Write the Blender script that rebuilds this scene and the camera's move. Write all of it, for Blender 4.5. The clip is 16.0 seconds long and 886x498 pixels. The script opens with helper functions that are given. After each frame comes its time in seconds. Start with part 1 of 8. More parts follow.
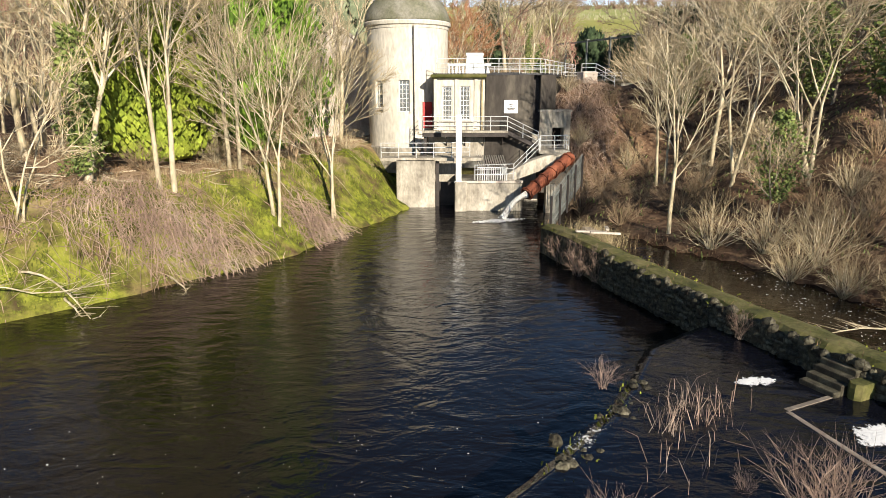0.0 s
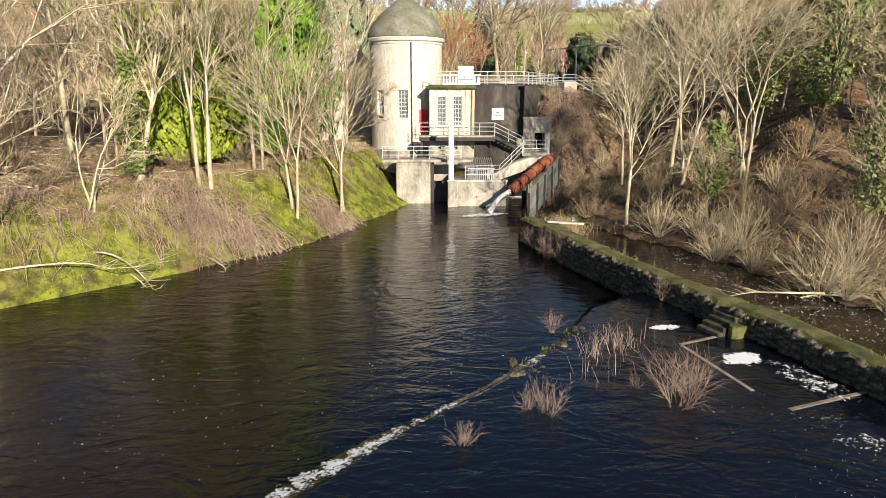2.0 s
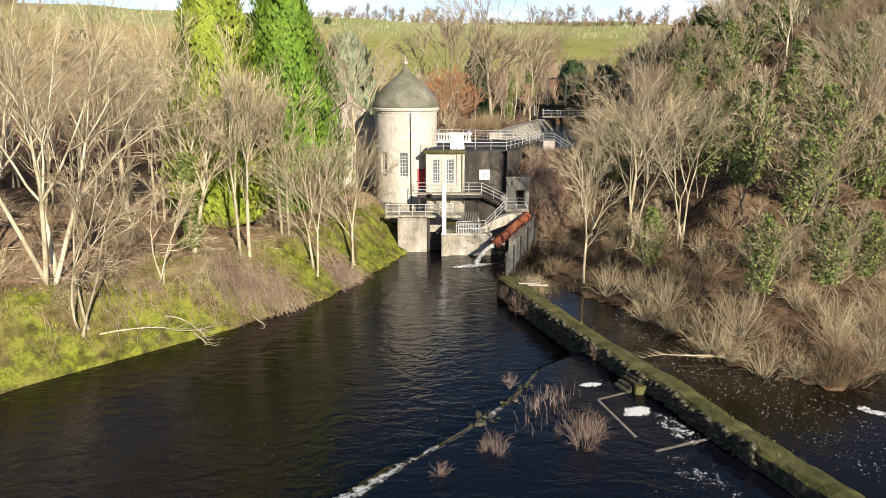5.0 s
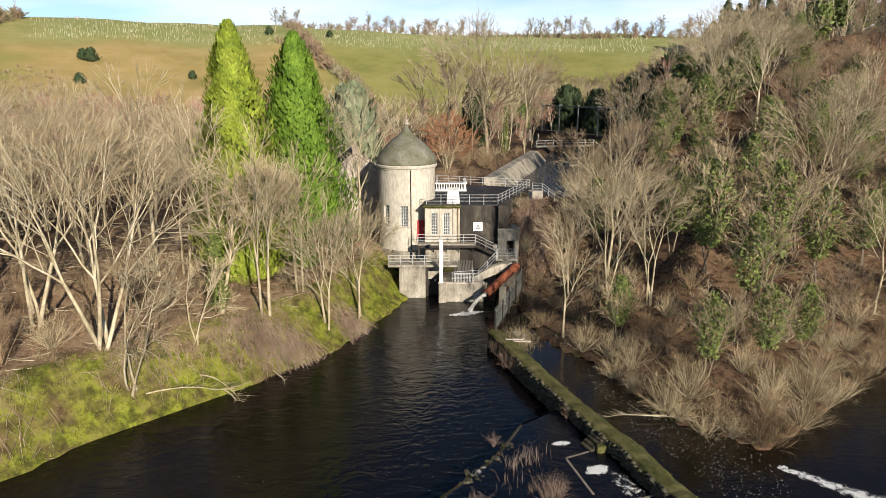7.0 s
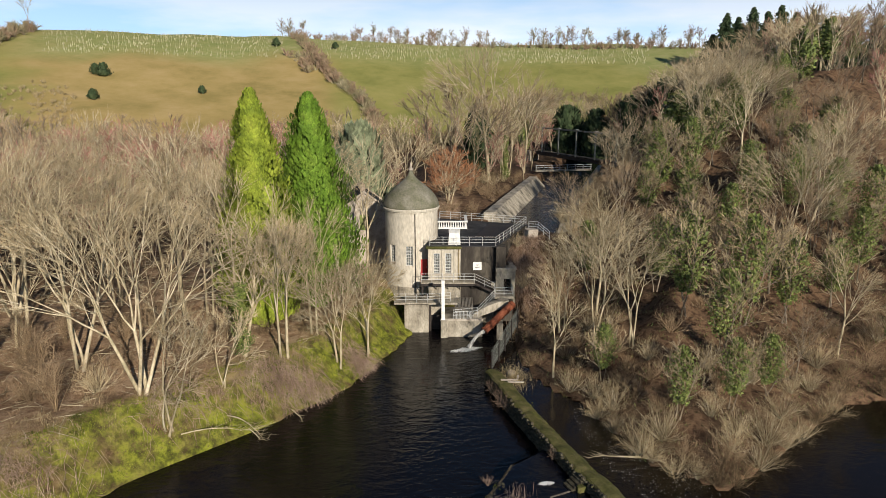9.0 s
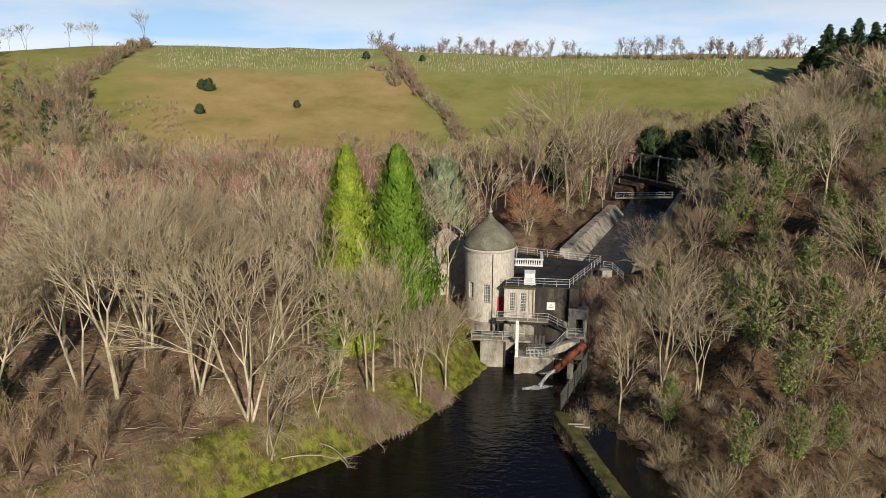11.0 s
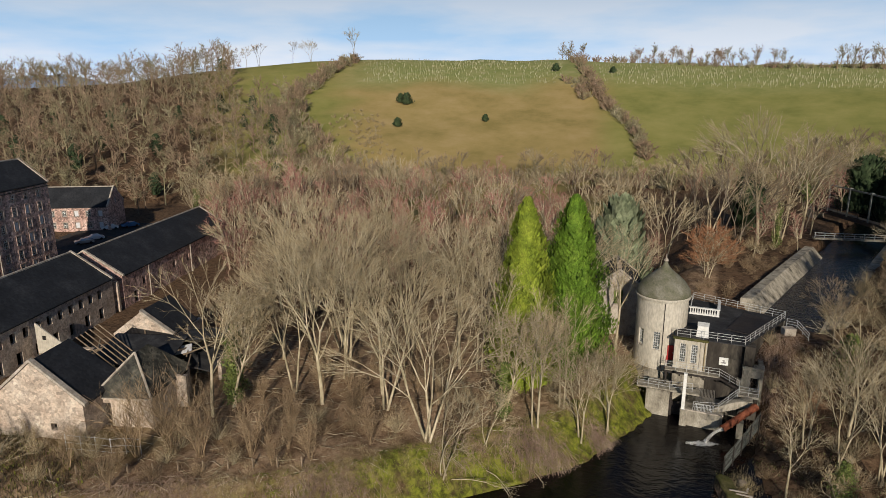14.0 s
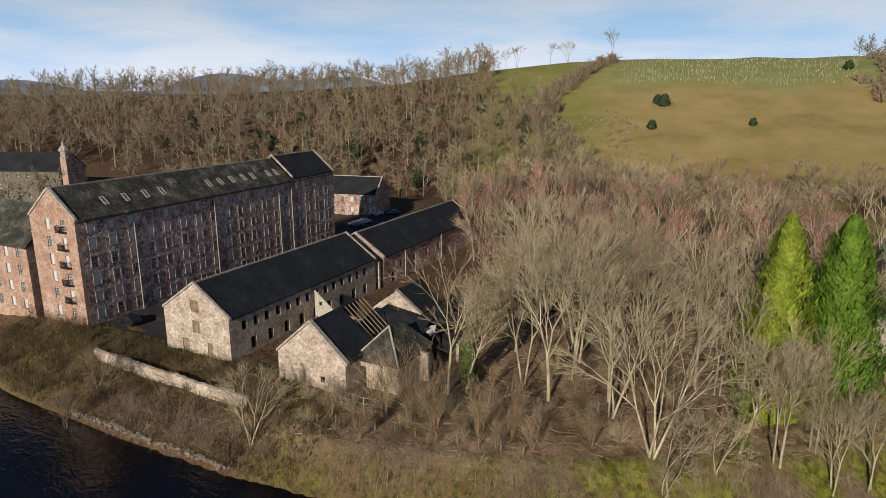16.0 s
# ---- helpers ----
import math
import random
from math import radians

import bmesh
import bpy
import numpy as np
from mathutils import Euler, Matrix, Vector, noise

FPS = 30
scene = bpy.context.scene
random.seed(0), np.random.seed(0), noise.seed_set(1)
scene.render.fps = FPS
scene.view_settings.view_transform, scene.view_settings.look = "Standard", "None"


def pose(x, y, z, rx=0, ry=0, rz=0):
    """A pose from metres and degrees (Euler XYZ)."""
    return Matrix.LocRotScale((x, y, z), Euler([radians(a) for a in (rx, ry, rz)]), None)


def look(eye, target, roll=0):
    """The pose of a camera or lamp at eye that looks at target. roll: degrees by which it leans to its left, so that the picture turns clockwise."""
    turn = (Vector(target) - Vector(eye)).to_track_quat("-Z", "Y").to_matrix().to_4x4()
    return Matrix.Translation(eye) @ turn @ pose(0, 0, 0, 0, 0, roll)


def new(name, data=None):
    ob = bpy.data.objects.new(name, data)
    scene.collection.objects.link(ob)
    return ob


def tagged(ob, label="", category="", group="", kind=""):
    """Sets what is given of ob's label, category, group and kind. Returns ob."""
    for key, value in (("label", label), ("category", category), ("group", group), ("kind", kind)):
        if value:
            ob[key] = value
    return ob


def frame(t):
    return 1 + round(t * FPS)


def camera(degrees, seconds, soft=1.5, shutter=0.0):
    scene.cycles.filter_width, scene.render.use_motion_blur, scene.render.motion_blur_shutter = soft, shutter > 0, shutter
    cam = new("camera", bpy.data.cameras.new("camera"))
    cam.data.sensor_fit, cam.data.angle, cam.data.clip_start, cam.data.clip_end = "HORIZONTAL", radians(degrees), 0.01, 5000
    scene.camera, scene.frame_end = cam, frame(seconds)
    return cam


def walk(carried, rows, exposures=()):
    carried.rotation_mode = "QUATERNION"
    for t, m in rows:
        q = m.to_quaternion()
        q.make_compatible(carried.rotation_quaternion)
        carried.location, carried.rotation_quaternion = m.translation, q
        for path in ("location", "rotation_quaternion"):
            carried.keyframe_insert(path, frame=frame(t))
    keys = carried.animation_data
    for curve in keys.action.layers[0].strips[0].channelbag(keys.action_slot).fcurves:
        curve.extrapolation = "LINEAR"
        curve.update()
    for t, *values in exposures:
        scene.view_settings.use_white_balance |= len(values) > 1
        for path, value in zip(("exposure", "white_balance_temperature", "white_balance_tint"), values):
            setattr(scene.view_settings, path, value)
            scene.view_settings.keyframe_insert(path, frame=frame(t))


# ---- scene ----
cam = camera(69.55, 16.0, soft=0.75)
# seconds, x, y, z, yaw, pitch, roll
ROWS = [
    (0.0, -0.000, 0.000, 8.500, 0.000, -13.865, -0.081),
    (0.5, 0.079, -1.423, 8.496, -0.037, -13.863, -0.053),
    (1.0, 0.173, -3.025, 8.547, -0.070, -13.892, -0.051),
    (1.5, 0.216, -4.658, 8.792, -0.150, -13.908, -0.007),
    (2.0, 0.232, -6.232, 9.293, -0.246, -13.885, 0.013),
    (2.5, 0.297, -7.716, 10.037, -0.317, -13.865, 0.088),
    (3.0, 0.426, -9.092, 10.916, -0.274, -13.867, 0.170),
    (3.5, 0.542, -10.412, 11.846, -0.226, -13.847, 0.121),
    (4.0, 0.669, -11.712, 12.821, -0.155, -13.836, -0.019),
    (6.5, 0.998, -18.503, 20.679, -0.236, -13.915, 0.072),
    (7.0, 1.115, -19.706, 22.211, -0.175, -13.910, 0.012),
    (7.5, 1.201, -20.896, 23.726, -0.147, -13.920, 0.035),
    (8.0, 1.254, -22.073, 25.223, -0.120, -13.948, -0.011),
    (10.5, 1.667, -27.047, 32.492, 4.409, -13.844, 0.031),
    (11.0, 1.800, -27.985, 34.074, 7.558, -13.871, -0.034),
    (11.5, 1.981, -28.891, 35.671, 10.416, -13.919, -0.100),
    (12.0, 2.207, -29.742, 37.214, 12.850, -13.905, -0.079),
    (12.5, 2.435, -30.446, 38.506, 14.587, -13.888, -0.076),
    (13.0, 2.658, -31.114, 39.476, 16.794, -13.845, -0.031),
    (13.5, 2.878, -31.672, 40.120, 19.449, -13.869, -0.006),
    (14.0, 3.089, -32.217, 40.531, 23.825, -13.845, -0.009),
    (14.5, 3.284, -32.673, 40.785, 28.301, -13.843, -0.017),
    (15.0, 3.493, -33.076, 40.938, 34.362, -13.842, 0.023),
    (15.5, 3.741, -33.419, 41.076, 39.609, -13.850, 0.042),
    (16.0, 3.992, -33.702, 41.174, 45.691, -13.889, 0.078),
]
walk(cam, [(t, pose(x, y, z, 90 + pitch, -roll, yaw)) for t, x, y, z, yaw, pitch, roll in ROWS],
     [(0.0, 0.94), (4.0, 0.88), (7.0, 0.46), (10.5, -0.02), (12.5, -0.21), (16.0, -0.34)])

# ---- light ----
SUN_DIR = Vector((0.40, -0.917, 0.0)).normalized()
SUN_EL = 21.0
world = bpy.data.worlds.new("sky")
scene.world = world
world.use_nodes = True
wn, wl = world.node_tree.nodes, world.node_tree.links
wn.clear()
w_out, w_bg, w_sky = wn.new("ShaderNodeOutputWorld"), wn.new("ShaderNodeBackground"), wn.new("ShaderNodeTexSky")
w_sky.sky_type, w_sky.sun_disc = "NISHITA", False
w_sky.sun_elevation, w_sky.sun_rotation = radians(SUN_EL), math.atan2(SUN_DIR.x, SUN_DIR.y)
w_sky.air_density, w_sky.dust_density, w_sky.ozone_density = 1.0, 0.0, 4.0
w_tc, w_map, w_noise, w_ramp, w_mix = wn.new("ShaderNodeTexCoord"), wn.new("ShaderNodeMapping"), wn.new("ShaderNodeTexNoise"), wn.new("ShaderNodeValToRGB"), wn.new("ShaderNodeMix")
w_map.inputs["Scale"].default_value = (2.2, 2.2, 11.0)
w_noise.inputs["Scale"].default_value, w_noise.inputs["Detail"].default_value = 1.6, 7.0
w_ramp.color_ramp.elements[0].position, w_ramp.color_ramp.elements[1].position = 0.36, 0.60
w_mix.data_type = "RGBA"
w_veil = wn.new("ShaderNodeMix")
w_veil.data_type = "RGBA"
w_veil.inputs[6].default_value, w_veil.inputs[7].default_value = (9.2, 14.0, 20.5, 1), (16.4, 17.6, 20.2, 1)
wl.new(w_tc.outputs["Generated"], w_map.inputs["Vector"])
wl.new(w_map.outputs["Vector"], w_noise.inputs["Vector"])
wl.new(w_noise.outputs["Fac"], w_ramp.inputs["Fac"])
w_sep, w_low, w_mul = wn.new("ShaderNodeSeparateXYZ"), wn.new("ShaderNodeMapRange"), wn.new("ShaderNodeMath")
w_low.inputs["From Min"].default_value, w_low.inputs["From Max"].default_value, w_low.inputs["To Min"].default_value, w_low.inputs["To Max"].default_value = 0.03, 0.25, 1.0, 0.0
w_mul.operation = "MULTIPLY"
wl.new(w_tc.outputs["Generated"], w_sep.inputs[0])
wl.new(w_sep.outputs["Z"], w_low.inputs["Value"])
wl.new(w_ramp.outputs["Color"], w_veil.inputs[0])
wl.new(w_veil.outputs[2], w_mix.inputs[7])
w_mul.inputs[0].default_value = 0.95
wl.new(w_low.outputs["Result"], w_mul.inputs[1])
wl.new(w_mul.outputs[0], w_mix.inputs[0])
wl.new(w_sky.outputs["Color"], w_mix.inputs[6])
wl.new(w_mix.outputs[2], w_bg.inputs["Color"])
w_bg.inputs["Strength"].default_value = 0.06
wl.new(w_bg.outputs["Background"], w_out.inputs["Surface"])
sun = new("sun", bpy.data.lights.new("sun", "SUN"))
sun.data.energy, sun.data.angle, sun.data.color = 5.0, radians(0.55), (1.0, 0.89, 0.74)
s_el = radians(SUN_EL)
sun.matrix_world = look(Vector((SUN_DIR.x * math.cos(s_el), SUN_DIR.y * math.cos(s_el), math.sin(s_el))) * 300, (0, 0, 0))


# ---- materials ----
def mat(name, cols, scale=1.0, rough=0.8, bump=0.3, metal=0.0, fine=9.0, stretch=(1, 1, 1), spec=0.3, rand=0.0, dist=0.02, vor=0.0, isle=False, cells=0.75):
    """Noise-driven surface: cols are two to four linear colours, scale in cycles per metre, a second finer grain, optional rubble cells."""
    m = bpy.data.materials.new(name)
    m.use_nodes = True
    n, l = m.node_tree.nodes, m.node_tree.links
    p = n["Principled BSDF"]
    tc, mp = n.new("ShaderNodeTexCoord"), n.new("ShaderNodeMapping")
    mp.inputs["Scale"].default_value = stretch
    l.new(tc.outputs["Object"], mp.inputs["Vector"])
    a, b = n.new("ShaderNodeTexNoise"), n.new("ShaderNodeTexNoise")
    a.inputs["Scale"].default_value, a.inputs["Detail"].default_value, a.inputs["Roughness"].default_value = scale, 6.0, 0.62
    b.inputs["Scale"].default_value, b.inputs["Detail"].default_value = scale * fine, 5.0
    for q in (a, b):
        l.new(mp.outputs["Vector"], q.inputs["Vector"])
    ramp = n.new("ShaderNodeValToRGB")
    els = ramp.color_ramp.elements
    while len(els) < len(cols):
        els.new(0.5)
    for i, c in enumerate(cols):
        els[i].position = 0.30 + 0.40 * i / max(1, len(cols) - 1)
        els[i].color = (*c, 1)
    l.new(a.outputs["Fac"], ramp.inputs["Fac"])
    grain = n.new("ShaderNodeMix")
    grain.data_type, grain.blend_type = "RGBA", "OVERLAY"
    grain.inputs[0].default_value = 0.55
    l.new(ramp.outputs["Color"], grain.inputs[6])
    l.new(b.outputs["Fac"], grain.inputs[7])
    colour, height = grain.outputs[2], b.outputs["Fac"]
    if vor:
        v, vr, vm = n.new("ShaderNodeTexVoronoi"), n.new("ShaderNodeValToRGB"), n.new("ShaderNodeMix")
        v.inputs["Scale"].default_value = vor
        l.new(mp.outputs["Vector"], v.inputs["Vector"])
        vr.color_ramp.elements[0].color, vr.color_ramp.elements[1].color = (0.25, 0.25, 0.25, 1), (0.85, 0.82, 0.8, 1)
        sep = n.new("ShaderNodeSeparateColor")
        l.new(v.outputs["Color"], sep.inputs["Color"])
        l.new(sep.outputs[0], vr.inputs["Fac"])
        vm.data_type, vm.blend_type = "RGBA", "OVERLAY"
        vm.inputs[0].default_value = cells
        l.new(colour, vm.inputs[6])
        l.new(vr.outputs["Color"], vm.inputs[7])
        colour, height = vm.outputs[2], v.outputs["Distance"]
    if rand:
        if isle:
            src = n.new("ShaderNodeNewGeometry").outputs["Random Per Island"]
        else:
            src = n.new("ShaderNodeObjectInfo").outputs["Random"]
        mr, hs = n.new("ShaderNodeMapRange"), n.new("ShaderNodeHueSaturation")
        mr.inputs["To Min"].default_value, mr.inputs["To Max"].default_value = 1 - rand, 1 + rand
        l.new(src, mr.inputs["Value"])
        l.new(mr.outputs["Result"], hs.inputs["Value"])
        l.new(colour, hs.inputs["Color"])
        colour = hs.outputs["Color"]
    l.new(colour, p.inputs["Base Color"])
    p.inputs["Roughness"].default_value, p.inputs["Metallic"].default_value = rough, metal
    p.inputs["Specular IOR Level"].default_value = spec
    if bump:
        bp = n.new("ShaderNodeBump")
        bp.inputs["Strength"].default_value, bp.inputs["Distance"].default_value = bump, dist
        l.new(height, bp.inputs["Height"])
        l.new(bp.outputs["Normal"], p.inputs["Normal"])
    return m


M_CONC = mat("weathered_concrete", [(0.055, 0.048, 0.038), (0.25, 0.225, 0.18), (0.36, 0.33, 0.27), (0.47, 0.43, 0.36)], 0.8, 0.9, 0.4, stretch=(1, 1, 0.45))
M_RENDER = mat("cream_render", [(0.41, 0.375, 0.31), (0.49, 0.452, 0.38), (0.54, 0.505, 0.435)], 0.5, 0.9, 0.2, stretch=(1, 1, 0.35))
M_STAINED = mat("black_stained_concrete", [(0.022, 0.019, 0.016), (0.05, 0.043, 0.036), (0.13, 0.115, 0.09)], 0.55, 0.9, 0.35, stretch=(1, 1, 0.3))
M_DOME = mat("mossy_lead_dome", [(0.10, 0.105, 0.055), (0.155, 0.15, 0.108), (0.22, 0.21, 0.17)], 0.6, 0.7, 0.3)
M_WHITE = mat("white_paint", [(0.62, 0.62, 0.58), (0.76, 0.76, 0.73), (0.82, 0.82, 0.80)], 1.5, 0.55, 0.1)
M_RAIL = mat("galvanised_rail", [(0.42, 0.43, 0.42), (0.58, 0.59, 0.58), (0.66, 0.67, 0.66)], 2.0, 0.5, 0.1, metal=0.25)
M_RUST = mat("rusted_steel", [(0.08, 0.025, 0.014), (0.20, 0.06, 0.03), (0.30, 0.11, 0.06)], 1.6, 0.85, 0.4)
M_RED = mat("red_paint", [(0.34, 0.03, 0.03), (0.48, 0.05, 0.05)], 1.2, 0.5, 0.1)
M_BLACK = mat("black_felt_roof", [(0.012, 0.012, 0.013), (0.028, 0.028, 0.03), (0.07, 0.07, 0.07)], 0.5, 0.75, 0.3)
M_STEELDK = mat("dark_steel", [(0.025, 0.022, 0.02), (0.06, 0.05, 0.045)], 2.0, 0.6, 0.2, metal=0.3)
M_PALE = mat("dull_galvanised_pales", [(0.10, 0.11, 0.10), (0.165, 0.178, 0.165), (0.24, 0.25, 0.235)], 1.0, 0.6, 0.1, metal=0.2)
M_GRATE = mat("weathered_timber", [(0.12, 0.11, 0.09), (0.22, 0.20, 0.17), (0.30, 0.28, 0.24)], 1.5, 0.85, 0.3, stretch=(1, 6, 1))
M_STONE = mat("red_sandstone_rubble", [(0.245, 0.16, 0.138), (0.42, 0.29, 0.25), (0.57, 0.44, 0.39)], 0.35, 0.92, 0.7, vor=2.6, dist=0.06, cells=1.0)
M_PALESTONE = mat("pale_sandstone", [(0.30, 0.235, 0.185), (0.47, 0.39, 0.315), (0.58, 0.51, 0.43)], 0.5, 0.9, 0.5, vor=2.8, dist=0.03, cells=0.5)
M_DRESSED = mat("dressed_window_stone", [(0.30, 0.215, 0.18), (0.44, 0.34, 0.29), (0.56, 0.46, 0.40)], 0.8, 0.9, 0.3)
M_GABLE = mat("pink_sandstone_ashlar", [(0.30, 0.165, 0.115), (0.43, 0.29, 0.22), (0.52, 0.40, 0.33)], 0.3, 0.9, 0.4, vor=3.0, dist=0.02, cells=0.4)
M_SLATE = mat("grey_slate", [(0.013, 0.014, 0.017), (0.020, 0.022, 0.026), (0.034, 0.036, 0.041)], 0.25, 0.7, 0.35, stretch=(1, 1, 1), vor=3.2, dist=0.02, spec=0.3, cells=0.45)
M_SLATEMOSS = mat("lichened_slate", [(0.022, 0.022, 0.02), (0.055, 0.055, 0.045), (0.16, 0.15, 0.12)], 0.4, 0.8, 0.5, vor=3.0, dist=0.02)
M_COPING = mat("coping_stone", [(0.24, 0.20, 0.16), (0.42, 0.37, 0.31), (0.55, 0.50, 0.43)], 1.0, 0.9, 0.3)
# river edging stone; also the shade tone of the far mill's front
M_EDGING = mat("edging_and_mill_shade_stone", [(0.12, 0.095, 0.07), (0.22, 0.185, 0.145), (0.34, 0.30, 0.24)], 1.2, 0.9, 0.4, rand=0.3)
M_SASH = mat("white_sash_paint", [(0.55, 0.54, 0.5), (0.7, 0.69, 0.66)], 2.0, 0.5, 0.05)
M_GREYBOARD = mat("grey_board", [(0.56, 0.56, 0.58), (0.70, 0.70, 0.72)], 0.8, 0.7, 0.1)
M_TIMBER = mat("weathered_rafter", [(0.12, 0.085, 0.055), (0.25, 0.19, 0.13), (0.36, 0.29, 0.21)], 1.0, 0.85, 0.3, stretch=(1, 5, 1))
M_BARKPALE = mat("pale_bark", [(0.20, 0.172, 0.105), (0.44, 0.375, 0.25), (0.66, 0.58, 0.44)], 1.2, 0.9, 0.4, stretch=(1, 1, 0.35), rand=0.16)
M_TWIGPALE = mat("pale_twigs", [(0.20, 0.152, 0.085), (0.36, 0.285, 0.168), (0.54, 0.45, 0.30)], 0.5, 0.9, 0.0, rand=0.28)
M_BARKBROWN = mat("brown_bark", [(0.12, 0.095, 0.07), (0.22, 0.18, 0.135), (0.32, 0.27, 0.21)], 1.2, 0.9, 0.4, stretch=(1, 1, 0.35), rand=0.16)
M_TWIGBROWN = mat("brown_twigs", [(0.155, 0.107, 0.062), (0.26, 0.187, 0.113), (0.40, 0.305, 0.195)], 0.5, 0.9, 0.0, rand=0.3)
M_TWIGRED = mat("red_birch_twigs", [(0.20, 0.082, 0.07), (0.33, 0.15, 0.125), (0.44, 0.235, 0.19)], 0.5, 0.9, 0.0, rand=0.2)
M_TWIGORANGE = mat("russet_twigs", [(0.20, 0.085, 0.04), (0.30, 0.14, 0.07), (0.38, 0.22, 0.12)], 0.5, 0.9, 0.0, rand=0.15)
M_FARWOOD = mat("far_wood_twigs", [(0.13, 0.112, 0.06), (0.29, 0.20, 0.14), (0.22, 0.20, 0.115), (0.44, 0.385, 0.26)], 0.085, 0.95, 0.0, rand=0.3, isle=True)
M_LEAF = mat("ivy_leaf", [(0.055, 0.08, 0.018), (0.125, 0.16, 0.04), (0.22, 0.245, 0.075)], 1.0, 0.55, 0.0, rand=0.35, isle=True)
M_CONIFER = mat("golden_cypress", [(0.12, 0.17, 0.018), (0.22, 0.28, 0.03), (0.32, 0.37, 0.05)], 0.6, 0.7, 0.0, rand=0.3, isle=True)
M_CONIFER2 = mat("green_cypress", [(0.07, 0.14, 0.014), (0.125, 0.22, 0.022), (0.19, 0.29, 0.04)], 0.6, 0.7, 0.0, rand=0.3, isle=True)
M_PINE = mat("dark_pine", [(0.018, 0.035, 0.014), (0.04, 0.065, 0.028), (0.075, 0.10, 0.045)], 0.6, 0.75, 0.0, rand=0.3, isle=True)
M_GREYGREEN = mat("grey_green_foliage", [(0.10, 0.125, 0.07), (0.19, 0.22, 0.13), (0.29, 0.32, 0.20)], 0.6, 0.75, 0.0, rand=0.3, isle=True)
M_BRACKEN = mat("dead_bracken", [(0.13, 0.08, 0.043), (0.23, 0.15, 0.086), (0.33, 0.235, 0.14)], 0.4, 0.95, 0.0, rand=0.15, isle=True)
M_BRAMBLE = mat("bramble_stems", [(0.17, 0.115, 0.085), (0.30, 0.212, 0.16), (0.46, 0.36, 0.275)], 0.4, 0.95, 0.0, rand=0.3, isle=True)
M_STRAW = mat("straw_grass", [(0.22, 0.165, 0.085), (0.33, 0.265, 0.15), (0.42, 0.35, 0.21)], 0.6, 0.95, 0.0, rand=0.25, isle=True)
M_SCRUB = mat("dark_scrub", [(0.03, 0.026, 0.012), (0.075, 0.055, 0.028), (0.15, 0.105, 0.06)], 0.4, 0.95, 0.0, rand=0.35, isle=True)
M_TURF = mat("moss_turf", [(0.05, 0.055, 0.010), (0.125, 0.145, 0.018), (0.26, 0.28, 0.036)], 0.8, 0.95, 0.0, rand=0.35, isle=True)
M_WALLSTONE = mat("dark_wet_stone", [(0.016, 0.015, 0.010), (0.042, 0.036, 0.024), (0.085, 0.078, 0.05), (0.16, 0.145, 0.11)], 2.6, 0.85, 0.7, rand=0.45, dist=0.04)
M_MOSSCAP = mat("mossy_capping", [(0.035, 0.04, 0.010), (0.085, 0.085, 0.024), (0.15, 0.13, 0.055)], 0.9, 0.95, 0.5, dist=0.05)
M_FOAM = mat("white_foam", [(0.30, 0.29, 0.27), (0.48, 0.47, 0.44), (0.66, 0.66, 0.63)], 2.5, 0.7, 0.5, dist=0.05)
def froth_mat():
    """White froth, broken up by a two-scale web and thinning towards its edge."""
    m = bpy.data.materials.new("broken_froth")
    m.use_nodes = True
    n, l = m.node_tree.nodes, m.node_tree.links
    p = n["Principled BSDF"]
    p.inputs["Base Color"].default_value, p.inputs["Roughness"].default_value = (0.80, 0.80, 0.78, 1), 0.75
    tc, a, b, at = n.new("ShaderNodeTexCoord"), n.new("ShaderNodeTexNoise"), n.new("ShaderNodeTexNoise"), n.new("ShaderNodeAttribute")
    at.attribute_name = "cover"
    a.inputs["Scale"].default_value, a.inputs["Detail"].default_value, a.inputs["Distortion"].default_value = 2.6, 6.0, 0.8
    b.inputs["Scale"].default_value, b.inputs["Detail"].default_value = 14.0, 5.0
    l.new(tc.outputs["Object"], a.inputs["Vector"])
    l.new(tc.outputs["Object"], b.inputs["Vector"])
    q, r, mr = n.new("ShaderNodeMath"), n.new("ShaderNodeMath"), n.new("ShaderNodeMapRange")
    q.operation = r.operation = "ADD"
    l.new(a.outputs["Fac"], q.inputs[0])
    l.new(at.outputs["Fac"], q.inputs[1])
    l.new(q.outputs[0], r.inputs[0])
    l.new(b.outputs["Fac"], r.inputs[1])
    mr.inputs["From Min"].default_value, mr.inputs["From Max"].default_value = 1.14, 1.36
    l.new(r.outputs[0], mr.inputs["Value"])
    l.new(mr.outputs["Result"], p.inputs["Alpha"])
    bp = n.new("ShaderNodeBump")
    bp.inputs["Strength"].default_value, bp.inputs["Distance"].default_value = 0.6, 0.04
    l.new(b.outputs["Fac"], bp.inputs["Height"])
    l.new(bp.outputs["Normal"], p.inputs["Normal"])
    return m


M_FROTH = froth_mat()
M_TUBE = mat("pale_tree_guards", [(0.28, 0.265, 0.16), (0.42, 0.40, 0.27)], 0.05, 0.8, 0.0, rand=0.2, isle=True)
M_TARMAC = mat("tarmac", [(0.03, 0.03, 0.03), (0.055, 0.053, 0.05)], 0.6, 0.9, 0.3)
# aerial haze is painted into this blue; no haze is rendered
M_HAZEHILL = mat("haze_blue_hills", [(0.16, 0.21, 0.30), (0.20, 0.25, 0.34)], 0.002, 1.0, 0.0)


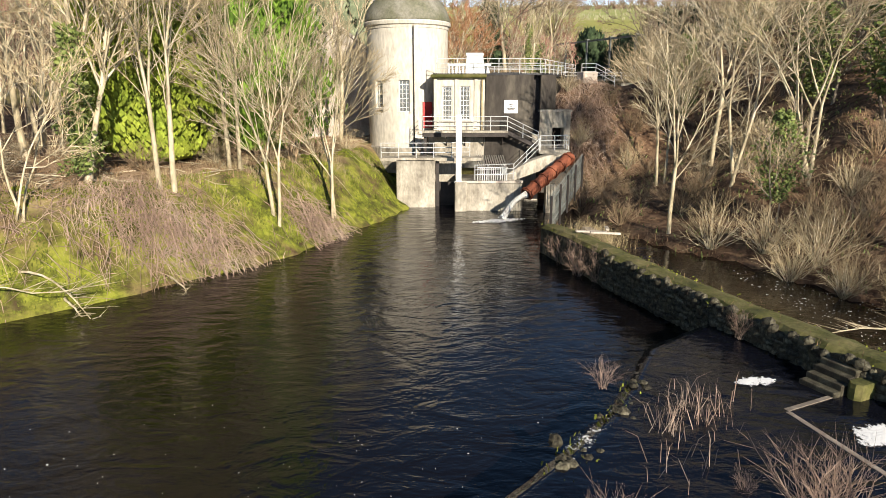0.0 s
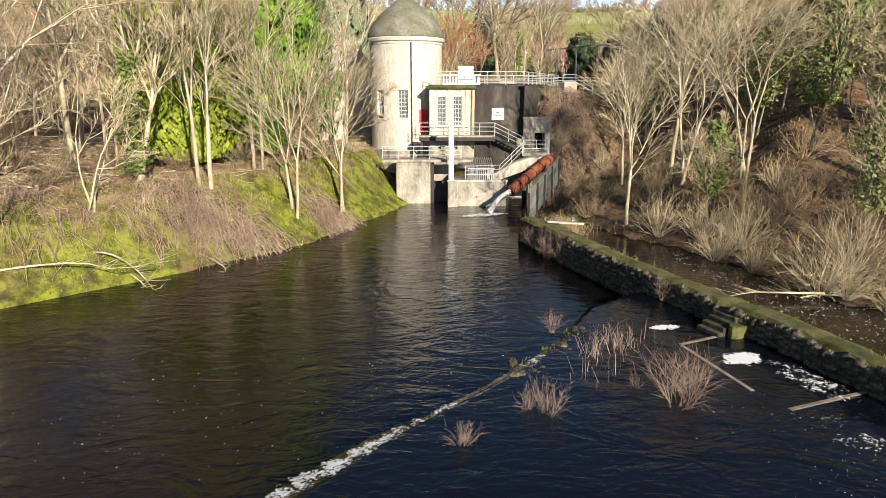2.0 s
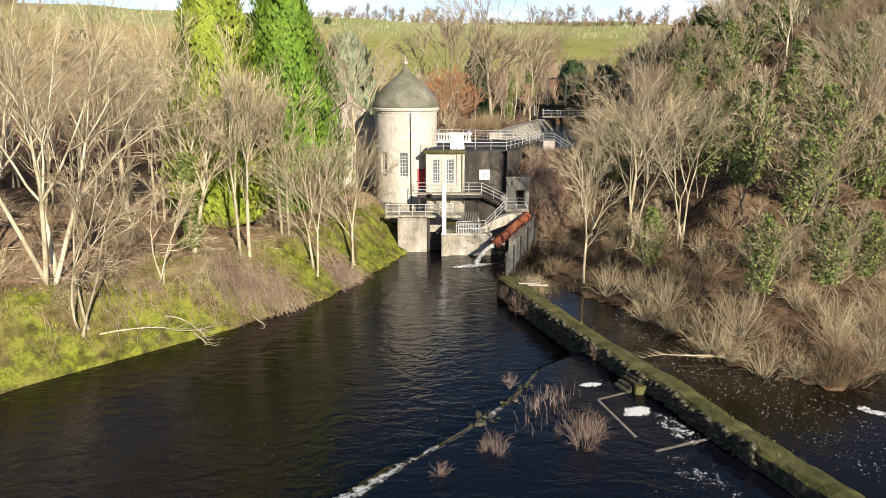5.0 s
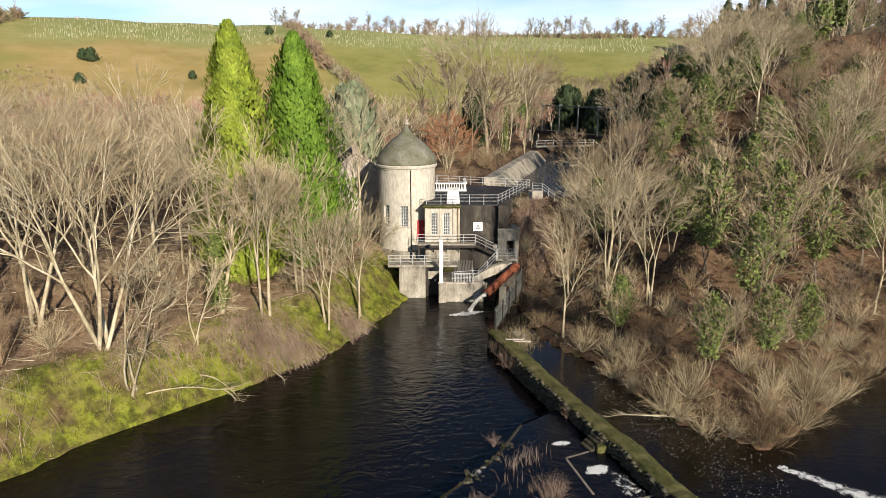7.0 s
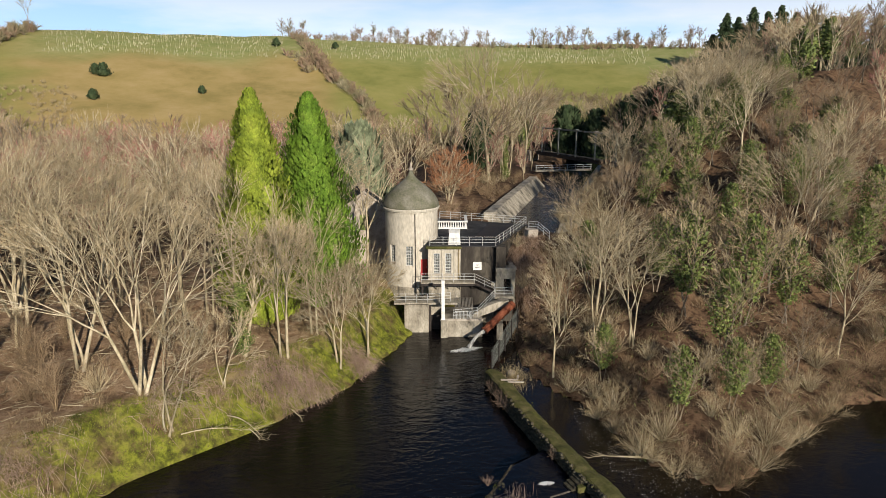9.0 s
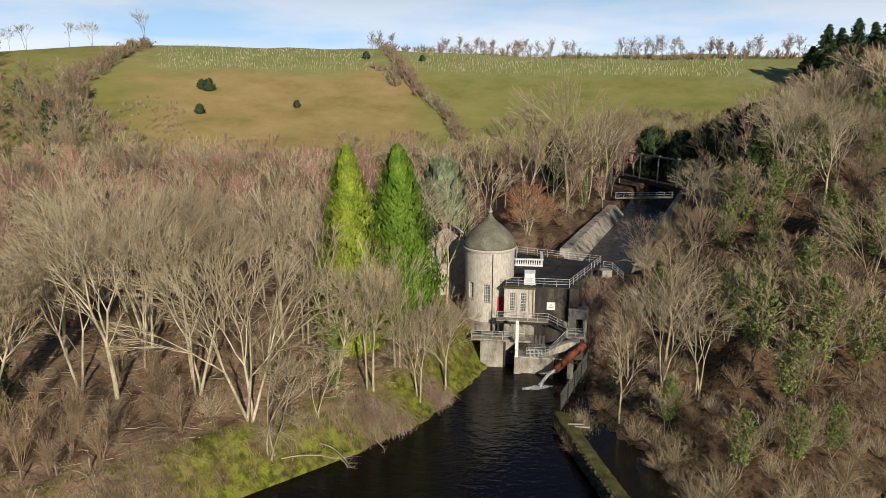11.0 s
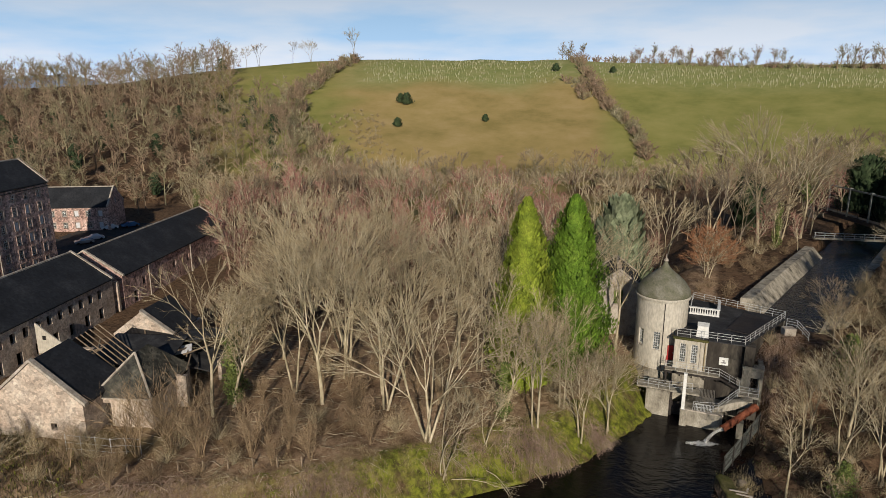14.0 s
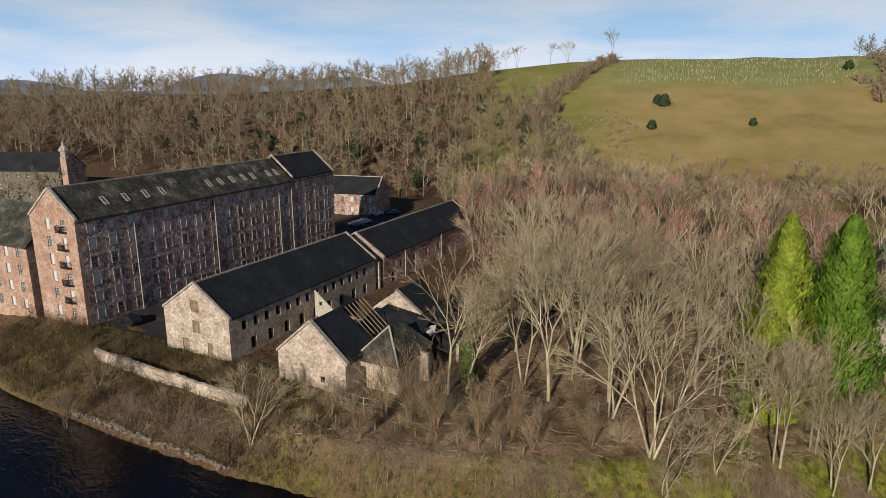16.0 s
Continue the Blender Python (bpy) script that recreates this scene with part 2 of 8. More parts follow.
def plain(name, col, rough=0.4, metal=0.0, trans=0.0):
    m = bpy.data.materials.new(name)
    m.use_nodes = True
    p = m.node_tree.nodes["Principled BSDF"]
    p.inputs["Base Color"].default_value = (*col, 1)
    p.inputs["Roughness"].default_value, p.inputs["Metallic"].default_value = rough, metal
    p.inputs["Transmission Weight"].default_value = trans
    return m


M_GLASS = plain("window_glass", (0.6, 0.65, 0.66), 0.04, 0, 0.85)
M_DARK = plain("unlit_interior", (0.012, 0.011, 0.010), 0.9)
M_CARWHITE, M_CARBLUE, M_CARSILVER, M_CARDARK = plain("car_white", (0.75, 0.75, 0.75), 0.25), plain("car_blue", (0.05, 0.16, 0.32), 0.25), plain("car_silver", (0.45, 0.47, 0.5), 0.25, 0.5), plain("car_dark", (0.02, 0.022, 0.025), 0.25)
M_TYRE = plain("tyre_rubber", (0.012, 0.012, 0.012), 0.85)


def water_mat(name, col, ripple, strength, rough=0.06):
    m = bpy.data.materials.new(name)
    m.use_nodes = True
    n, l = m.node_tree.nodes, m.node_tree.links
    p = n["Principled BSDF"]
    p.inputs["Base Color"].default_value = (*col, 1)
    p.inputs["Roughness"].default_value = rough
    p.inputs["IOR"].default_value = 1.34
    tc, mp = n.new("ShaderNodeTexCoord"), n.new("ShaderNodeMapping")
    mp.inputs["Scale"].default_value, mp.inputs["Rotation"].default_value = (1.0, 1.7, 1.0), (0, 0, radians(-12))
    l.new(tc.outputs["Object"], mp.inputs["Vector"])
    big, small, add, bp = n.new("ShaderNodeTexNoise"), n.new("ShaderNodeTexNoise"), n.new("ShaderNodeMath"), n.new("ShaderNodeBump")
    big.inputs["Scale"].default_value, big.inputs["Detail"].default_value, big.inputs["Distortion"].default_value = ripple * 0.45, 3.0, 1.2
    small.inputs["Scale"].default_value, small.inputs["Detail"].default_value, small.inputs["Distortion"].default_value = ripple * 1.7, 4.0, 0.8
    l.new(mp.outputs["Vector"], big.inputs["Vector"])
    l.new(mp.outputs["Vector"], small.inputs["Vector"])
    add.operation = "MULTIPLY_ADD"
    add.inputs[1].default_value = 0.35
    l.new(small.outputs["Fac"], add.inputs[0])
    l.new(big.outputs["Fac"], add.inputs[2])
    bp.inputs["Strength"].default_value, bp.inputs["Distance"].default_value = strength, 0.12
    l.new(add.outputs[0], bp.inputs["Height"])
    l.new(bp.outputs["Normal"], p.inputs["Normal"])
    return m


# reflected sky is painted in as blue: a trace here, more in shallows and canal
M_WATER = water_mat("peaty_river_water", (0.0045, 0.0036, 0.004), 1.1, 0.55)
M_SHALLOW = water_mat("sky_tinted_peaty_shallows", (0.004, 0.0046, 0.008), 1.1, 0.6)
M_POOL = water_mat("peaty_pool_water", (0.008, 0.005, 0.003), 1.3, 0.2)
M_CANAL = water_mat("canal_water", (0.003, 0.004, 0.006), 1.5, 1.0, 0.1)


# ---- mesh building ----
class Shape:
    """Vertices and faces gathered for one mesh."""

    def __init__(self):
        self.v, self.f, self.mi = [], [], []

    def add(self, verts, faces, mi=0):
        k = len(self.v)
        self.v.extend(verts)
        self.f.extend([tuple(i + k for i in f) for f in faces])
        self.mi.extend([mi] * len(faces))
        return self

    def box(self, x0, y0, z0, x1, y1, z1, bev=0.0):
        if bev:
            b = min(bev, (x1 - x0) / 3, (y1 - y0) / 3)
            ring = [(x0 + b, y0), (x1 - b, y0), (x1, y0 + b), (x1, y1 - b), (x1 - b, y1), (x0 + b, y1), (x0, y1 - b), (x0, y0 + b)]
            return self.prism(ring, z0, z1, bev)
        v = [(x, y, z) for z in (z0, z1) for x, y in ((x0, y0), (x1, y0), (x1, y1), (x0, y1))]
        return self.add(v, [(3, 2, 1, 0), (4, 5, 6, 7), (0, 1, 5, 4), (1, 2, 6, 5), (2, 3, 7, 6), (3, 0, 4, 7)])

    def prism(self, ring, z0, z1, bev=0.0):
        n = len(ring)
        cx, cy = sum(p[0] for p in ring) / n, sum(p[1] for p in ring) / n
        levels = [(z0, 1.0), (z1, 1.0)] if not bev else [(z0, 1.0), (z1 - bev, 1.0), (z1, 0.94)]
        v = [(cx + (x - cx) * s, cy + (y - cy) * s, z) for z, s in levels for x, y in ring]
        f = [tuple(range(n - 1, -1, -1)), tuple(range((len(levels) - 1) * n, len(levels) * n))]
        for k in range(len(levels) - 1):
            f += [(k * n + i, k * n + (i + 1) % n, (k + 1) * n + (i + 1) % n, (k + 1) * n + i) for i in range(n)]
        return self.add(v, f)

    def lathe(self, profile, sides=32, cx=0.0, cy=0.0, cap=True):
        v, f = [], []
        for r, z in profile:
            v += [(cx + r * math.cos(2 * math.pi * i / sides), cy + r * math.sin(2 * math.pi * i / sides), z) for i in range(sides)]
        for k in range(len(profile) - 1):
            f += [(k * sides + i, k * sides + (i + 1) % sides, (k + 1) * sides + (i + 1) % sides, (k + 1) * sides + i) for i in range(sides)]
        if cap:
            f += [tuple(range(sides - 1, -1, -1)), tuple(range((len(profile) - 1) * sides, len(profile) * sides))]
        return self.add(v, f)

    def tube(self, pts, radii, sides=6, cap=False):
        pts = [Vector(p) for p in pts]
        if not hasattr(radii, "__len__"):
            radii = [radii] * len(pts)
        k0, v, f = len(pts), [], []
        for i, p in enumerate(pts):
            d = (pts[min(i + 1, k0 - 1)] - pts[max(i - 1, 0)]).normalized()
            a = d.cross(Vector((0.13, 0.31, 0.94)) if abs(d.z) < 0.9 else Vector((1, 0.2, 0))).normalized()
            b = d.cross(a)
            for s in range(sides):
                q = p + (a * math.cos(2 * math.pi * s / sides) + b * math.sin(2 * math.pi * s / sides)) * radii[i]
                v.append((q.x, q.y, q.z))
        for i in range(k0 - 1):
            f += [(i * sides + s, i * sides + (s + 1) % sides, (i + 1) * sides + (s + 1) % sides, (i + 1) * sides + s) for s in range(sides)]
        if cap:
            f += [tuple(range(sides - 1, -1, -1)), tuple(range((k0 - 1) * sides, k0 * sides))]
        return self.add(v, f)

    def spike(self, pts, radii):
        """A thin three-sided shoot that runs out to a point."""
        k0, v, f = len(pts), [], []
        for i in range(k0 - 1):
            p = pts[i]
            d = pts[i + 1] - p
            a = d.cross(Vector((0.13, 0.31, 0.94)) if abs(d.z) < 0.9 * d.length else Vector((1, 0.2, 0))).normalized() * radii[i]
            b = d.normalized().cross(a)
            for c, e in ((1.0, 0.0), (-0.5, 0.866), (-0.5, -0.866)):
                v.append((p.x + a.x * c + b.x * e, p.y + a.y * c + b.y * e, p.z + a.z * c + b.z * e))
        v.append(tuple(pts[-1]))
        for i in range(k0 - 2):
            f += [(i * 3 + s, i * 3 + (s + 1) % 3, i * 3 + 3 + (s + 1) % 3, i * 3 + 3 + s) for s in range(3)]
        m = 3 * (k0 - 2)
        f += [(m + s, m + (s + 1) % 3, m + 3) for s in range(3)]
        return self.add(v, f)

    def mesh(self, name, *mats, smooth=False):
        me = bpy.data.meshes.new(name)
        me.from_pydata(self.v, [], self.f)
        for m in mats:
            me.materials.append(m)
        if len(mats) > 1:
            me.polygons.foreach_set("material_index", self.mi)
        if smooth:
            me.polygons.foreach_set("use_smooth", [True] * len(self.f))
        me.update()
        return me


def part(name, shape, material, parent=None, label="", at=None, smooth=False):
    """One mesh object under a thing or a part."""
    me = shape.mesh(name, material, smooth=smooth) if isinstance(shape, Shape) else shape
    ob = new(name, me)
    if parent is not None:
        ob.parent = parent
    if at is not None:
        ob.matrix_local = at
    if label:
        tagged(ob, label)
    return ob


def thing(name, label, category, m=None, group="", kind=""):
    ob = new(name)
    ob.empty_display_size = 0.5
    if m is not None:
        ob.matrix_basis = m
    return tagged(ob, label, category, group, kind)


def solo(name, shape, material, label, category, m=None, group="", kind="", smooth=False):
    ob = new(name, shape.mesh(name, material, smooth=smooth) if isinstance(shape, Shape) else shape)
    if m is not None:
        ob.matrix_basis = m
    return tagged(ob, label, category, group, kind)


def pierced(shape, axis, u0, u1, z0, z1, w0, w1, holes):
    """A wall from u0 to u1 along an axis, from w0 to w1 thick, with openings (ua, ub, za, zb) right through it."""
    us = sorted({u0, u1, *[h[0] for h in holes], *[h[1] for h in holes]})
    zs = sorted({z0, z1, *[h[2] for h in holes], *[h[3] for h in holes]})
    for ua, ub in zip(us, us[1:]):
        um, run = (ua + ub) / 2, None
        for za, zb in list(zip(zs, zs[1:])) + [(z1, None)]:
            solid = zb is not None and not any(h[0] < um < h[1] and h[2] < (za + zb) / 2 < h[3] for h in holes)
            if solid and run is None:
                run = za
            if not solid and run is not None:
                if axis == "x":
                    shape.box(ua, w0, run, ub, w1, za)
                else:
                    shape.box(w0, ua, run, w1, ub, za)
                run = None
    return shape

# ---- lie of the land ----
LEFT_SHORE = [(-700, -60), (-300, -42), (-140, -24), (-110, -21.5), (-96, -20), (-82, -15.6), (-57, -7.2), (-45, -1.5), (-33, 6.5), (-24, 14), (-21.5, 18), (-16.5, 23), (-13.1, 26.6), (-8.1, 32.6), (-6.2, 37.5), (-3.9, 43), (-2.6, 47), (-2.6, 52)]
RIGHT_SHORE = [(10.5, 52), (9.6, 44), (8.8, 37), (10.5, 31.5), (13.8, 27), (16.6, 18.2), (19.2, 16.6), (20.6, 15), (22, 15.5), (27, 19.5), (36, 27), (60, 34), (150, 48), (700, 90)]
FAR_SHORE = [(700, -110), (150, -85), (-140, -95), (-700, -130)]
CANAL = [(12.5, 64), (14.0, 69.5), (18.6, 84), (22.6, 97), (26.8, 111), (36, 142), (52, 190), (90, 240)]


def polyline_dist(x, y, pts):
    d = np.full(np.shape(x), 1e9)
    for (ax, ay), (bx, by) in zip(pts, pts[1:]):
        ux, uy = bx - ax, by - ay
        t = np.clip(((x - ax) * ux + (y - ay) * uy) / (ux * ux + uy * uy), 0, 1)
        d = np.minimum(d, np.hypot(x - ax - t * ux, y - ay - t * uy))
    return d


def inside(x, y, pts):
    r = np.zeros(np.shape(x), bool)
    for (ax, ay), (bx, by) in zip(pts, pts[1:] + pts[:1]):
        if ay != by:
            r ^= ((ay > y) != (by > y)) & (x < (bx - ax) * (y - ay) / (by - ay) + ax)
    return r


def smooth(t):
    t = np.clip(t, 0, 1)
    return t * t * (3 - 2 * t)


def waves(x, y, size, seed):
    """Cheap rolling unevenness, about -1 to 1."""
    r = np.random.RandomState(seed)
    out = np.zeros(np.shape(x))
    for k in range(9):
        a, p, s = r.uniform(0, 6.3), r.uniform(0, 6.3), size * r.uniform(0.5, 1.6)
        out = out + np.sin((x * math.cos(a) + y * math.sin(a)) * 6.283 / s + p)
    return out / 4.0


WATER_POLY = LEFT_SHORE + RIGHT_SHORE + FAR_SHORE
CREST_AZ = [-180, -120, -90, -60, -30, -15, 0, 12, 30, 34, 40, 44, 48, 55, 65, 80, 100, 120, 180]
CREST_Z = [8, 14, 30, 42, 52, 55, 57.5, 60.5, 61, 59.5, 56.5, 53, 46, 43, 39, 34, 22, 12, 8]


def ground_z(x, y):
    x, y = np.asarray(x, float), np.asarray(y, float)
    dl, dr, dc = polyline_dist(x, y, LEFT_SHORE), polyline_dist(x, y, RIGHT_SHORE), polyline_dist(x, y, CANAL)
    wet = inside(x, y, WATER_POLY)
    west = smooth((-x - 50) / 14)
    hl = 4.2 * smooth(dl / (4.3 + 6.5 * west) * 0.84 + 0.08) + 0.4 * west + 5.3 * smooth((y - 60) / 9) * smooth((x + 8) / 8)
    hl = hl + waves(x, y, 3.0, 3) * 0.16 * smooth(dl / 3) + waves(x, y, 1.9, 4) * 0.10 * smooth(dl / 1.2) * (dl < 9) + waves(x, y, 14, 5) * 0.25 * smooth(dl / 10) * (1 - west)
    hr = np.minimum(0.9 + 0.27 * dr + 0.004 * dr * dr, 9.3 + 0.55 * np.clip(dc - 5, 0, 40) + 0.12 * np.maximum(dc - 45, 0))
    hr = np.maximum(hr, np.clip((y - 47) / 10, 0, 1) * 9.0 * (x < 26))
    hr = np.minimum(hr, 44) + waves(x, y, 5, 7) * 0.35 * smooth(dr / 6)
    xm = np.interp(y, [45, 60, 66, 97, 111, 142, 190, 240], [4, 10.0, 12.5, 22.6, 26.8, 36, 52, 90])
    w = smooth((x - xm + 2) / 4)
    h = hl * (1 - w) + hr * w
    rho, az = np.hypot(x, y + 30), np.degrees(np.arctan2(-x, y + 30))
    crest = np.interp(az, CREST_AZ, CREST_Z)
    t = np.clip((rho - 238) / 185, 0, 1)
    hill = 10 + (crest - 10) * (0.75 * t + 0.25 * smooth(t))
    hill = np.where(rho > 423, crest - (crest * 0.4) * smooth((rho - 430) / 260), hill)
    base = smooth((rho - 110) / 130)
    north = smooth((y - 40) / 60) + west
    h = np.where(rho > 238, np.maximum(hill, h * (1 - smooth((rho - 238) / 60)) + hill * smooth((rho - 238) / 60)), np.maximum(h, h * (1 - base) + np.maximum(h, 10) * base * np.clip(north, 0, 1) * (az > -20) * (az < 40) + h * base * (1 - np.clip(north, 0, 1) * (az > -20) * (az < 40))))
    h = h + waves(x, y, 60, 11) * 0.9 * smooth((rho - 150) / 100)
    h = np.where((dc < 5.9) & (y > 62) & (rho < 330), np.minimum(h, 6.4), h)
    south = inside(x, y, [(-4000, -4000), (4000, -4000)] + [(4000, -150)] + FAR_SHORE + [(-4000, -170)])
    h = np.where(south & ~wet, np.clip(polyline_dist(x, y, FAR_SHORE) * 0.12, 0, 9), h)
    deep = np.minimum(np.minimum(dl, dr), polyline_dist(x, y, FAR_SHORE))
    h = np.where(wet, -np.minimum(1.6, 0.25 + 0.5 * deep), np.maximum(h, 0.2))
    return h


def spaced(lo, hi, step, far, grow=1.14):
    inner = list(np.arange(lo, hi + 1e-6, step))
    up, s = [inner[-1]], step
    while up[-1] < far:
        s *= grow
        up.append(up[-1] + s)
    down, s = [inner[0]], step
    while down[-1] > -far:
        s *= grow
        down.append(down[-1] - s)
    return np.array(sorted(set(down[1:])) + inner + up[1:])


gx, gy = spaced(-62, 46, 0.75, 4300), spaced(-14, 112, 0.75, 4300)
GX, GY = np.meshgrid(gx, gy)
GZ = ground_z(GX, GY)
nx, ny = len(gx), len(gy)


def gz(x, y):
    """Height of the ground sheet at a place."""
    i, j = min(max(int(np.searchsorted(gx, x)) - 1, 0), nx - 2), min(max(int(np.searchsorted(gy, y)) - 1, 0), ny - 2)
    u, v = (x - gx[i]) / (gx[i + 1] - gx[i]), (y - gy[j]) / (gy[j + 1] - gy[j])
    return float((GZ[j, i] * (1 - u) + GZ[j, i + 1] * u) * (1 - v) + (GZ[j + 1, i] * (1 - u) + GZ[j + 1, i + 1] * u) * v)



idx = np.arange(nx * ny).reshape(ny, nx)
quads = np.stack([idx[:-1, :-1], idx[:-1, 1:], idx[1:, 1:], idx[1:, :-1]], -1).reshape(-1, 4)
me = bpy.data.meshes.new("ground")
me.from_pydata(np.stack([GX, GY, GZ], -1).reshape(-1, 3).tolist(), [], quads.tolist())
me.polygons.foreach_set("use_smooth", [True] * len(quads))
RHO, AZ = np.hypot(GX, GY + 30), np.degrees(np.arctan2(-GX, GY + 30))
DL = polyline_dist(GX, GY, LEFT_SHORE)
moss = (1 - smooth((DL - 4.0) / 2.5)) * (GX < 3) * (GX > -62) * smooth((DL + 0.3) / 0.6)
moss = moss * smooth((GX + 58) / 4) * (0.26 + 0.74 * smooth((GX + 38) / 18))
moss = np.clip(moss * (0.70 + 0.55 * waves(GX, GY, 4.5, 21) + 0.45 * waves(GX, GY, 1.9, 22) + 0.35 * (DL < 1.6)), 0, 1)
field = smooth((RHO - 236) / 10) * smooth((AZ + 24) / 3) * (1 - smooth((AZ - 41) / 2))
upper = smooth((RHO - 355) / 8) * field * (1 - smooth((AZ - 31) / 1.5))
green = np.maximum(smooth((AZ - 31.5) / 1.0), 1 - smooth((AZ - 8) / 3)) * field
lawn = smooth((RHO - 150) / 30) * (1 - smooth((RHO - 236) / 10)) * smooth((AZ - 5) / 6) * (1 - smooth((AZ - 26) / 5)) * np.clip(0.6 + 0.6 * waves(GX, GY, 30, 9), 0, 1)
lawn = np.maximum(lawn, (1 - smooth((np.hypot((GX + 100) / 1.6, GY + 17)) / 9)) * 0.3)
lawn = np.maximum(lawn, smooth((-GX - 46) / 6) * smooth((GX + 122) / 10) * smooth((DL - 6) / 4) * (1 - smooth((DL - 15) / 4)) * np.clip(0.2 + 0.4 * waves(GX, GY, 7, 31), 0, 0.3))
zone = np.stack([moss, np.clip(field + lawn * 0.8, 0, 1), np.clip(np.maximum(green, lawn * 0.7), 0, 1), upper], -1).reshape(-1, 4)
straw = smooth((DL - 2.5) / 2) * (1 - smooth((DL - 30) / 20)) * (0.8 * smooth((GX + 70) / 8) + 0.2 * smooth((GX + 38) / 16)) * (GX < 4) * np.clip(0.8 + 0.5 * waves(GX, GY, 9, 35) + 0.35 * waves(GX, GY, 2.6, 36), 0, 1)
floor_at = me.attributes.new("straw", "FLOAT", "POINT")
floor_at.data.foreach_set("value", straw.astype(np.float32).ravel())
ca = me.color_attributes.new("zone", "FLOAT_COLOR", "POINT")
ca.data.foreach_set("color", zone.astype(np.float32).ravel())


def ground_mat():
    m = bpy.data.materials.new("woodland_and_pasture")
    m.use_nodes = True
    n, l = m.node_tree.nodes, m.node_tree.links
    p = n["Principled BSDF"]
    p.inputs["Roughness"].default_value, p.inputs["Specular IOR Level"].default_value = 0.95, 0.15
    tc = n.new("ShaderNodeTexCoord")
    at = n.new("ShaderNodeAttribute")
    at.attribute_name = "zone"
    sep = n.new("ShaderNodeSeparateColor")
    l.new(at.outputs["Color"], sep.inputs["Color"])

    def noisy(scale, cols, detail=8):
        a, r = n.new("ShaderNodeTexNoise"), n.new("ShaderNodeValToRGB")
        a.inputs["Scale"].default_value, a.inputs["Detail"].default_value, a.inputs["Roughness"].default_value = scale, detail, 0.68
        l.new(tc.outputs["Object"], a.inputs["Vector"])
        e = r.color_ramp.elements
        while len(e) < len(cols):
            e.new(0.5)
        for i, c in enumerate(cols):
            e[i].position, e[i].color = 0.32 + 0.36 * i / (len(cols) - 1), (*c, 1)
        l.new(a.outputs["Fac"], r.inputs["Fac"])
        return r.outputs["Color"], a.outputs["Fac"]

    def mix(f, a, b):
        q = n.new("ShaderNodeMix")
        q.data_type = "RGBA"
        l.new(f, q.inputs[0])
        l.new(a, q.inputs[6])
        l.new(b, q.inputs[7])
        return q.outputs[2]

    litter, h1 = noisy(1.3, [(0.03, 0.019, 0.012), (0.088, 0.052, 0.031), (0.18, 0.115, 0.07), (0.055, 0.044, 0.021)])
    strawc, h6 = noisy(1.6, [(0.14, 0.086, 0.05), (0.31, 0.205, 0.128), (0.46, 0.335, 0.22), (0.235, 0.155, 0.095)])
    sa = n.new("ShaderNodeAttribute")
    sa.attribute_name = "straw"
    mossc, h2 = noisy(1.1, [(0.055, 0.04, 0.018), (0.065, 0.07, 0.014), (0.14, 0.155, 0.02), (0.25, 0.27, 0.034), (0.13, 0.10, 0.045)], 14)
    pasture, h3 = noisy(0.05, [(0.27, 0.215, 0.075), (0.365, 0.275, 0.108), (0.43, 0.32, 0.148)])
    lush, h4 = noisy(0.06, [(0.19, 0.20, 0.055), (0.255, 0.25, 0.075), (0.31, 0.285, 0.097)])
    planted, h5 = noisy(0.12, [(0.21, 0.245, 0.08), (0.27, 0.285, 0.105), (0.34, 0.325, 0.15)])
    c = mix(sep.outputs[0], mix(sa.outputs["Fac"], litter, strawc), mossc)
    c = mix(sep.outputs[1], c, pasture)
    c = mix(sep.outputs[2], c, lush)
    c = mix(at.outputs["Alpha"], c, planted)
    l.new(c, p.inputs["Base Color"])
    bp = n.new("ShaderNodeBump")
    bp.inputs["Strength"].default_value, bp.inputs["Distance"].default_value = 0.7, 0.25
    l.new(h1, bp.inputs["Height"])
    l.new(bp.outputs["Normal"], p.inputs["Normal"])
    return m


me.materials.append(ground_mat())
ground = tagged(new("ground", me), "brown woodland floor, mossy bank and green hill pasture", "ground", kind="structure")


def sheet(name, poly, z, material, label):
    s = Shape()
    n = len(poly)
    s.add([(x, y, z) for x, y in poly], [tuple(range(n))])
    bm = bmesh.new()
    me = s.mesh(name, material)
    bm.from_mesh(me)
    bmesh.ops.triangulate(bm, faces=bm.faces[:])
    bmesh.ops.recalc_face_normals(bm, faces=bm.faces[:])
    for f in bm.faces:
        if f.normal.z < 0:
            f.normal_flip()
    bm.to_mesh(me)
    bm.free()
    return tagged(new(name, me), label, "water", kind="structure")


DIVIDE = [(5.6, 34.0), (7.5, 27.6), (8.75, 23.8), (9.85, 20.4), (11.1, 17.0), (12.1, 14.8), (13.1, 11.4), (14.0, 8.8), (17.2, 0.0), (25.6, -24.0), (26.2, -134.0)]
WEIR = [(-30, -134), (-30, -36), (-14, -7), (-3.26, 5.6), (-0.95, 8.54), (0.82, 10.44), (3.09, 12.93), (4.41, 14.65), (5.39, 16.38), (6.5, 18.6), (9.6, 21.0)]
SHALLOW = 0.66
sheet("shallow_water", [*WEIR, *[(x + 0.2, y) for x, y in DIVIDE[3:]], (26.2, -135), (-30, -135)], SHALLOW, M_SHALLOW, "shallow dark water held behind the weir")
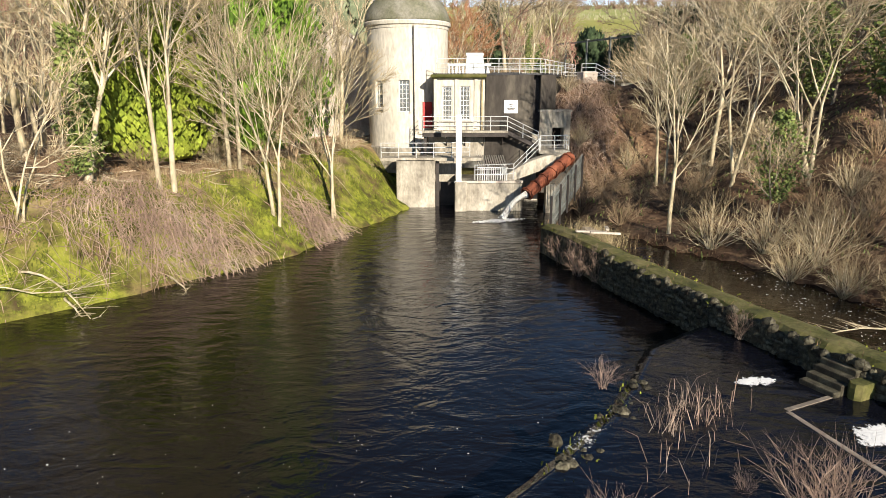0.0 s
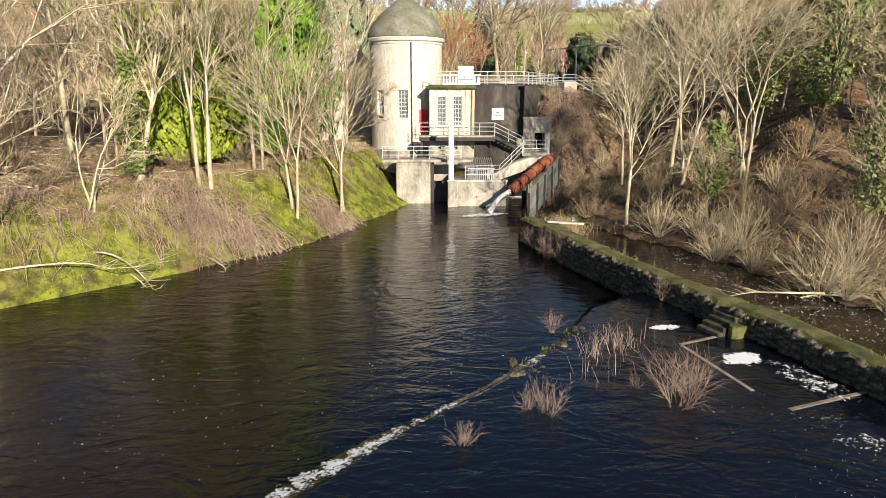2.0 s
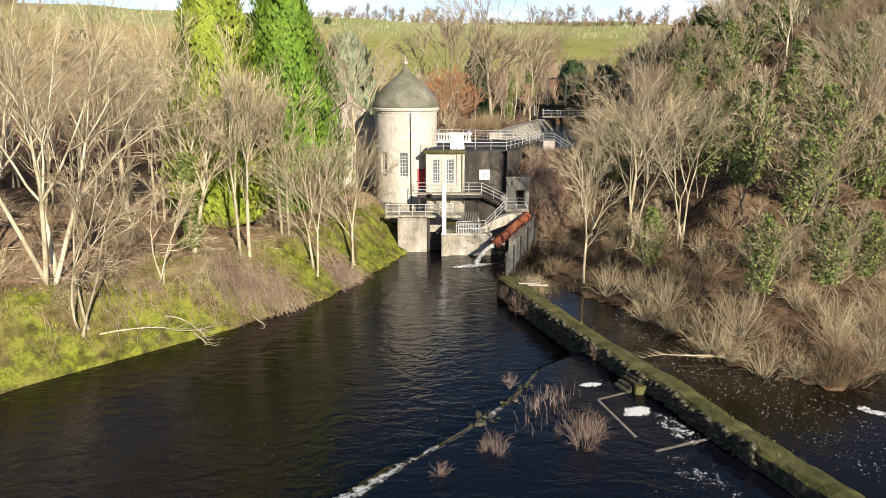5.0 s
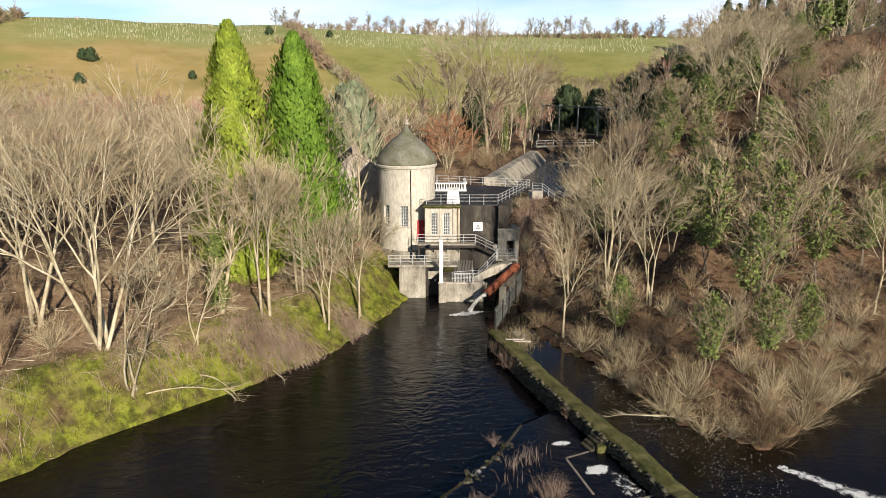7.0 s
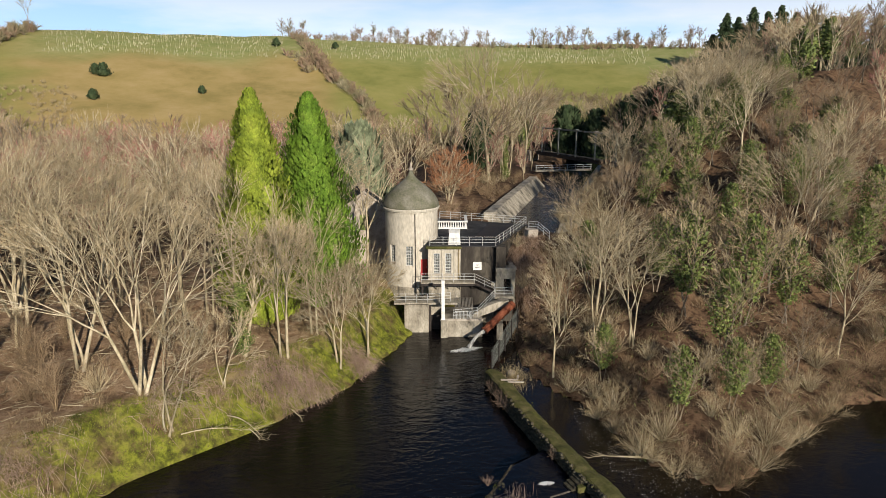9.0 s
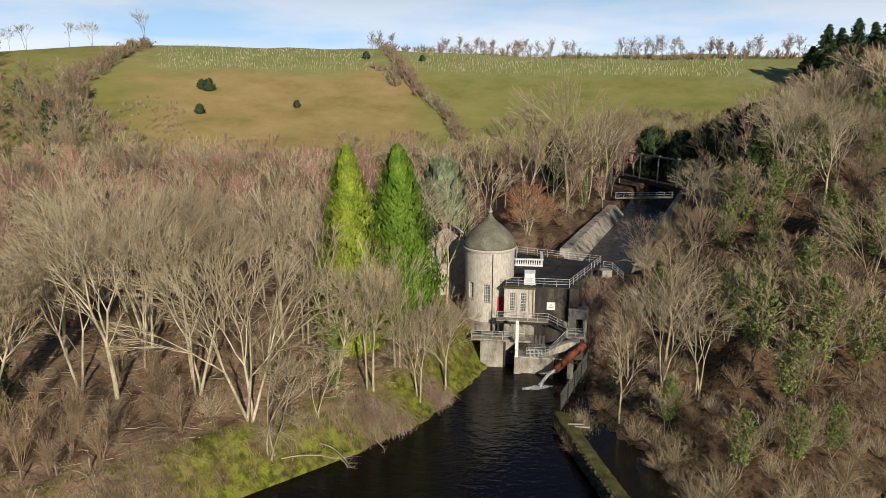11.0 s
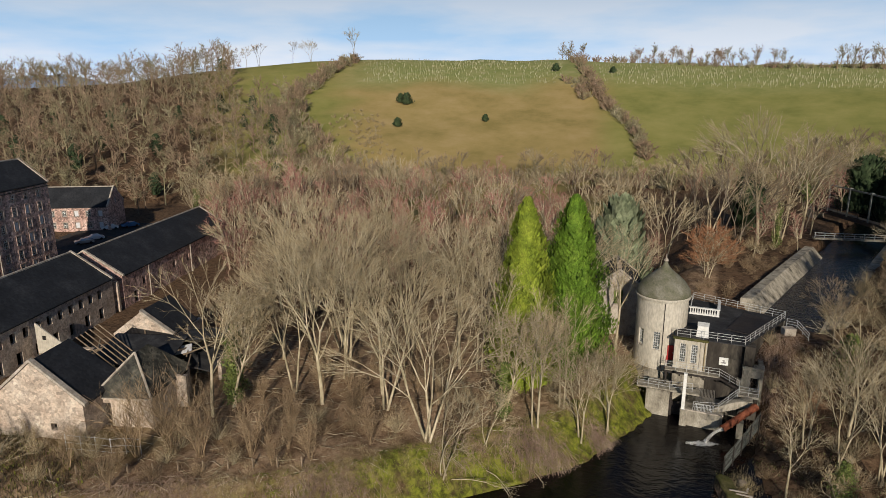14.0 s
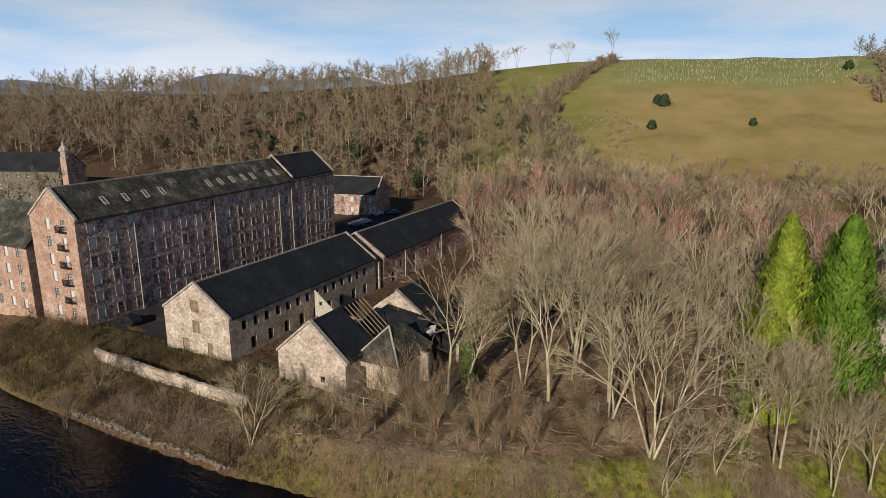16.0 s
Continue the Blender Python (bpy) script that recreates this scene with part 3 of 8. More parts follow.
sheet("water", [(-700, -135), (-700, 60), (11, 60), (11, 34), *[(x + 0.2, y) for x, y in DIVIDE[:]], (26, -135)], 0.0, M_WATER, "dark brown peaty river water with low ripples")
sheet("pool_water", [*[(x + 0.3, y) for x, y in DIVIDE], (26, -135), (700, -135), (700, 96), (9, 40)], 0.85, M_POOL, "dark brown upper pool water with flecks of foam")
sheet("canal_water", [(8.5, 67.0), (16.5, 62.5), (18.2, 68.0), (23.0, 83), (31, 110), (41, 142), (57, 190), (94, 236), (86, 244), (47, 193), (31, 144), (21.5, 112), (14, 89), (8.8, 71)], 8.4, M_CANAL, "blue-grey rippled canal water")

# ---- trees ----
def ways(rng, d, angle, spin):
    """A direction turned away from d by angle, about it by spin."""
    d = d.normalized()
    a = d.cross(Vector((0.2, 0.3, 0.93)) if abs(d.z) < 0.85 else Vector((1, 0.1, 0))).normalized()
    b = d.cross(a)
    return (d * math.cos(angle) + (a * math.cos(spin) + b * math.sin(spin)) * math.sin(angle)).normalized()


def bough(rng, p, d, length, n, wobble, lift):
    """Points of a bough that wanders and bends upward."""
    pts = [p.copy()]
    d = d.normalized()
    for _ in range(n):
        d = (d + Vector((rng.gauss(0, wobble), rng.gauss(0, wobble), rng.gauss(0, wobble) + lift))).normalized()
        p = p + d * (length / n)
        pts.append(p.copy())
    return pts


def along(pts, s):
    k = s * (len(pts) - 1)
    i = min(int(k), len(pts) - 2)
    return pts[i].lerp(pts[i + 1], k - i), (pts[i + 1] - pts[i]).normalized()


def bare_tree(seed, H, stems=1, fork=0.3, spread=42, n=(14, 7, 6), twig=0.011, girth=0.016, lift=0.10, droop=0.0, wobble=0.10, limb_len=0.40, splay=10, sides=6):
    """Wood and twigs of a leafless tree, standing at the origin."""
    rng = random.Random(seed)
    wood, fine = Shape(), Shape()
    ga = rng.uniform(0, 6.28)
    for k in range(stems):
        tilt = radians(rng.uniform(0.4, 1.0) * splay) if stems > 1 else radians(rng.uniform(0, 4))
        d = ways(rng, Vector((0, 0, 1)), tilt, ga + 6.28 * k / stems)
        h = H * rng.uniform(0.85, 1.0)
        r0 = H * girth * (0.72 if stems > 1 else 1.0) * rng.uniform(0.85, 1.15)
        base = Vector((math.cos(ga + 6.28 * k / stems), math.sin(ga + 6.28 * k / stems), 0)) * (0.28 if stems > 1 else 0) + Vector((0, 0, -0.4))
        trunk = bough(rng, base, d, h, 9, wobble * 0.55, 0.03)
        wood.tube(trunk, [r0 * (1.35 if i == 0 else 1) * (1 - 0.88 * i / 9) for i in range(10)], sides)
        limbs = max(4, int(n[0] / (stems ** 0.8)))
        for i in range(limbs):
            s = fork + (0.97 - fork) * (i + rng.random()) / limbs
            p, t = along(trunk, s)
            a = radians(spread * rng.uniform(0.7, 1.2)) * (1.05 - 0.35 * s)
            ld = ways(rng, t, a, i * 2.4 + rng.uniform(-0.5, 0.5))
            ll = H * (limb_len * (1 - s) ** 0.65 + 0.10) * rng.uniform(0.75, 1.15)
            limb = bough(rng, p, ld, ll, 4, wobble, lift - droop)
            lr = max(r0 * (1 - 0.88 * s) * 0.74, twig * 2.8)
            wood.tube(limb, [lr * (1 - 0.8 * q / 4) for q in range(5)], 4 if sides > 4 else 3)
            for j in range(n[1]):
                sj = 0.22 + 0.78 * (j + rng.random()) / n[1]
                p2, t2 = along(limb, sj)
                bd = ways(rng, t2, radians(rng.uniform(25, 50)), rng.uniform(0, 6.28))
                bl = ll * rng.uniform(0.36, 0.62) * (1.12 - 0.45 * sj)
                br = bough(rng, p2, bd, bl, 2, wobble, lift * 1.2 - droop * 1.6)
                b0 = max(lr * (1 - 0.8 * sj) * 0.6, twig * 1.5)
                wood.spike(br, [b0 * 1.5, b0 * 1.0])
                for q in range(n[2]):
                    sq = 0.2 + 0.8 * (q + rng.random()) / n[2]
                    p3, t3 = along(br, sq)
                    td = ways(rng, t3, radians(rng.uniform(18, 48)), rng.uniform(0, 6.28)) + Vector((0, 0, lift * 2 - droop * 3))
                    tl = bl * rng.uniform(0.3, 0.66)
                    fine.spike([p3, p3 + td.normalized() * tl], [twig * 1.5])
    return wood, fine


def fan_tree(seed, H, stems=1, levels=5, split=(13, 25), splay=16, twig=0.011, girth=0.014, side=1, tips=7, wobble=0.05, lift=0.05, clear=1.0, sides=6, out=0.7):
    """A leafless tree whose stems fork again and again into a domed fan of rising branches."""
    rng = random.Random(seed)
    wood, fine = Shape(), Shape()
    run = clear + sum(0.76 ** k for k in range(1, levels)) + 0.3

    def grow(p, d, length, r, lev):
        if lev:
            d = d + Vector((p.x, p.y, 0.0)) * (out / H)
        pts = bough(rng, p, d, length * (clear if lev == 0 else 1.0), 3 if lev < 2 else 2 if lev == 2 else 1, wobble * (0.6 if lev == 0 else 1), lift if lev else 0.01)
        n = len(pts) - 1
        r1 = max(r * 0.72, twig * 2.1)
        wood.tube(pts, [r + (r1 - r) * i / n for i in range(n + 1)], sides if lev == 0 else 4 if lev == 1 else 3)
        end = (pts[-1] - pts[-2]).normalized()
        if lev < levels - 1:
            k, spin = 2 if rng.random() < 0.55 else 3, rng.uniform(0, 6.28)
            for i in range(k):
                a = radians(rng.uniform(*split)) * (0.5 if i == 0 else 1.0)
                grow(pts[-1], ways(rng, end, a, spin + 6.28 * i / k), length * rng.uniform(0.70, 0.90), r1 * (0.92 if i == 0 else 0.76), lev + 1)
            for _ in range(side if lev >= 1 or levels > 5 else 0):
                q, t = along(pts, rng.uniform(0.35, 0.95))
                grow(q, ways(rng, t, radians(rng.uniform(28, 52)), rng.uniform(0, 6.28)), length * rng.uniform(0.5, 0.75), r1 * 0.5, min(lev + 2, levels - 1))
        if lev >= levels - 2:
            for q in range(tips if lev == levels - 1 else tips // 2):
                b, t = along(pts, rng.uniform(0.25, 1.0))
                e = ways(rng, t, radians(rng.uniform(10, 42)), rng.uniform(0, 6.28)) + Vector((0, 0, lift * 1.5))
                fine.spike([b, b + e.normalized() * length * rng.uniform(0.4, 0.95)], [twig * 1.4])

    ga = rng.uniform(0, 6.28)
    for k in range(stems):
        a = ga + 6.28 * k / stems
        tilt = radians(rng.uniform(0.35, 1.0) * splay) if stems > 1 else radians(rng.uniform(0, 4))
        base = Vector((math.cos(a), math.sin(a), 0)) * (0.3 if stems > 1 else 0) + Vector((0, 0, -0.4))
        h = H * rng.uniform(0.86, 1.0)
        grow(base, ways(rng, Vector((0, 0, 1)), tilt, a), h / run, H * girth * (0.72 if stems > 1 else 1.0) * rng.uniform(0.85, 1.15), 0)
    return wood, fine


def leaf_cloud(seed, count, where, size):
    """Separate small leaves: where(rng) gives a place and an outward direction."""
    rng = random.Random(seed)
    s = Shape()
    for _ in range(count):
        p, o = where(rng)
        o = Vector(o).normalized()
        a = ways(rng, o, radians(rng.uniform(40, 90)), rng.uniform(0, 6.28))
        b = o.cross(a).normalized()
        z = size * rng.uniform(0.6, 1.4)
        q = [p - a * z * 0.1, p + a * z * 0.5 + b * z * 0.42, p + a * z * 1.1 + o * z * 0.25, p + a * z * 0.5 - b * z * 0.42]
        s.add([tuple(v) for v in q], [(0, 1, 2), (0, 2, 3)])
    return s


def ivy_leaves(seed, h0, h1, r, count):
    def where(rng):
        t = rng.random()
        a = rng.uniform(0, 6.28)
        rr = r * (0.35 + 0.75 * rng.random()) * (1.15 - 0.5 * t) * (0.8 + 0.4 * math.sin(t * 17 + a))
        return Vector((rr * math.cos(a), rr * math.sin(a), h0 + (h1 - h0) * t)), (math.cos(a), math.sin(a), 0.3)
    return leaf_cloud(seed, count, where, 0.2)


class Kind:
    """A tree built once; later ones share its meshes."""

    def __init__(self, name, label, category, wood, fine, bark, twigs, extra=None):
        self.name, self.label, self.category = name, label, category
        self.parts = [("trunk", wood.mesh("trunk", bark, smooth=True)), ("crown", fine.mesh("crown", twigs))]
        if extra:
            self.parts += extra

    def plant(self, x, y, scale=1.0, turn=None, group="", z=None, sx=None):
        ob = thing(self.name, self.label, self.category, group=group)
        t = rnd.uniform(0, 360) if turn is None else turn
        ob.matrix_basis = pose(x, y, (gz(x, y) if z is None else z), 0, 0, t) @ Matrix.Diagonal((sx or scale, sx or scale, scale, 1))
        for nm, me in self.parts:
            o = new(nm, me)
            o.parent = ob
            if nm == "twig_spray":
                tagged(o, kind="stuff")
        return ob


rnd = random.Random(42)
PALE = [Kind("ash_tree", "bare pale-barked ash tree with upswept branches", "tree", *fan_tree(11 + k, 16.0, st, lv, sp, sl, 0.0085, gi, 1, tp, 0.055, 0.055, cl, out=1.0), M_BARKPALE, M_TWIGPALE)
        for k, (st, lv, sp, sl, gi, tp, cl) in enumerate([(1, 6, (17, 33), 0, 0.0125, 5, 1.7), (2, 6, (15, 30), 12, 0.0125, 4, 1.5), (4, 5, (16, 32), 24, 0.0120, 7, 1.3), (1, 6, (18, 36), 0, 0.0130, 6, 1.5), (3, 5, (17, 34), 18, 0.0125, 8, 1.5)])]
WHITE = Kind("birch_tree", "slim white-stemmed multi-stem tree, leafless, on the bank", "tree", *fan_tree(31, 14.0, 2, 6, (13, 26), 7, 0.0085, 0.0135, 1, 6, 0.045, 0.05, 1.25), M_BARKPALE, M_TWIGPALE)
CROOKED = Kind("crooked_tree", "leaning crooked bare tree with pale twisting limbs", "tree", *bare_tree(35, 12.0, 3, 0.3, 55, (14, 8, 8), 0.0135, 0.011, 0.05, wobble=0.24, limb_len=0.5, splay=34), M_BARKPALE, M_TWIGPALE)
BROWN = [Kind("alder_tree", "bare brown alder tree with dense fine twigs", "tree", *fan_tree(51 + k, 13.0, st, 6 if st == 1 else 5, (sp - 26, sp - 12), 16, 0.0115, 0.011, 1, 8, 0.08, 0.05), M_BARKBROWN, M_TWIGBROWN)
         for k, (st, sp) in enumerate([(1, 42), (3, 40), (1, 52)])]
RED = [Kind("red_birch_tree", "bare birch tree with reddish purple twigs", "tree", *bare_tree(61 + k, 14.0, 1, 0.22, 34, (18, 8, 9), 0.016, 0.0095, 0.05, 0.03, wobble=0.09, limb_len=0.30), M_BARKPALE, M_TWIGRED) for k in range(2)]
IVY = [Kind("ivy_clad_tree", "bare tree with its trunk wrapped in green ivy", "tree", *bare_tree(71 + k, 13.5, 1 + k, 0.3, 42, (16, 8, 9), 0.0135, 0.012, 0.10, wobble=0.12), M_BARKPALE, M_TWIGPALE,
            [("ivy", ivy_leaves(7 + k, 0.5, 7.5 + 2 * k, 0.85, 1500).mesh("ivy", M_LEAF))]) for k in range(2)]


def mossy_crown(seed, H, count):
    def where(rng):
        a, t = rng.uniform(0, 6.28), rng.random()
        blob = 0.75 + 0.35 * math.sin(3 * a + seed) * math.sin(7 * t + seed)
        r = H * 0.26 * math.sin(math.pi * (0.12 + 0.8 * t)) * blob * (0.35 + 0.65 * rng.random())
        return Vector((r * math.cos(a), r * math.sin(a), H * (0.22 + 0.68 * t))), (math.cos(a), math.sin(a), 0.6)
    return leaf_cloud(seed, count, where, 0.26)


GREENISH = [Kind("ivy_thick_tree", "bare tree half hidden by dense green ivy in its crown", "tree", *bare_tree(81 + k, 12.0, 2, 0.3, 44, (16, 8, 8), 0.015, 0.011, 0.10, wobble=0.14), M_BARKBROWN, M_TWIGPALE,
                 [("ivy", mossy_crown(17 + k, 12.0, 1900).mesh("ivy", M_LEAF))]) for k in range(2)]


def shrub(seed, H, stems, spread, twig, side=6):
    rng = random.Random(seed)
    wood, fine = Shape(), Shape()
    for k in range(stems):
        a = rng.uniform(0, 6.28)
        d = ways(rng, Vector((0, 0, 1)), radians(spread) * rng.random() ** 0.7, a)
        pts = bough(rng, Vector((0.3 * rng.random() * math.cos(a), 0.3 * rng.random() * math.sin(a), -0.2)), d, H * rng.uniform(0.6, 1.0), 4, 0.13, 0.03)
        wood.spike(pts, [twig * 2.2, twig * 1.9, twig * 1.5, twig * 1.1])
        for q in range(side):
            p, t = along(pts, rng.uniform(0.3, 0.98))
            e = ways(rng, t, radians(rng.uniform(20, 50)), rng.uniform(0, 6.28))
            l = H * rng.uniform(0.18, 0.42)
            fine.spike([p, p + e * l], [twig * 1.2])
    return wood, fine


SHRUB = [Kind("willow_shrub", "bare straw-coloured willow shrub at the water", "shrub", *shrub(91 + k, 3.6, 40, 50 + 12 * k, 0.011, 10), M_BARKPALE, M_TWIGPALE) for k in range(2)]
SHRUBBROWN = [Kind("brown_shrub", "bare brown thorny shrub with tangled twigs", "shrub", *shrub(95 + k, 3.0, 34, 62, 0.010, 9), M_TWIGBROWN, M_TWIGBROWN) for k in range(2)]
SHRUBDARK = Kind("dark_shrub", "dark tangled leafless shrub on the river bank", "shrub", *shrub(93, 3.0, 34, 62, 0.011, 9), M_TWIGBROWN, M_SCRUB)
SHRUBRED = Kind("reddish_shrub", "bare purple-twigged shrub in the water", "shrub", *shrub(98, 2.2, 24, 40, 0.0055, 9), M_BRAMBLE, M_BRAMBLE)
SAPLING = Kind("coppice_stems", "clump of tall straight bare coppice stems", "shrub", *shrub(99, 6.5, 4, 15, 0.013, 12), M_TWIGBROWN, M_TWIGBROWN)
SAPLING.parts, sprigs = [], Shape()
for k in range(16):
    stem, twigs = shrub(200 + k, 6.5, 1, 15, 0.014, 20)
    SAPLING.parts.append(("stem", stem.mesh("stem", M_TWIGBROWN)))
    sprigs.add(twigs.v, twigs.f)
SAPLING.parts.append(("twig_spray", sprigs.mesh("twig_spray", M_TWIGBROWN)))
RUSSET = Kind("russet_tree", "rounded bare beech tree with russet twigs", "tree", *bare_tree(101, 9.0, 4, 0.1, 55, (30, 9, 13), 0.013, 0.010, 0.08, wobble=0.1, limb_len=0.55, splay=25), M_BARKPALE, M_TWIGORANGE)
MID = [Kind("woodland_tree", "bare winter tree with grey-brown crown", "tree", *fan_tree(111 + k, 15.0, st, 5, (15, 30), 18, 0.023, 0.0115, 0 if st > 1 else 1, 5 if st > 1 else 6, 0.08, 0.05, 1.3, 4, 0.9), bk, tw)
       for k, (st, bk, tw) in enumerate([(1, M_BARKPALE, M_TWIGPALE), (2, M_BARKBROWN, M_TWIGBROWN), (1, M_BARKBROWN, M_TWIGBROWN), (3, M_BARKPALE, M_TWIGPALE)])]
MIDRED = Kind("red_birch_tree", "bare birch tree with reddish purple twigs", "tree", *bare_tree(121, 14.0, 1, 0.2, 34, (14, 6, 8), 0.022, 0.009, 0.05, 0.02, wobble=0.08, limb_len=0.36, sides=5), M_BARKPALE, M_TWIGRED)


def cypress(seed, H, R, count, size, tip=0.62):
    """A dense pointed crown of upturned sprays over a rough inner core."""
    def where(rng):
        t = rng.random() ** 1.1
        a = rng.uniform(0, 6.28)
        lump = 1 + 0.13 * math.sin(5 * a + 9 * t + seed) + 0.16 * math.sin(23 * t + 4 * a) + 0.15 * math.sin(47 * t - 9 * a + seed)
        r = R * (1 - t) ** tip * (0.6 + 0.4 * min(1, t * 7)) * lump * rng.choice((0.78, 0.86, 0.94, 1.0, 1.05, 1.14))
        return Vector((r * math.cos(a), r * math.sin(a), 0.4 + H * t * 0.985)), (math.cos(a), math.sin(a), 0.9)
    rng = random.Random(seed)
    core = Shape().lathe([(R * 0.45, 0.3)] + [(R * (1 - t) ** tip * 0.72 * (0.6 + 0.4 * min(1, t * 7)), H * t) for t in [0.08, 0.16, 0.3, 0.45, 0.6, 0.75, 0.88, 0.97]], 14)
    core.v = [(x * rng.uniform(0.88, 1.1), y * rng.uniform(0.88, 1.1), z + rng.uniform(-0.2, 0.2)) for x, y, z in core.v]
    s = Shape()
    for _ in range(count):
        p, o = where(rng)
        o = Vector(o).normalized()
        b = o.cross(Vector((0, 0, 1))).normalized()
        z = size * rng.choice((0.6, 0.8, 1.0, 1.3, 2.2))
        up = (Vector((0, 0, 1)) + o * rng.uniform(0.2, 0.9) + b * rng.uniform(-0.5, 0.5)).normalized()
        tw = (b + o * rng.uniform(-0.7, 0.7)).normalized()
        q = [p, p + up * z * 0.5 + tw * z * 0.34, p + up * z * 1.1, p + up * z * 0.45 - tw * z * 0.34]
        s.add([tuple(v) for v in q], [(0, 1, 2), (0, 2, 3)])
    trunk = Shape().tube([(0, 0, -0.5), (0, 0, H * 0.5)], [0.35, 0.15], 7)
    return trunk, core, s


def conifer(name, label, x, y, H, R, count, size, material, seed, z=None, tip=0.62):
    t, c, s = cypress(seed, H, R, count, size, tip)
    ob = thing(name, label, "tree", pose(x, y, gz(x, y) if z is None else z))
    part("trunk", t, M_BARKBROWN, ob)
    crown = part("crown", c, material, ob)
    part("sprays", s, material, crown)
    return ob


def spruce(name, label, x, y, H, R, seed):
    """A ragged dark spruce: tiers of drooping boughs hung with sprays round a bare-tipped stem."""
    rng = random.Random(seed)
    ob = thing(name, label, "tree", pose(x, y, gz(x, y)))
    part("trunk", Shape().tube([(0, 0, -0.5), (0, 0, H * 0.55), (0, 0, H)], [H * 0.016, H * 0.009, 0.03], 6), M_BARKBROWN, ob)
    crown = Shape()
    for _ in range(420):
        t, a = rng.random() ** 1.15, rng.uniform(0, 6.28)
        reach = R * (1 - t) ** 0.62 * rng.uniform(0.4, 1.15) + 0.4
        o, b = Vector((math.cos(a), math.sin(a), 0)), Vector((-math.sin(a), math.cos(a), 0))
        z, sag = H * (0.05 + 0.95 * t), rng.uniform(0.15, 0.5)
        for q in range(5):
            u = 0.15 + 0.85 * (q + rng.random()) / 5
            c = o * reach * u + b * rng.gauss(0, 0.25) + Vector((0, 0, z - reach * sag * u * u))
            w = (0.35 + 0.13 * reach) * rng.uniform(0.6, 1.3) * (1.2 - 0.6 * u)
            crown.add([tuple(c - o * w * 0.5 + b * w + Vector((0, 0, rng.uniform(-0.5, 0.5) * w))), tuple(c + o * w * 1.2 + Vector((0, 0, w * rng.uniform(-0.6, 0.5)))), tuple(c - o * w * 0.5 - b * w), tuple(c + Vector((0, 0, -w * 1.5)))], [(0, 1, 2), (0, 3, 1), (1, 3, 2)])
    part("crown", crown, M_PINE, ob)
    return ob


def far_bush(seed):
    w, f = shrub(seed, 4.0, 10, 62, 0.09, 6)
    k = len(w.v)
    return np.array(w.v + f.v), [tuple(q) for q in w.f] + [tuple(i + k for i in q) for q in f.f]


def far_trees(seed, twig, limbs=9, spread=66, H=14.0):
    """A light tree for woods that stay far off: limbs in an uneven dome, thick with rising shoots."""
    rng = random.Random(seed)
    s = Shape()
    top = Vector((rng.uniform(-0.5, 0.5), rng.uniform(-0.5, 0.5), H * 0.55))
    s.tube([(0, 0, -0.5), (top.x * 0.4, top.y * 0.4, H * 0.3), tuple(top)], [H * 0.016, H * 0.012, H * 0.006], 3)
    for k in range(limbs):
        t = rng.uniform(0.35 if spread > 50 else 0.15, 1.0)
        p = Vector((top.x * t, top.y * t, top.z * t))
        d = ways(rng, Vector((0, 0, 1)), radians(rng.uniform(12, spread) * (1.3 - 0.55 * t)), 2.4 * k + rng.uniform(-0.5, 0.5))
        limb = bough(rng, p, d, H * rng.uniform(0.26, 0.38), 2, 0.15, 0.03)
        s.spike(limb, [H * 0.007, H * 0.005])
        for j in range(4):
            q, e = along(limb, 0.3 + 0.7 * (j + rng.random()) / 4)
            sub = ways(rng, e, radians(rng.uniform(20, 60)), rng.uniform(0, 6.28)) + Vector((0, 0, 0.1))
            r = q + sub.normalized() * H * rng.uniform(0.08, 0.17)
            s.spike([q, r], [H * 0.004])
            for _ in range(7):
                c = q.lerp(r, rng.uniform(0.2, 1.0))
                f = ways(rng, sub, radians(rng.uniform(10, 70)), rng.uniform(0, 6.28)) + Vector((0, 0, 0.12))
                s.spike([c, c + f.normalized() * H * rng.uniform(0.06, 0.14)], [twig])
    return np.array(s.v), s.f


def wood_stuff(name, label, spots, protos, material, hs=(0.75, 1.15)):
    rng = random.Random(len(spots))
    vs, fs, k = [], [], 0
    for i, (x, y) in enumerate(spots):
        V, F = protos[i % len(protos)]
        a, s = rng.uniform(0, 6.28), rng.uniform(*hs)
        c, d = math.cos(a) * s, math.sin(a) * s
        vs.append(np.stack([x + V[:, 0] * c - V[:, 1] * d, y + V[:, 0] * d + V[:, 1] * c, gz(x, y) + V[:, 2] * s], 1))
        fs.extend([tuple(q + k for q in f) for f in F])
        k += len(V)
    me = bpy.data.meshes.new(name)
    me.from_pydata(np.concatenate(vs).tolist(), [], fs)
    me.materials.append(material)
    return tagged(new(name, me), label, "woodland", kind="stuff")


class Scatter:
    """Places kept a distance apart."""

    def __init__(self, taken=()):
        self.p = list(taken)

    def far(self, x, y, d):
        return all((x - a) ** 2 + (y - b) ** 2 > d * d for a, b in self.p)

    def fill(self, rng, tries, box, d, ok):
        out = []
        for _ in range(tries):
            x, y = rng.uniform(box[0], box[2]), rng.uniform(box[1], box[3])
            if ok(x, y) and self.far(x, y, d):
                self.p.append((x, y))
                out.append((x, y))
        return out


def shore_left(x, y):
    return float(polyline_dist(np.array(x), np.array(y), LEFT_SHORE))


def shore_right(x, y):
    return float(polyline_dist(np.array(x), np.array(y), RIGHT_SHORE))


def canal_far(x, y):
    return float(polyline_dist(np.array(x), np.array(y), CANAL))


def wet(x, y):
    return bool(inside(np.array(x), np.array(y), WATER_POLY))


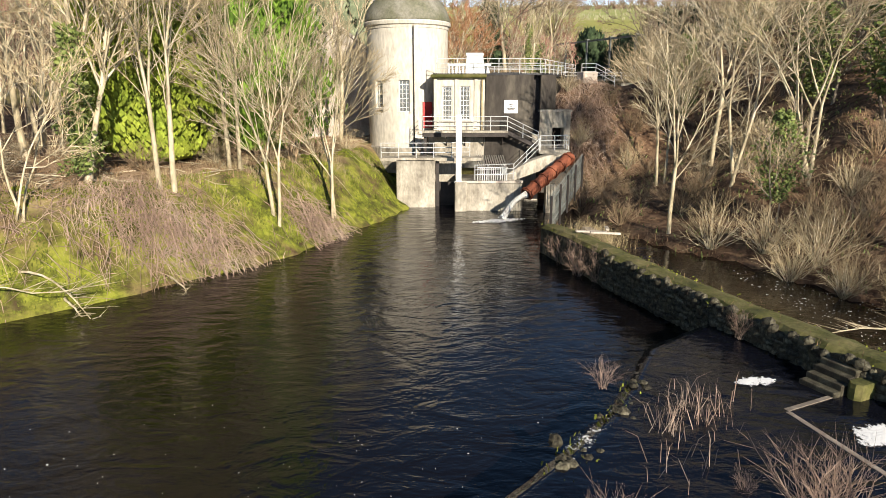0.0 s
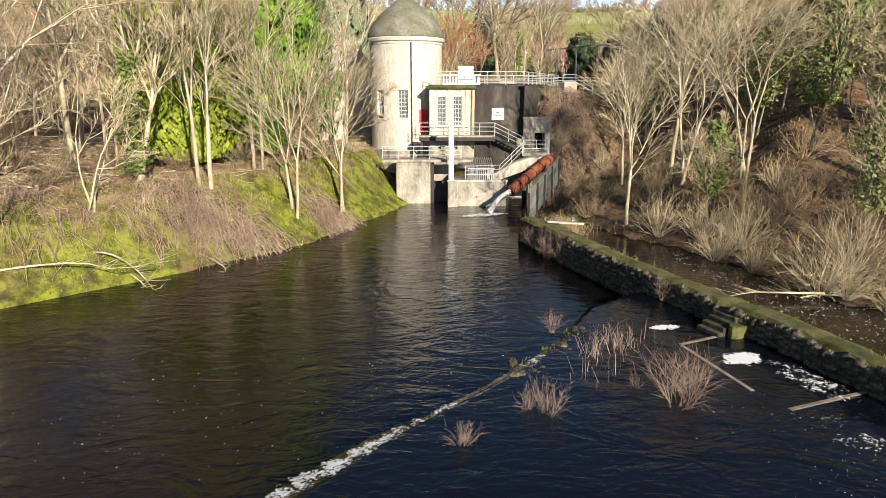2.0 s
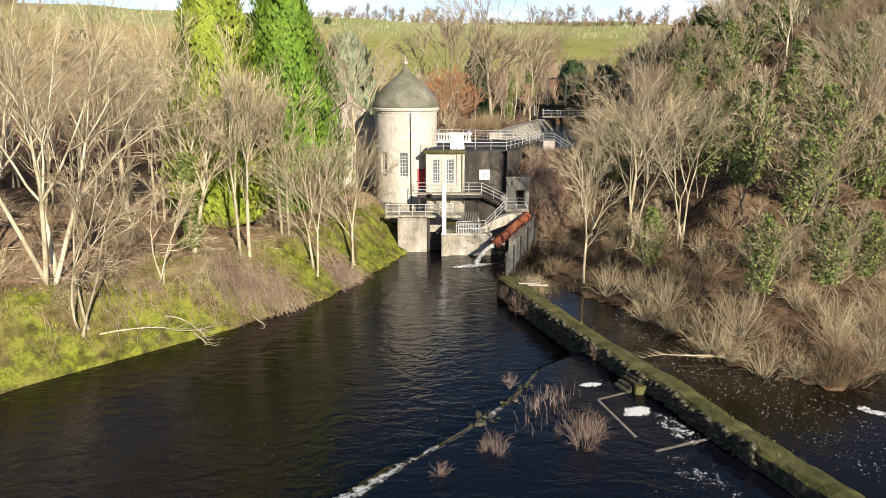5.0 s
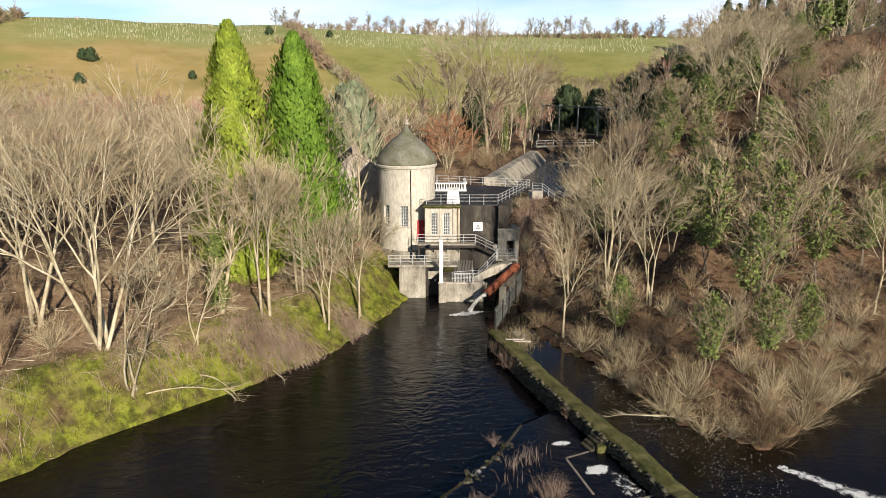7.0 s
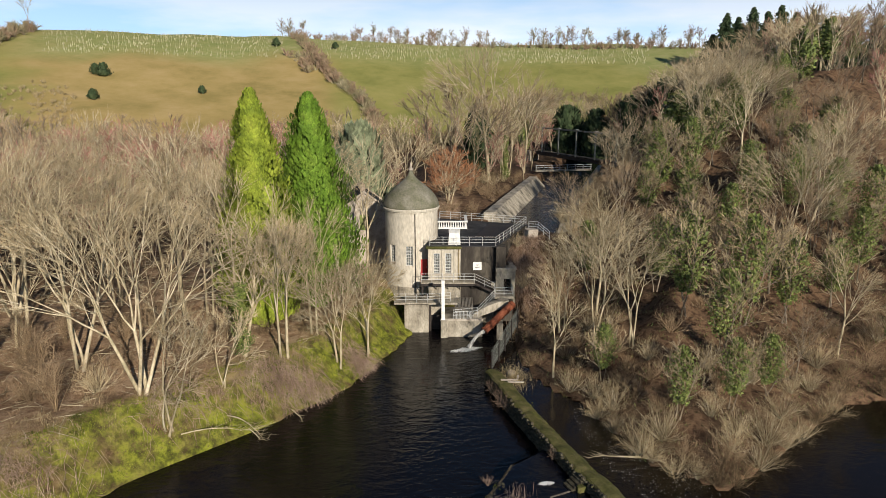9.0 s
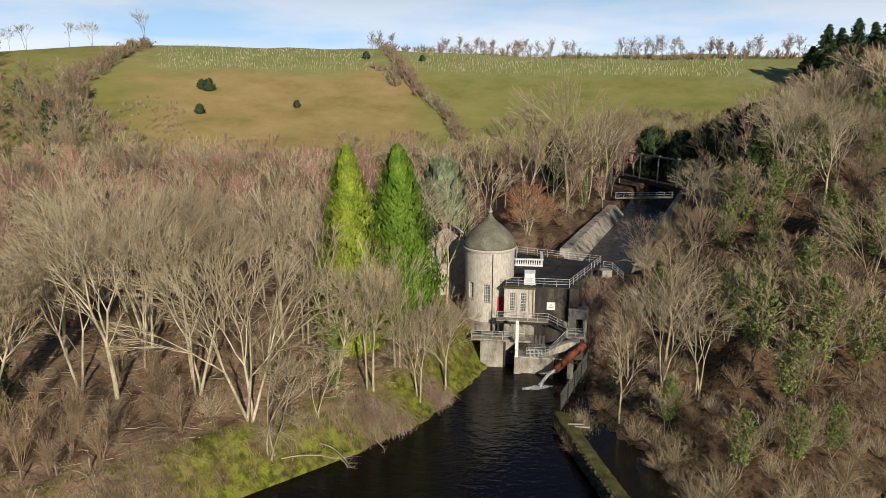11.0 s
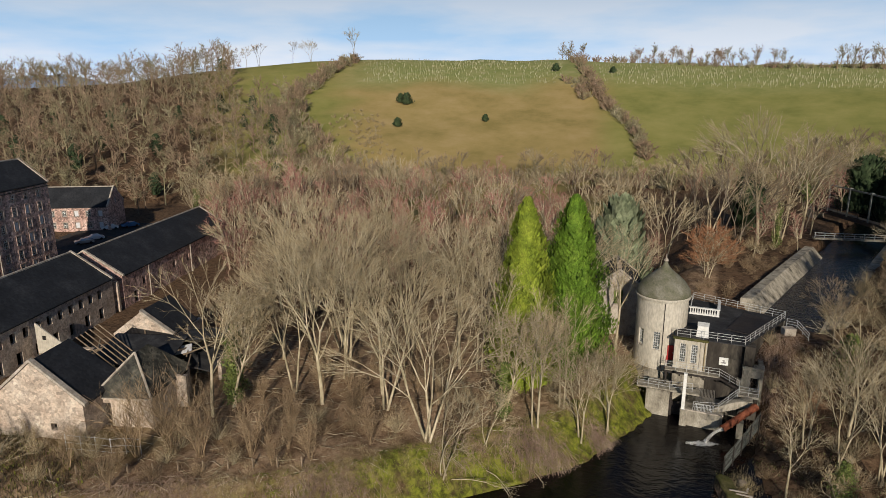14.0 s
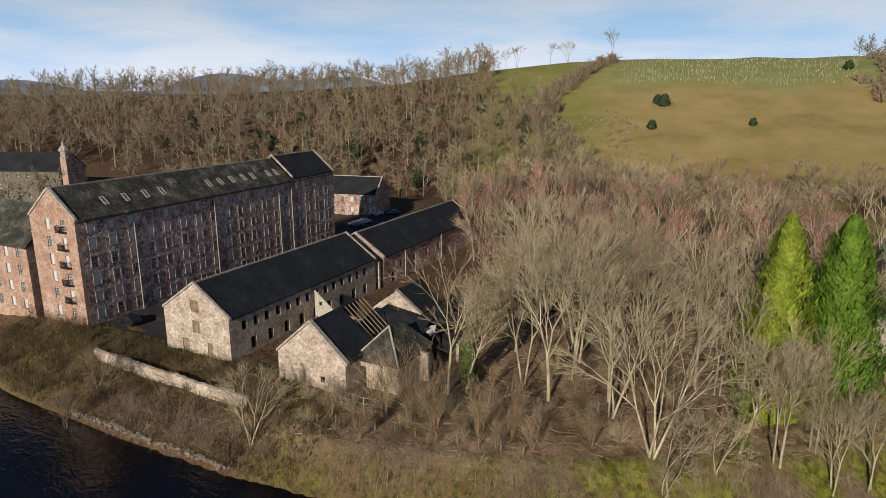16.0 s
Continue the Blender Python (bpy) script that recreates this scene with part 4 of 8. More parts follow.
def polar(x, y):
    return math.hypot(x, y + 30), math.degrees(math.atan2(-x, y + 30))


def from_polar(rho, az):
    return -rho * math.sin(radians(az)), rho * math.cos(radians(az)) - 30


# named trees of the near bank and wood
WHITE.plant(-13.8, 31.7, 1.12, 20)
WHITE.plant(-9.2, 34.6, 0.86, 130)
WHITE.plant(-6.8, 38.9, 0.86, 75)
WHITE.plant(-11.9, 36.5, 0.95, 200)
PALE[2].plant(-23.4, 23.6, 1.12, 40)
CROOKED.plant(-20.6, 21.6, 0.95, 205)
CROOKED.plant(-17.8, 26.4, 0.62, 250)
PALE[0].plant(-18.2, 33.2, 1.0, 10)
IVY[0].plant(-17.2, 30.6, 0.95, 100)
PALE[1].plant(-24.4, 42.0, 1.05, 10)
PALE[3].plant(-38.3, 25.8, 1.15, 15)
PALE[1].plant(-43.4, 27.2, 1.2, 160)
IVY[0].plant(-47.4, 20.8, 1.15, 60)
PALE[4].plant(-30.6, 27.6, 1.1, 80)
PALE[0].plant(-27.0, 41.5, 1.2, 33)
PALE[3].plant(-51.0, 35.0, 1.15, 210)
PALE[0].plant(-48.2, 18.2, 1.1, 120)
PALE[2].plant(-58.0, -3.6, 0.62, 120)
BROWN[0].plant(-82.4, -12.6, 0.62, 10)
BROWN[1].plant(-81.0, -17.0, 0.5, 70)
SAPLING.plant(-49.2, 8.6, 1.35, 0)
SAPLING.plant(-46.2, 10.4, 1.45, 90)
SAPLING.plant(-43.2, 11.2, 1.3, 40)
SAPLING.plant(-38.6, 13.4, 1.1, 140)
SAPLING.plant(-53.5, 4.2, 0.75, 10)
SAPLING.plant(-9.6, 41.0, 0.9, 10)
for k, (x, y, sc, tn) in enumerate([(-33.1, 31.1, 0.95, 20), (-45.6, 41.5, 1.3, 70), (-42.6, 38.2, 1.25, 140), (-36.0, 45.0, 1.15, 200), (-31.0, 50.0, 1.1, 260), (-54.0, 44.0, 1.25, 15), (-58.5, 53.0, 1.2, 95), (-22.6, 51.5, 1.0, 310), (-39.5, 33.0, 1.1, 55)]):
    PALE[(k * 2) % 5].plant(x, y, sc, tn)
IVY[0].plant(-49.0, 23.7, 1.2, 10)
RUSSET.plant(2.1, 82.8, 1.0, 0, sx=1.3)
RED[0].plant(-44.9, 58.8, 0.95, 0)
RED[1].plant(-46.5, 61.0, 0.9, 70)
named = [(-13.8, 31.7), (-9.2, 34.6), (-6.8, 38.9), (-11.9, 36.5), (-23.4, 23.6), (-20.6, 21.6), (-18.2, 33.2), (-17.2, 30.6), (-24.4, 42), (-38.3, 25.8), (-43.4, 27.2), (-47.4, 20.8), (-30.6, 27.6), (-27, 41.5), (-51, 35), (-48.2, 18.2), (-18, 40.6), (-13.7, 47.4), (2.1, 82.8), (-12.4, 79), (-9, 64), (-11, 50), (-44.9, 58.8)]
named += [(-33.1, 31.1), (-45.6, 41.5), (-42.6, 38.2), (-36, 45), (-31, 50), (-54, 44), (-58.5, 53), (-22.6, 51.5), (-39.5, 33), (-49, 23.7)]
field_of_trees = Scatter(named)


def near_bridge(x, y):
    """Kept clear of trees round the footbridge and along the canal below it."""
    t = min(1, max(0, ((x - 25.5) * 14.9 - (y - 151.8) * 32.8) / 1298))
    return math.hypot(x - 25.5 - 14.9 * t, y - 151.8 + 32.8 * t) < 6 or (y > 100 and canal_far(x, y) < 8)


def yard_zone(x, y):
    u, v = (x + 75.3) * 0.946 + (y - 2.8) * 0.325, -(x + 75.3) * 0.325 + (y - 2.8) * 0.946
    return (u < 4 and v < 86) or (u < -12 and v < 118)


def left_ok(x, y):
    if wet(x, y) or shore_left(x, y) < 6 or (x > -7.5 and y > 44):
        return False
    if -12 < x < -4 and 58 < y < 74:
        return False
    if math.hypot(x + 18, y - 40.6) < 5 or math.hypot(x + 13.7, y - 47.4) < 6:
        return False
    u, v = (x + 75.3) * 0.946 + (y - 2.8) * 0.325, -(x + 75.3) * 0.325 + (y - 2.8) * 0.946
    sight = math.degrees(math.atan2(4 - x, y + 33.7))
    return not (u < 26 and v < 33) and not yard_zone(x, y) and not (sight > 43.0 and y < 96)


for x, y in field_of_trees.fill(rnd, 1500, (-78, 14, -7, 64), 6.0, left_ok):
    if y < 46:
        rnd.choice([BROWN[1], BROWN[2], SAPLING, SAPLING] + SHRUBBROWN + SHRUBBROWN).plant(x, y, rnd.uniform(0.7, 1.05))
    else:
        rnd.choice(BROWN + RED + RED + PALE[:2]).plant(x, y, rnd.uniform(0.85, 1.15))
for x, y in field_of_trees.fill(rnd, 1200, (-112, 60, 4, 118), 6.0, lambda x, y: left_ok(x, y) and not yard_zone(x, y) and x < 2 and canal_far(x, y) > 12):
    rnd.choice(MID + [MIDRED] * (6 if x < -24 else 1)).plant(x, y, rnd.uniform(0.95, 1.3) if x < -20 else rnd.uniform(0.7, 1.0))
for x, y in field_of_trees.fill(rnd, 900, (-150, 100, 44, 205), 7.2, lambda x, y: canal_far(x, y) > 8 and not near_bridge(x, y) and polar(x, y)[0] < 228 and not yard_zone(x, y) and polar(x, y)[1] < 50):
    rnd.choice(MID + [MIDRED]).plant(x, y, rnd.uniform(0.5, 0.95))
for k in range(16):
    x, y = from_polar(rnd.uniform(232, 266), -8.5 - 0.85 * k)
    rnd.choice(MID).plant(x, y, rnd.uniform(0.9, 1.35))
PALE[3].plant(10.8, 113.0, 1.8, 40)
PALE[0].plant(19.4, 122.0, 1.35, 75)
MID[3].plant(-6.9, 99.0, 1.2, 10)
MID[0].plant(-15.0, 108.0, 1.3, 70)
PALE[4].plant(1.2, 112.0, 1.25, 20)
IVY[1].plant(13.8, 109.0, 1.0, 40)
MID[2].plant(-2.0, 128.0, 1.4, 0)
MID[1].plant(6.5, 104.0, 1.3, 30)
MID[3].plant(15.5, 119.0, 1.4, 200)
MID[1].plant(4.0, 122.0, 1.5, 110)
BROWN[1].plant(21.0, 134.0, 1.5, 75)
MID[0].plant(24.0, 166.0, 1.5, 90)
IVY[0].plant(-114.0, 89.0, 1.45, 20)
IVY[1].plant(-118.0, 88.0, 1.3, 80)


def right_ok(x, y):
    if 76 < y < 122 and x < 12 + 0.24 * (y + 33):
        return False
    return not near_bridge(x, y) and not wet(x, y) and shore_right(x, y) > 2.2 and canal_far(x, y) > (13.0 if 58 < y < 128 else 6.0) and not (x < 12 and y > 40) and not (x < 17 and 46 < y < 70)


for x, y in field_of_trees.fill(rnd, 500, (22, 150, 84, 222), 6.0, lambda x, y: canal_far(x, y) > 5.5 and not near_bridge(x, y)):
    rnd.choice(MID + GREENISH[:1]).plant(x, y, rnd.uniform(0.85, 1.2))
for x, y in [(11.8, 32.6), (16.4, 36.0), (19.8, 34.4), (14.0, 41.0), (21.5, 27.5), (25.8, 37.8), (31.9, 38.0), (18.4, 44.0)]:
    field_of_trees.p.append((x, y))
PALE[0].plant(11.8, 32.6, 0.6, 10)
PALE[1].plant(16.4, 36.0, 0.80, 50)
PALE[4].plant(19.8, 34.6, 0.75, 150)
WHITE.plant(14.0, 41.0, 0.8, 150)
GREENISH[0].plant(25.8, 37.8, 1.0, 0)
GREENISH[1].plant(32.2, 38.4, 1.05, 70)
PALE[0].plant(18.4, 44.0, 0.85, 70)
for x, y in field_of_trees.fill(rnd, 1500, (11, 22, 62, 86), 4.6, right_ok):
    d = shore_right(x, y)
    rnd.choice(PALE[:2] + BROWN + GREENISH + GREENISH + GREENISH).plant(x, y, min(rnd.uniform(0.68, 0.95), 0.36 + d * 0.045))
for x, y in field_of_trees.fill(rnd, 1300, (20, 60, 135, 190), 7.2, lambda x, y: right_ok(x, y) and (x > 62 or y > 86)):
    rnd.choice(MID + [MIDRED]).plant(x, y, rnd.uniform(0.75, 1.05))
for x, y in field_of_trees.fill(rnd, 500, (52, 52, 112, 130), 5.0, right_ok):
    rnd.choice(MID + BROWN[1:2] + GREENISH).plant(x, y, rnd.uniform(0.6, 0.9))
for x, y in field_of_trees.fill(rnd, 900, (12, 15, 46, 38), 2.1, lambda x, y: not wet(x, y) and 0.3 < shore_right(x, y) < 9 and x > 11.5):
    rnd.choice(SHRUB + SHRUBBROWN + SHRUBBROWN + [SHRUBDARK]).plant(x, y, rnd.uniform(0.65, 1.05))
for x, y in [(16.9, 18.6), (18.2, 17.3), (19.6, 16.6), (20.7, 15.6), (21.9, 15.8), (23.2, 16.8), (24.6, 17.9), (26.2, 19.2), (28.0, 20.6), (30.2, 22.4), (32.6, 24.4), (15.9, 20.6), (15.2, 23.0), (14.4, 25.4), (35.0, 26.4)]:
    (SHRUBDARK if int(x * 7) % 3 == 0 else SHRUB[int(x * 7) % 2]).plant(x, y, rnd.uniform(0.5, 0.8))
for x, y in field_of_trees.fill(rnd, 400, (9, 30, 20, 62), 2.6, lambda x, y: not wet(x, y) and not (x < 10.5 and y > 45) and canal_far(x, y) > 7):
    rnd.choice(SHRUBBROWN + SHRUB[:1]).plant(x, y, rnd.uniform(0.55, 0.9))
for x, y in field_of_trees.fill(rnd, 700, (-62, -6, -5, 50), 2.8, lambda x, y: not wet(x, y) and 4.6 < shore_left(x, y) < 14 and (x < -6)):
    rnd.choice(SHRUBBROWN + SHRUB + [SAPLING]).plant(x, y, rnd.uniform(0.55, 0.95))
for x, y in field_of_trees.fill(rnd, 260, (-62, 2, -16, 36), 2.9, lambda x, y: left_ok(x, y) and shore_left(x, y) < 24):
    SAPLING.plant(x, y, rnd.uniform(0.5, 0.85))
for x, y in field_of_trees.fill(rnd, 600, (-66, 12, -8, 46), 3.4, left_ok):
    rnd.choice(SHRUBBROWN + SHRUB).plant(x, y, rnd.uniform(0.5, 0.8))
for x, y in field_of_trees.fill(rnd, 1600, (-116, -28, -54, 2), 2.6, lambda x, y: not wet(x, y) and 1.2 < shore_left(x, y) < 12):
    rnd.choice(SHRUBBROWN[:1] + [SHRUBDARK] * 4).plant(x, y, rnd.uniform(0.6, 1.15))

for x, y in field_of_trees.fill(rnd, 700, (15, 34, 60, 84), 3.4, right_ok):
    rnd.choice(SHRUBBROWN + SHRUB[:1]).plant(x, y, rnd.uniform(0.6, 1.0))
for x, y in field_of_trees.fill(rnd, 500, (-6, 72, 20, 122), 2.7, lambda x, y: 8.5 < canal_far(x, y) < 24 and x < 19 and math.hypot(x - 2, y - 82.8) > 7):
    rnd.choice(SHRUBBROWN + SHRUBBROWN + SHRUB[:1]).plant(x, y, rnd.uniform(0.35, 1.0))

for x, y in field_of_trees.fill(rnd, 500, (14, 64, 44, 128), 2.6, lambda x, y: 4.2 < canal_far(x, y) < 13 and x > np.interp(y, [64, 97, 111, 142], [12.5, 22.6, 26.8, 36])):
    rnd.choice(SHRUBBROWN + SHRUB).plant(x, y, rnd.uniform(1.1, 1.7) if y < 76 else rnd.uniform(0.6, 1.0))
conifer("golden_cypress", "tall pointed golden-green cypress tree", -18.0, 40.6, 23.7, 4.3, 36000, 0.27, M_CONIFER, 3)
conifer("green_cypress", "tall dense bright green cypress tree", -13.7, 47.4, 23.2, 5.2, 38000, 0.27, M_CONIFER2, 8)
conifer("yew_tree", "broad grey-green evergreen tree behind the tower", -12.4, 79.0, 17.5, 4.7, 5200, 0.9, M_GREYGREEN, 12, tip=0.4)
# added evergreens: their dark foliage stands in for shaded bare woodland behind the bridge
for k, (x, y, h) in enumerate([(44, 158, 13), (51, 150, 12), (37, 168, 14), (58, 144, 12), (47, 172, 15), (54, 162, 13), (60, 170, 14), (40, 178, 13), (63, 156, 12)]):
    conifer("dark_evergreen", "dark evergreen added for the shade in the woodland behind the canal footbridge", x, y, h, 5.0, 2400, 0.75, M_PINE, 40 + k, tip=0.33)
conifer("dark_evergreen", "dark evergreen tree among bare trees", 9.0, 128.0, 14.0, 3.4, 2500, 0.7, M_PINE, 14, tip=0.36)
for k, (rho, az, h) in enumerate([(350, -21.6, 17), (346, -22.5, 27), (354, -23.3, 24), (343, -24.3, 30), (350, -25.3, 27), (340, -26.2, 31), (352, -27.2, 26), (344, -28.3, 28), (350, -29.6, 24), (338, -31.0, 26), (336, -23.0, 20), (332, -24.8, 22), (334, -27.0, 23), (330, -28.9, 22), (326, -30.4, 22), (345, -32.4, 25)]):
    spruce("dark_spruce", "tall ragged dark spruce on the wooded skyline", *from_polar(rho, az), h, 8.5, 20 + k)

# far woods
FAR = [far_trees(131 + k, 0.07) for k in range(6)]
FARLITE = [far_trees(138 + k, 0.075, 14, 44) for k in range(6)]
far_rng = random.Random(5)
far_spots = Scatter()
wood_stuff("far_woodland", "bare grey-brown woodland on the far valley side", far_spots.fill(far_rng, 16000, (-430, -10, -60, 420), 8.0, lambda x, y: 36.5 < polar(x, y)[1] < 84 and (222 if polar(x, y)[1] < 48 else 182) < polar(x, y)[0] < 440 and not (-262 < x < -186 and -24 < y < 42) and not (yard_zone(x, y) and x > -178) and (polar(x, y)[1] > 41.5 or polar(x, y)[0] < 330)), FAR, M_FARWOOD, (0.9, 1.5))
wood_stuff("hillside_woodland", "bare brown woodland on the steep hillside", far_spots.fill(far_rng, 4000, (60, 40, 330, 400), 12.0, lambda x, y: -46 < polar(x, y)[1] < -17 and polar(x, y)[0] > 170 and polar(x, y)[0] < 440 and not (polar(x, y)[1] > -23 and polar(x, y)[0] > 250) and not (polar(x, y)[1] > -34 and polar(x, y)[0] > 290)), FAR, M_FARWOOD)
wood_stuff("ridge_trees", "row of bare trees along the skyline", [p for p in far_spots.fill(far_rng, 5000, (-100, 250, 240, 470), 4.6, lambda x, y: 428 < polar(x, y)[0] < 444 and -30 < polar(x, y)[1] < 14) if math.sin(p[0] * 0.11) + 0.6 * math.sin(p[0] * 0.047 + 2) > -0.7], FARLITE, M_FARWOOD, (0.35, 1.0))
for k, (az, h) in enumerate([(45.3, 0.75), (44.3, 0.95), (43.2, 1.05), (41.3, 0.9), (40.2, 0.85), (39.2, 1.0), (36.4, 1.0), (34.9, 0.95), (31.2, 1.35)]):
    x, y = from_polar(424, az)
    MID[k % 4].plant(x, y, h, group="skyline field trees")
wood_stuff("field_hedge_trees", "scrubby bare trees along the foot of the pasture", far_spots.fill(far_rng, 5000, (-220, 150, 120, 290), 9.0, lambda x, y: 226 < polar(x, y)[0] < 244 and -16 < polar(x, y)[1] < 36), FAR, M_FARWOOD, (0.3, 0.6))


def between(x0, y0, x1, y1, n, w, rng):
    return [(x0 + (x1 - x0) * t + rng.uniform(-w, w), y0 + (y1 - y0) * t + rng.uniform(-w, w)) for t in [(i + 0.5) / n for i in range(n)]]


def far_evergreen(seed):
    c = mossy_crown(seed, 11.0, 700)
    V = np.array(c.v)
    m = V.reshape(-1, 4, 3).mean(1, keepdims=True)
    return ((V.reshape(-1, 4, 3) - m) * 2.4 + m).reshape(-1, 3), c.f


EVER = [far_evergreen(151 + k) for k in range(3)]
wood_stuff("far_evergreens", "dark ivy-hung trees scattered through the far woods", Scatter().fill(far_rng, 900, (-330, 40, -60, 330), 16.0, lambda x, y: 38 < polar(x, y)[1] < 70 and 225 < polar(x, y)[0] < 330), EVER, M_PINE, (0.6, 1.15))
# ivy-hung hillside trees, with extra ones added to cast shade round the footbridge
wood_stuff("hillside_evergreens", "dark ivy-hung trees on the steep hillside", Scatter().fill(far_rng, 900, (24, 62, 120, 180), 11.0, lambda x, y: right_ok(x, y) and 14 < canal_far(x, y) < 50 and polar(x, y)[1] > -36), EVER, M_LEAF, (0.6, 1.05))
FARBUSH = [far_bush(141 + k) for k in range(3)]
HEDGE = [(426, 12.4), (362, 10.6), (325, 9.2), (290, 6.7), (260, 5.2)]
hedge_spots = [q for (r0, a0), (r1, a1) in zip(HEDGE, HEDGE[1:]) for q in between(*from_polar(r0, a0), *from_polar(r1, a1), 34, 2.0, far_rng)]
wood_stuff("field_hedge", "overgrown brown hedge running up the pasture", hedge_spots + between(*from_polar(368, 12.4), *from_polar(338, 10.6), 26, 4.0, far_rng), FARBUSH, M_FARWOOD, (0.6, 1.5))
wood_stuff("field_edge_scrub", "brown scrub along the edge of the pasture", between(*from_polar(335, 36.8), *from_polar(424, 30.9), 90, 4.0, far_rng) + between(*from_polar(240, 33), *from_polar(330, 37.5), 90, 9.0, far_rng), FARBUSH, M_FARWOOD, (0.8, 1.9))
wood_stuff("bracken_patch", "tawny dead bracken and gorse in the corner of the pasture", between(*from_polar(252, 29.5), *from_polar(312, 31.5), 130, 9.0, far_rng), FARBUSH, M_STRAW, (0.25, 0.55))
wood_stuff("pasture_foot_scrub", "tawny scrub along the foot of the pasture", between(*from_polar(236, 33), *from_polar(240, -12), 110, 6.0, far_rng), FARBUSH, M_FARWOOD, (0.8, 1.9))
wood_stuff("crest_hedge", "low hedge along the skyline", between(*from_polar(430, 13), *from_polar(428, -26), 110, 2.0, far_rng), FARBUSH, M_FARWOOD, (0.7, 1.5))

# ---- power station ----
def window(parent, m, w, h, nx_, nz_, deep=0.12, bars=True, sill=True, name="window", blind=False, dressed=False):
    """A glazed sash: frame with glazing bars, pane and sill; stands in an opening, x across, z up, facing -y."""
    bars = bars and not blind
    key = (round(w, 3), round(h, 3), nx_, nz_, bars)
    if key not in WINDOW_MESHES:
        f = Shape()
        t = 0.07
        f.box(0, -0.02, 0, t, 0.06, h).box(w - t, -0.02, 0, w, 0.06, h).box(t, -0.02, 0, w - t, 0.06, t).box(t, -0.02, h - t, w - t, 0.06, h)
        for i in range(1, nx_ if bars else 1):
            f.box(w * i / nx_ - 0.018, -0.012, t, w * i / nx_ + 0.018, 0.04, h - t)
        for i in range(1, nz_ if bars else 1):
            b = 0.035 if i * 2 == nz_ else 0.018
            f.box(t, -0.016, h * i / nz_ - b, w - t, 0.044, h * i / nz_ + b)
        WINDOW_MESHES[key] = (f.mesh("window_frame", M_SASH), Shape().box(t * 0.5, 0.012, t * 0.5, w - t * 0.5, 0.026, h - t * 0.5).mesh("pane", M_GLASS), Shape().box(-0.1, -0.18, -0.14, w + 0.1, 0.05, 0.0).mesh("sill", M_COPING), Shape().box(0.03, 0.0, 0.03, w - 0.03, 0.03, h - 0.03).mesh("blind", M_GREYBOARD), Shape().box(-0.2, -0.26, 0, 0, -0.02, h).box(w, -0.26, 0, w + 0.2, -0.02, h).box(-0.26, -0.27, h, w + 0.26, -0.02, h + 0.26).mesh("surround", M_DRESSED))
    fm, pm, sm, bm_, dm = WINDOW_MESHES[key]
    win = new(name, fm)
    win.parent = parent
    win.matrix_local = m
    for nm, me in ((("blind", bm_),) if blind else (("pane", pm),)) + ((("sill", sm),) if sill else ()) + ((("surround", dm),) if dressed else ()):
        o = new(nm, me)
        o.parent = win
    return win


WINDOW_MESHES = {}


def railing(name, label, path, height=1.1, rails=(0.38, 0.74, 1.08), step=1.5, r=0.028, material=None):
    """Tubular handrail along a path of places on its deck: each post and rail a part."""
    ob = thing(name, label, "railing", group="station railings")
    o = Vector(path[0])
    ob.matrix_basis = pose(*o)
    pts = [Vector(p) - o for p in path]
    material = material or M_RAIL
    posts = []
    for a, b in zip(pts, pts[1:]):
        n = max(1, round((b - a).length / step))
        posts += [a.lerp(b, i / n) for i in range(n)]
    posts.append(pts[-1])
    pm = Shape().tube([(0, 0, 0), (0, 0, height)], r * 1.15, 6, True).mesh("post", material)
    for p in posts:
        part("post", pm, material, ob, at=Matrix.Translation(p))
    for h in rails:
        part("rail", Shape().tube([p + Vector((0, 0, h)) for p in pts], r, 6, True), material, ob)
    return ob


station = thing("power_station", "cream round-towered hydro station with mossy dome beside dark stained concrete block", "building", pose(0, 0, 0))
TX, TY, TR = -2.95, 55.8, 3.35
tower_windows = [(-97, 6.9, 2.5), (-137, 7.2, 2.5)]
t_wall = Shape()
NS = 72
cut = set()
for a, z0, h in tower_windows:
    mid = round((a % 360) / 360 * NS)
    for i in (mid - 1, mid, mid + 1):
        cut.add(i % NS)
levels = [2.2, 6.9, 9.4, 13.55]
for i in range(NS):
    a0, a1 = 2 * math.pi * i / NS, 2 * math.pi * (i + 1) / NS
    for zi, (za, zb) in enumerate(zip(levels, levels[1:])):
        if zi == 1 and i in cut:
            continue
        vs = []
        for r in (TR, TR - 0.35):
            for a, z in ((a0, za), (a1, za), (a1, zb), (a0, zb)):
                vs.append((TX + r * math.cos(a), TY + r * math.sin(a), z))
        t_wall.add(vs, [(0, 1, 2, 3), (7, 6, 5, 4), (0, 3, 7, 4), (1, 5, 6, 2), (0, 4, 5, 1), (3, 2, 6, 7)])
t_mesh = t_wall.mesh("tower_wall", M_RENDER)
bm = bmesh.new()
bm.from_mesh(t_mesh)
bmesh.ops.remove_doubles(bm, verts=bm.verts[:], dist=0.001)
bm.to_mesh(t_mesh)
bm.free()
part("tower_wall", t_mesh, M_RENDER, station, "cream rendered round tower wall")
part("plinth", Shape().lathe([(TR + 0.14, 2.0), (TR + 0.14, 4.0), (TR + 0.02, 4.12)], 64, TX, TY), M_CONC, station)
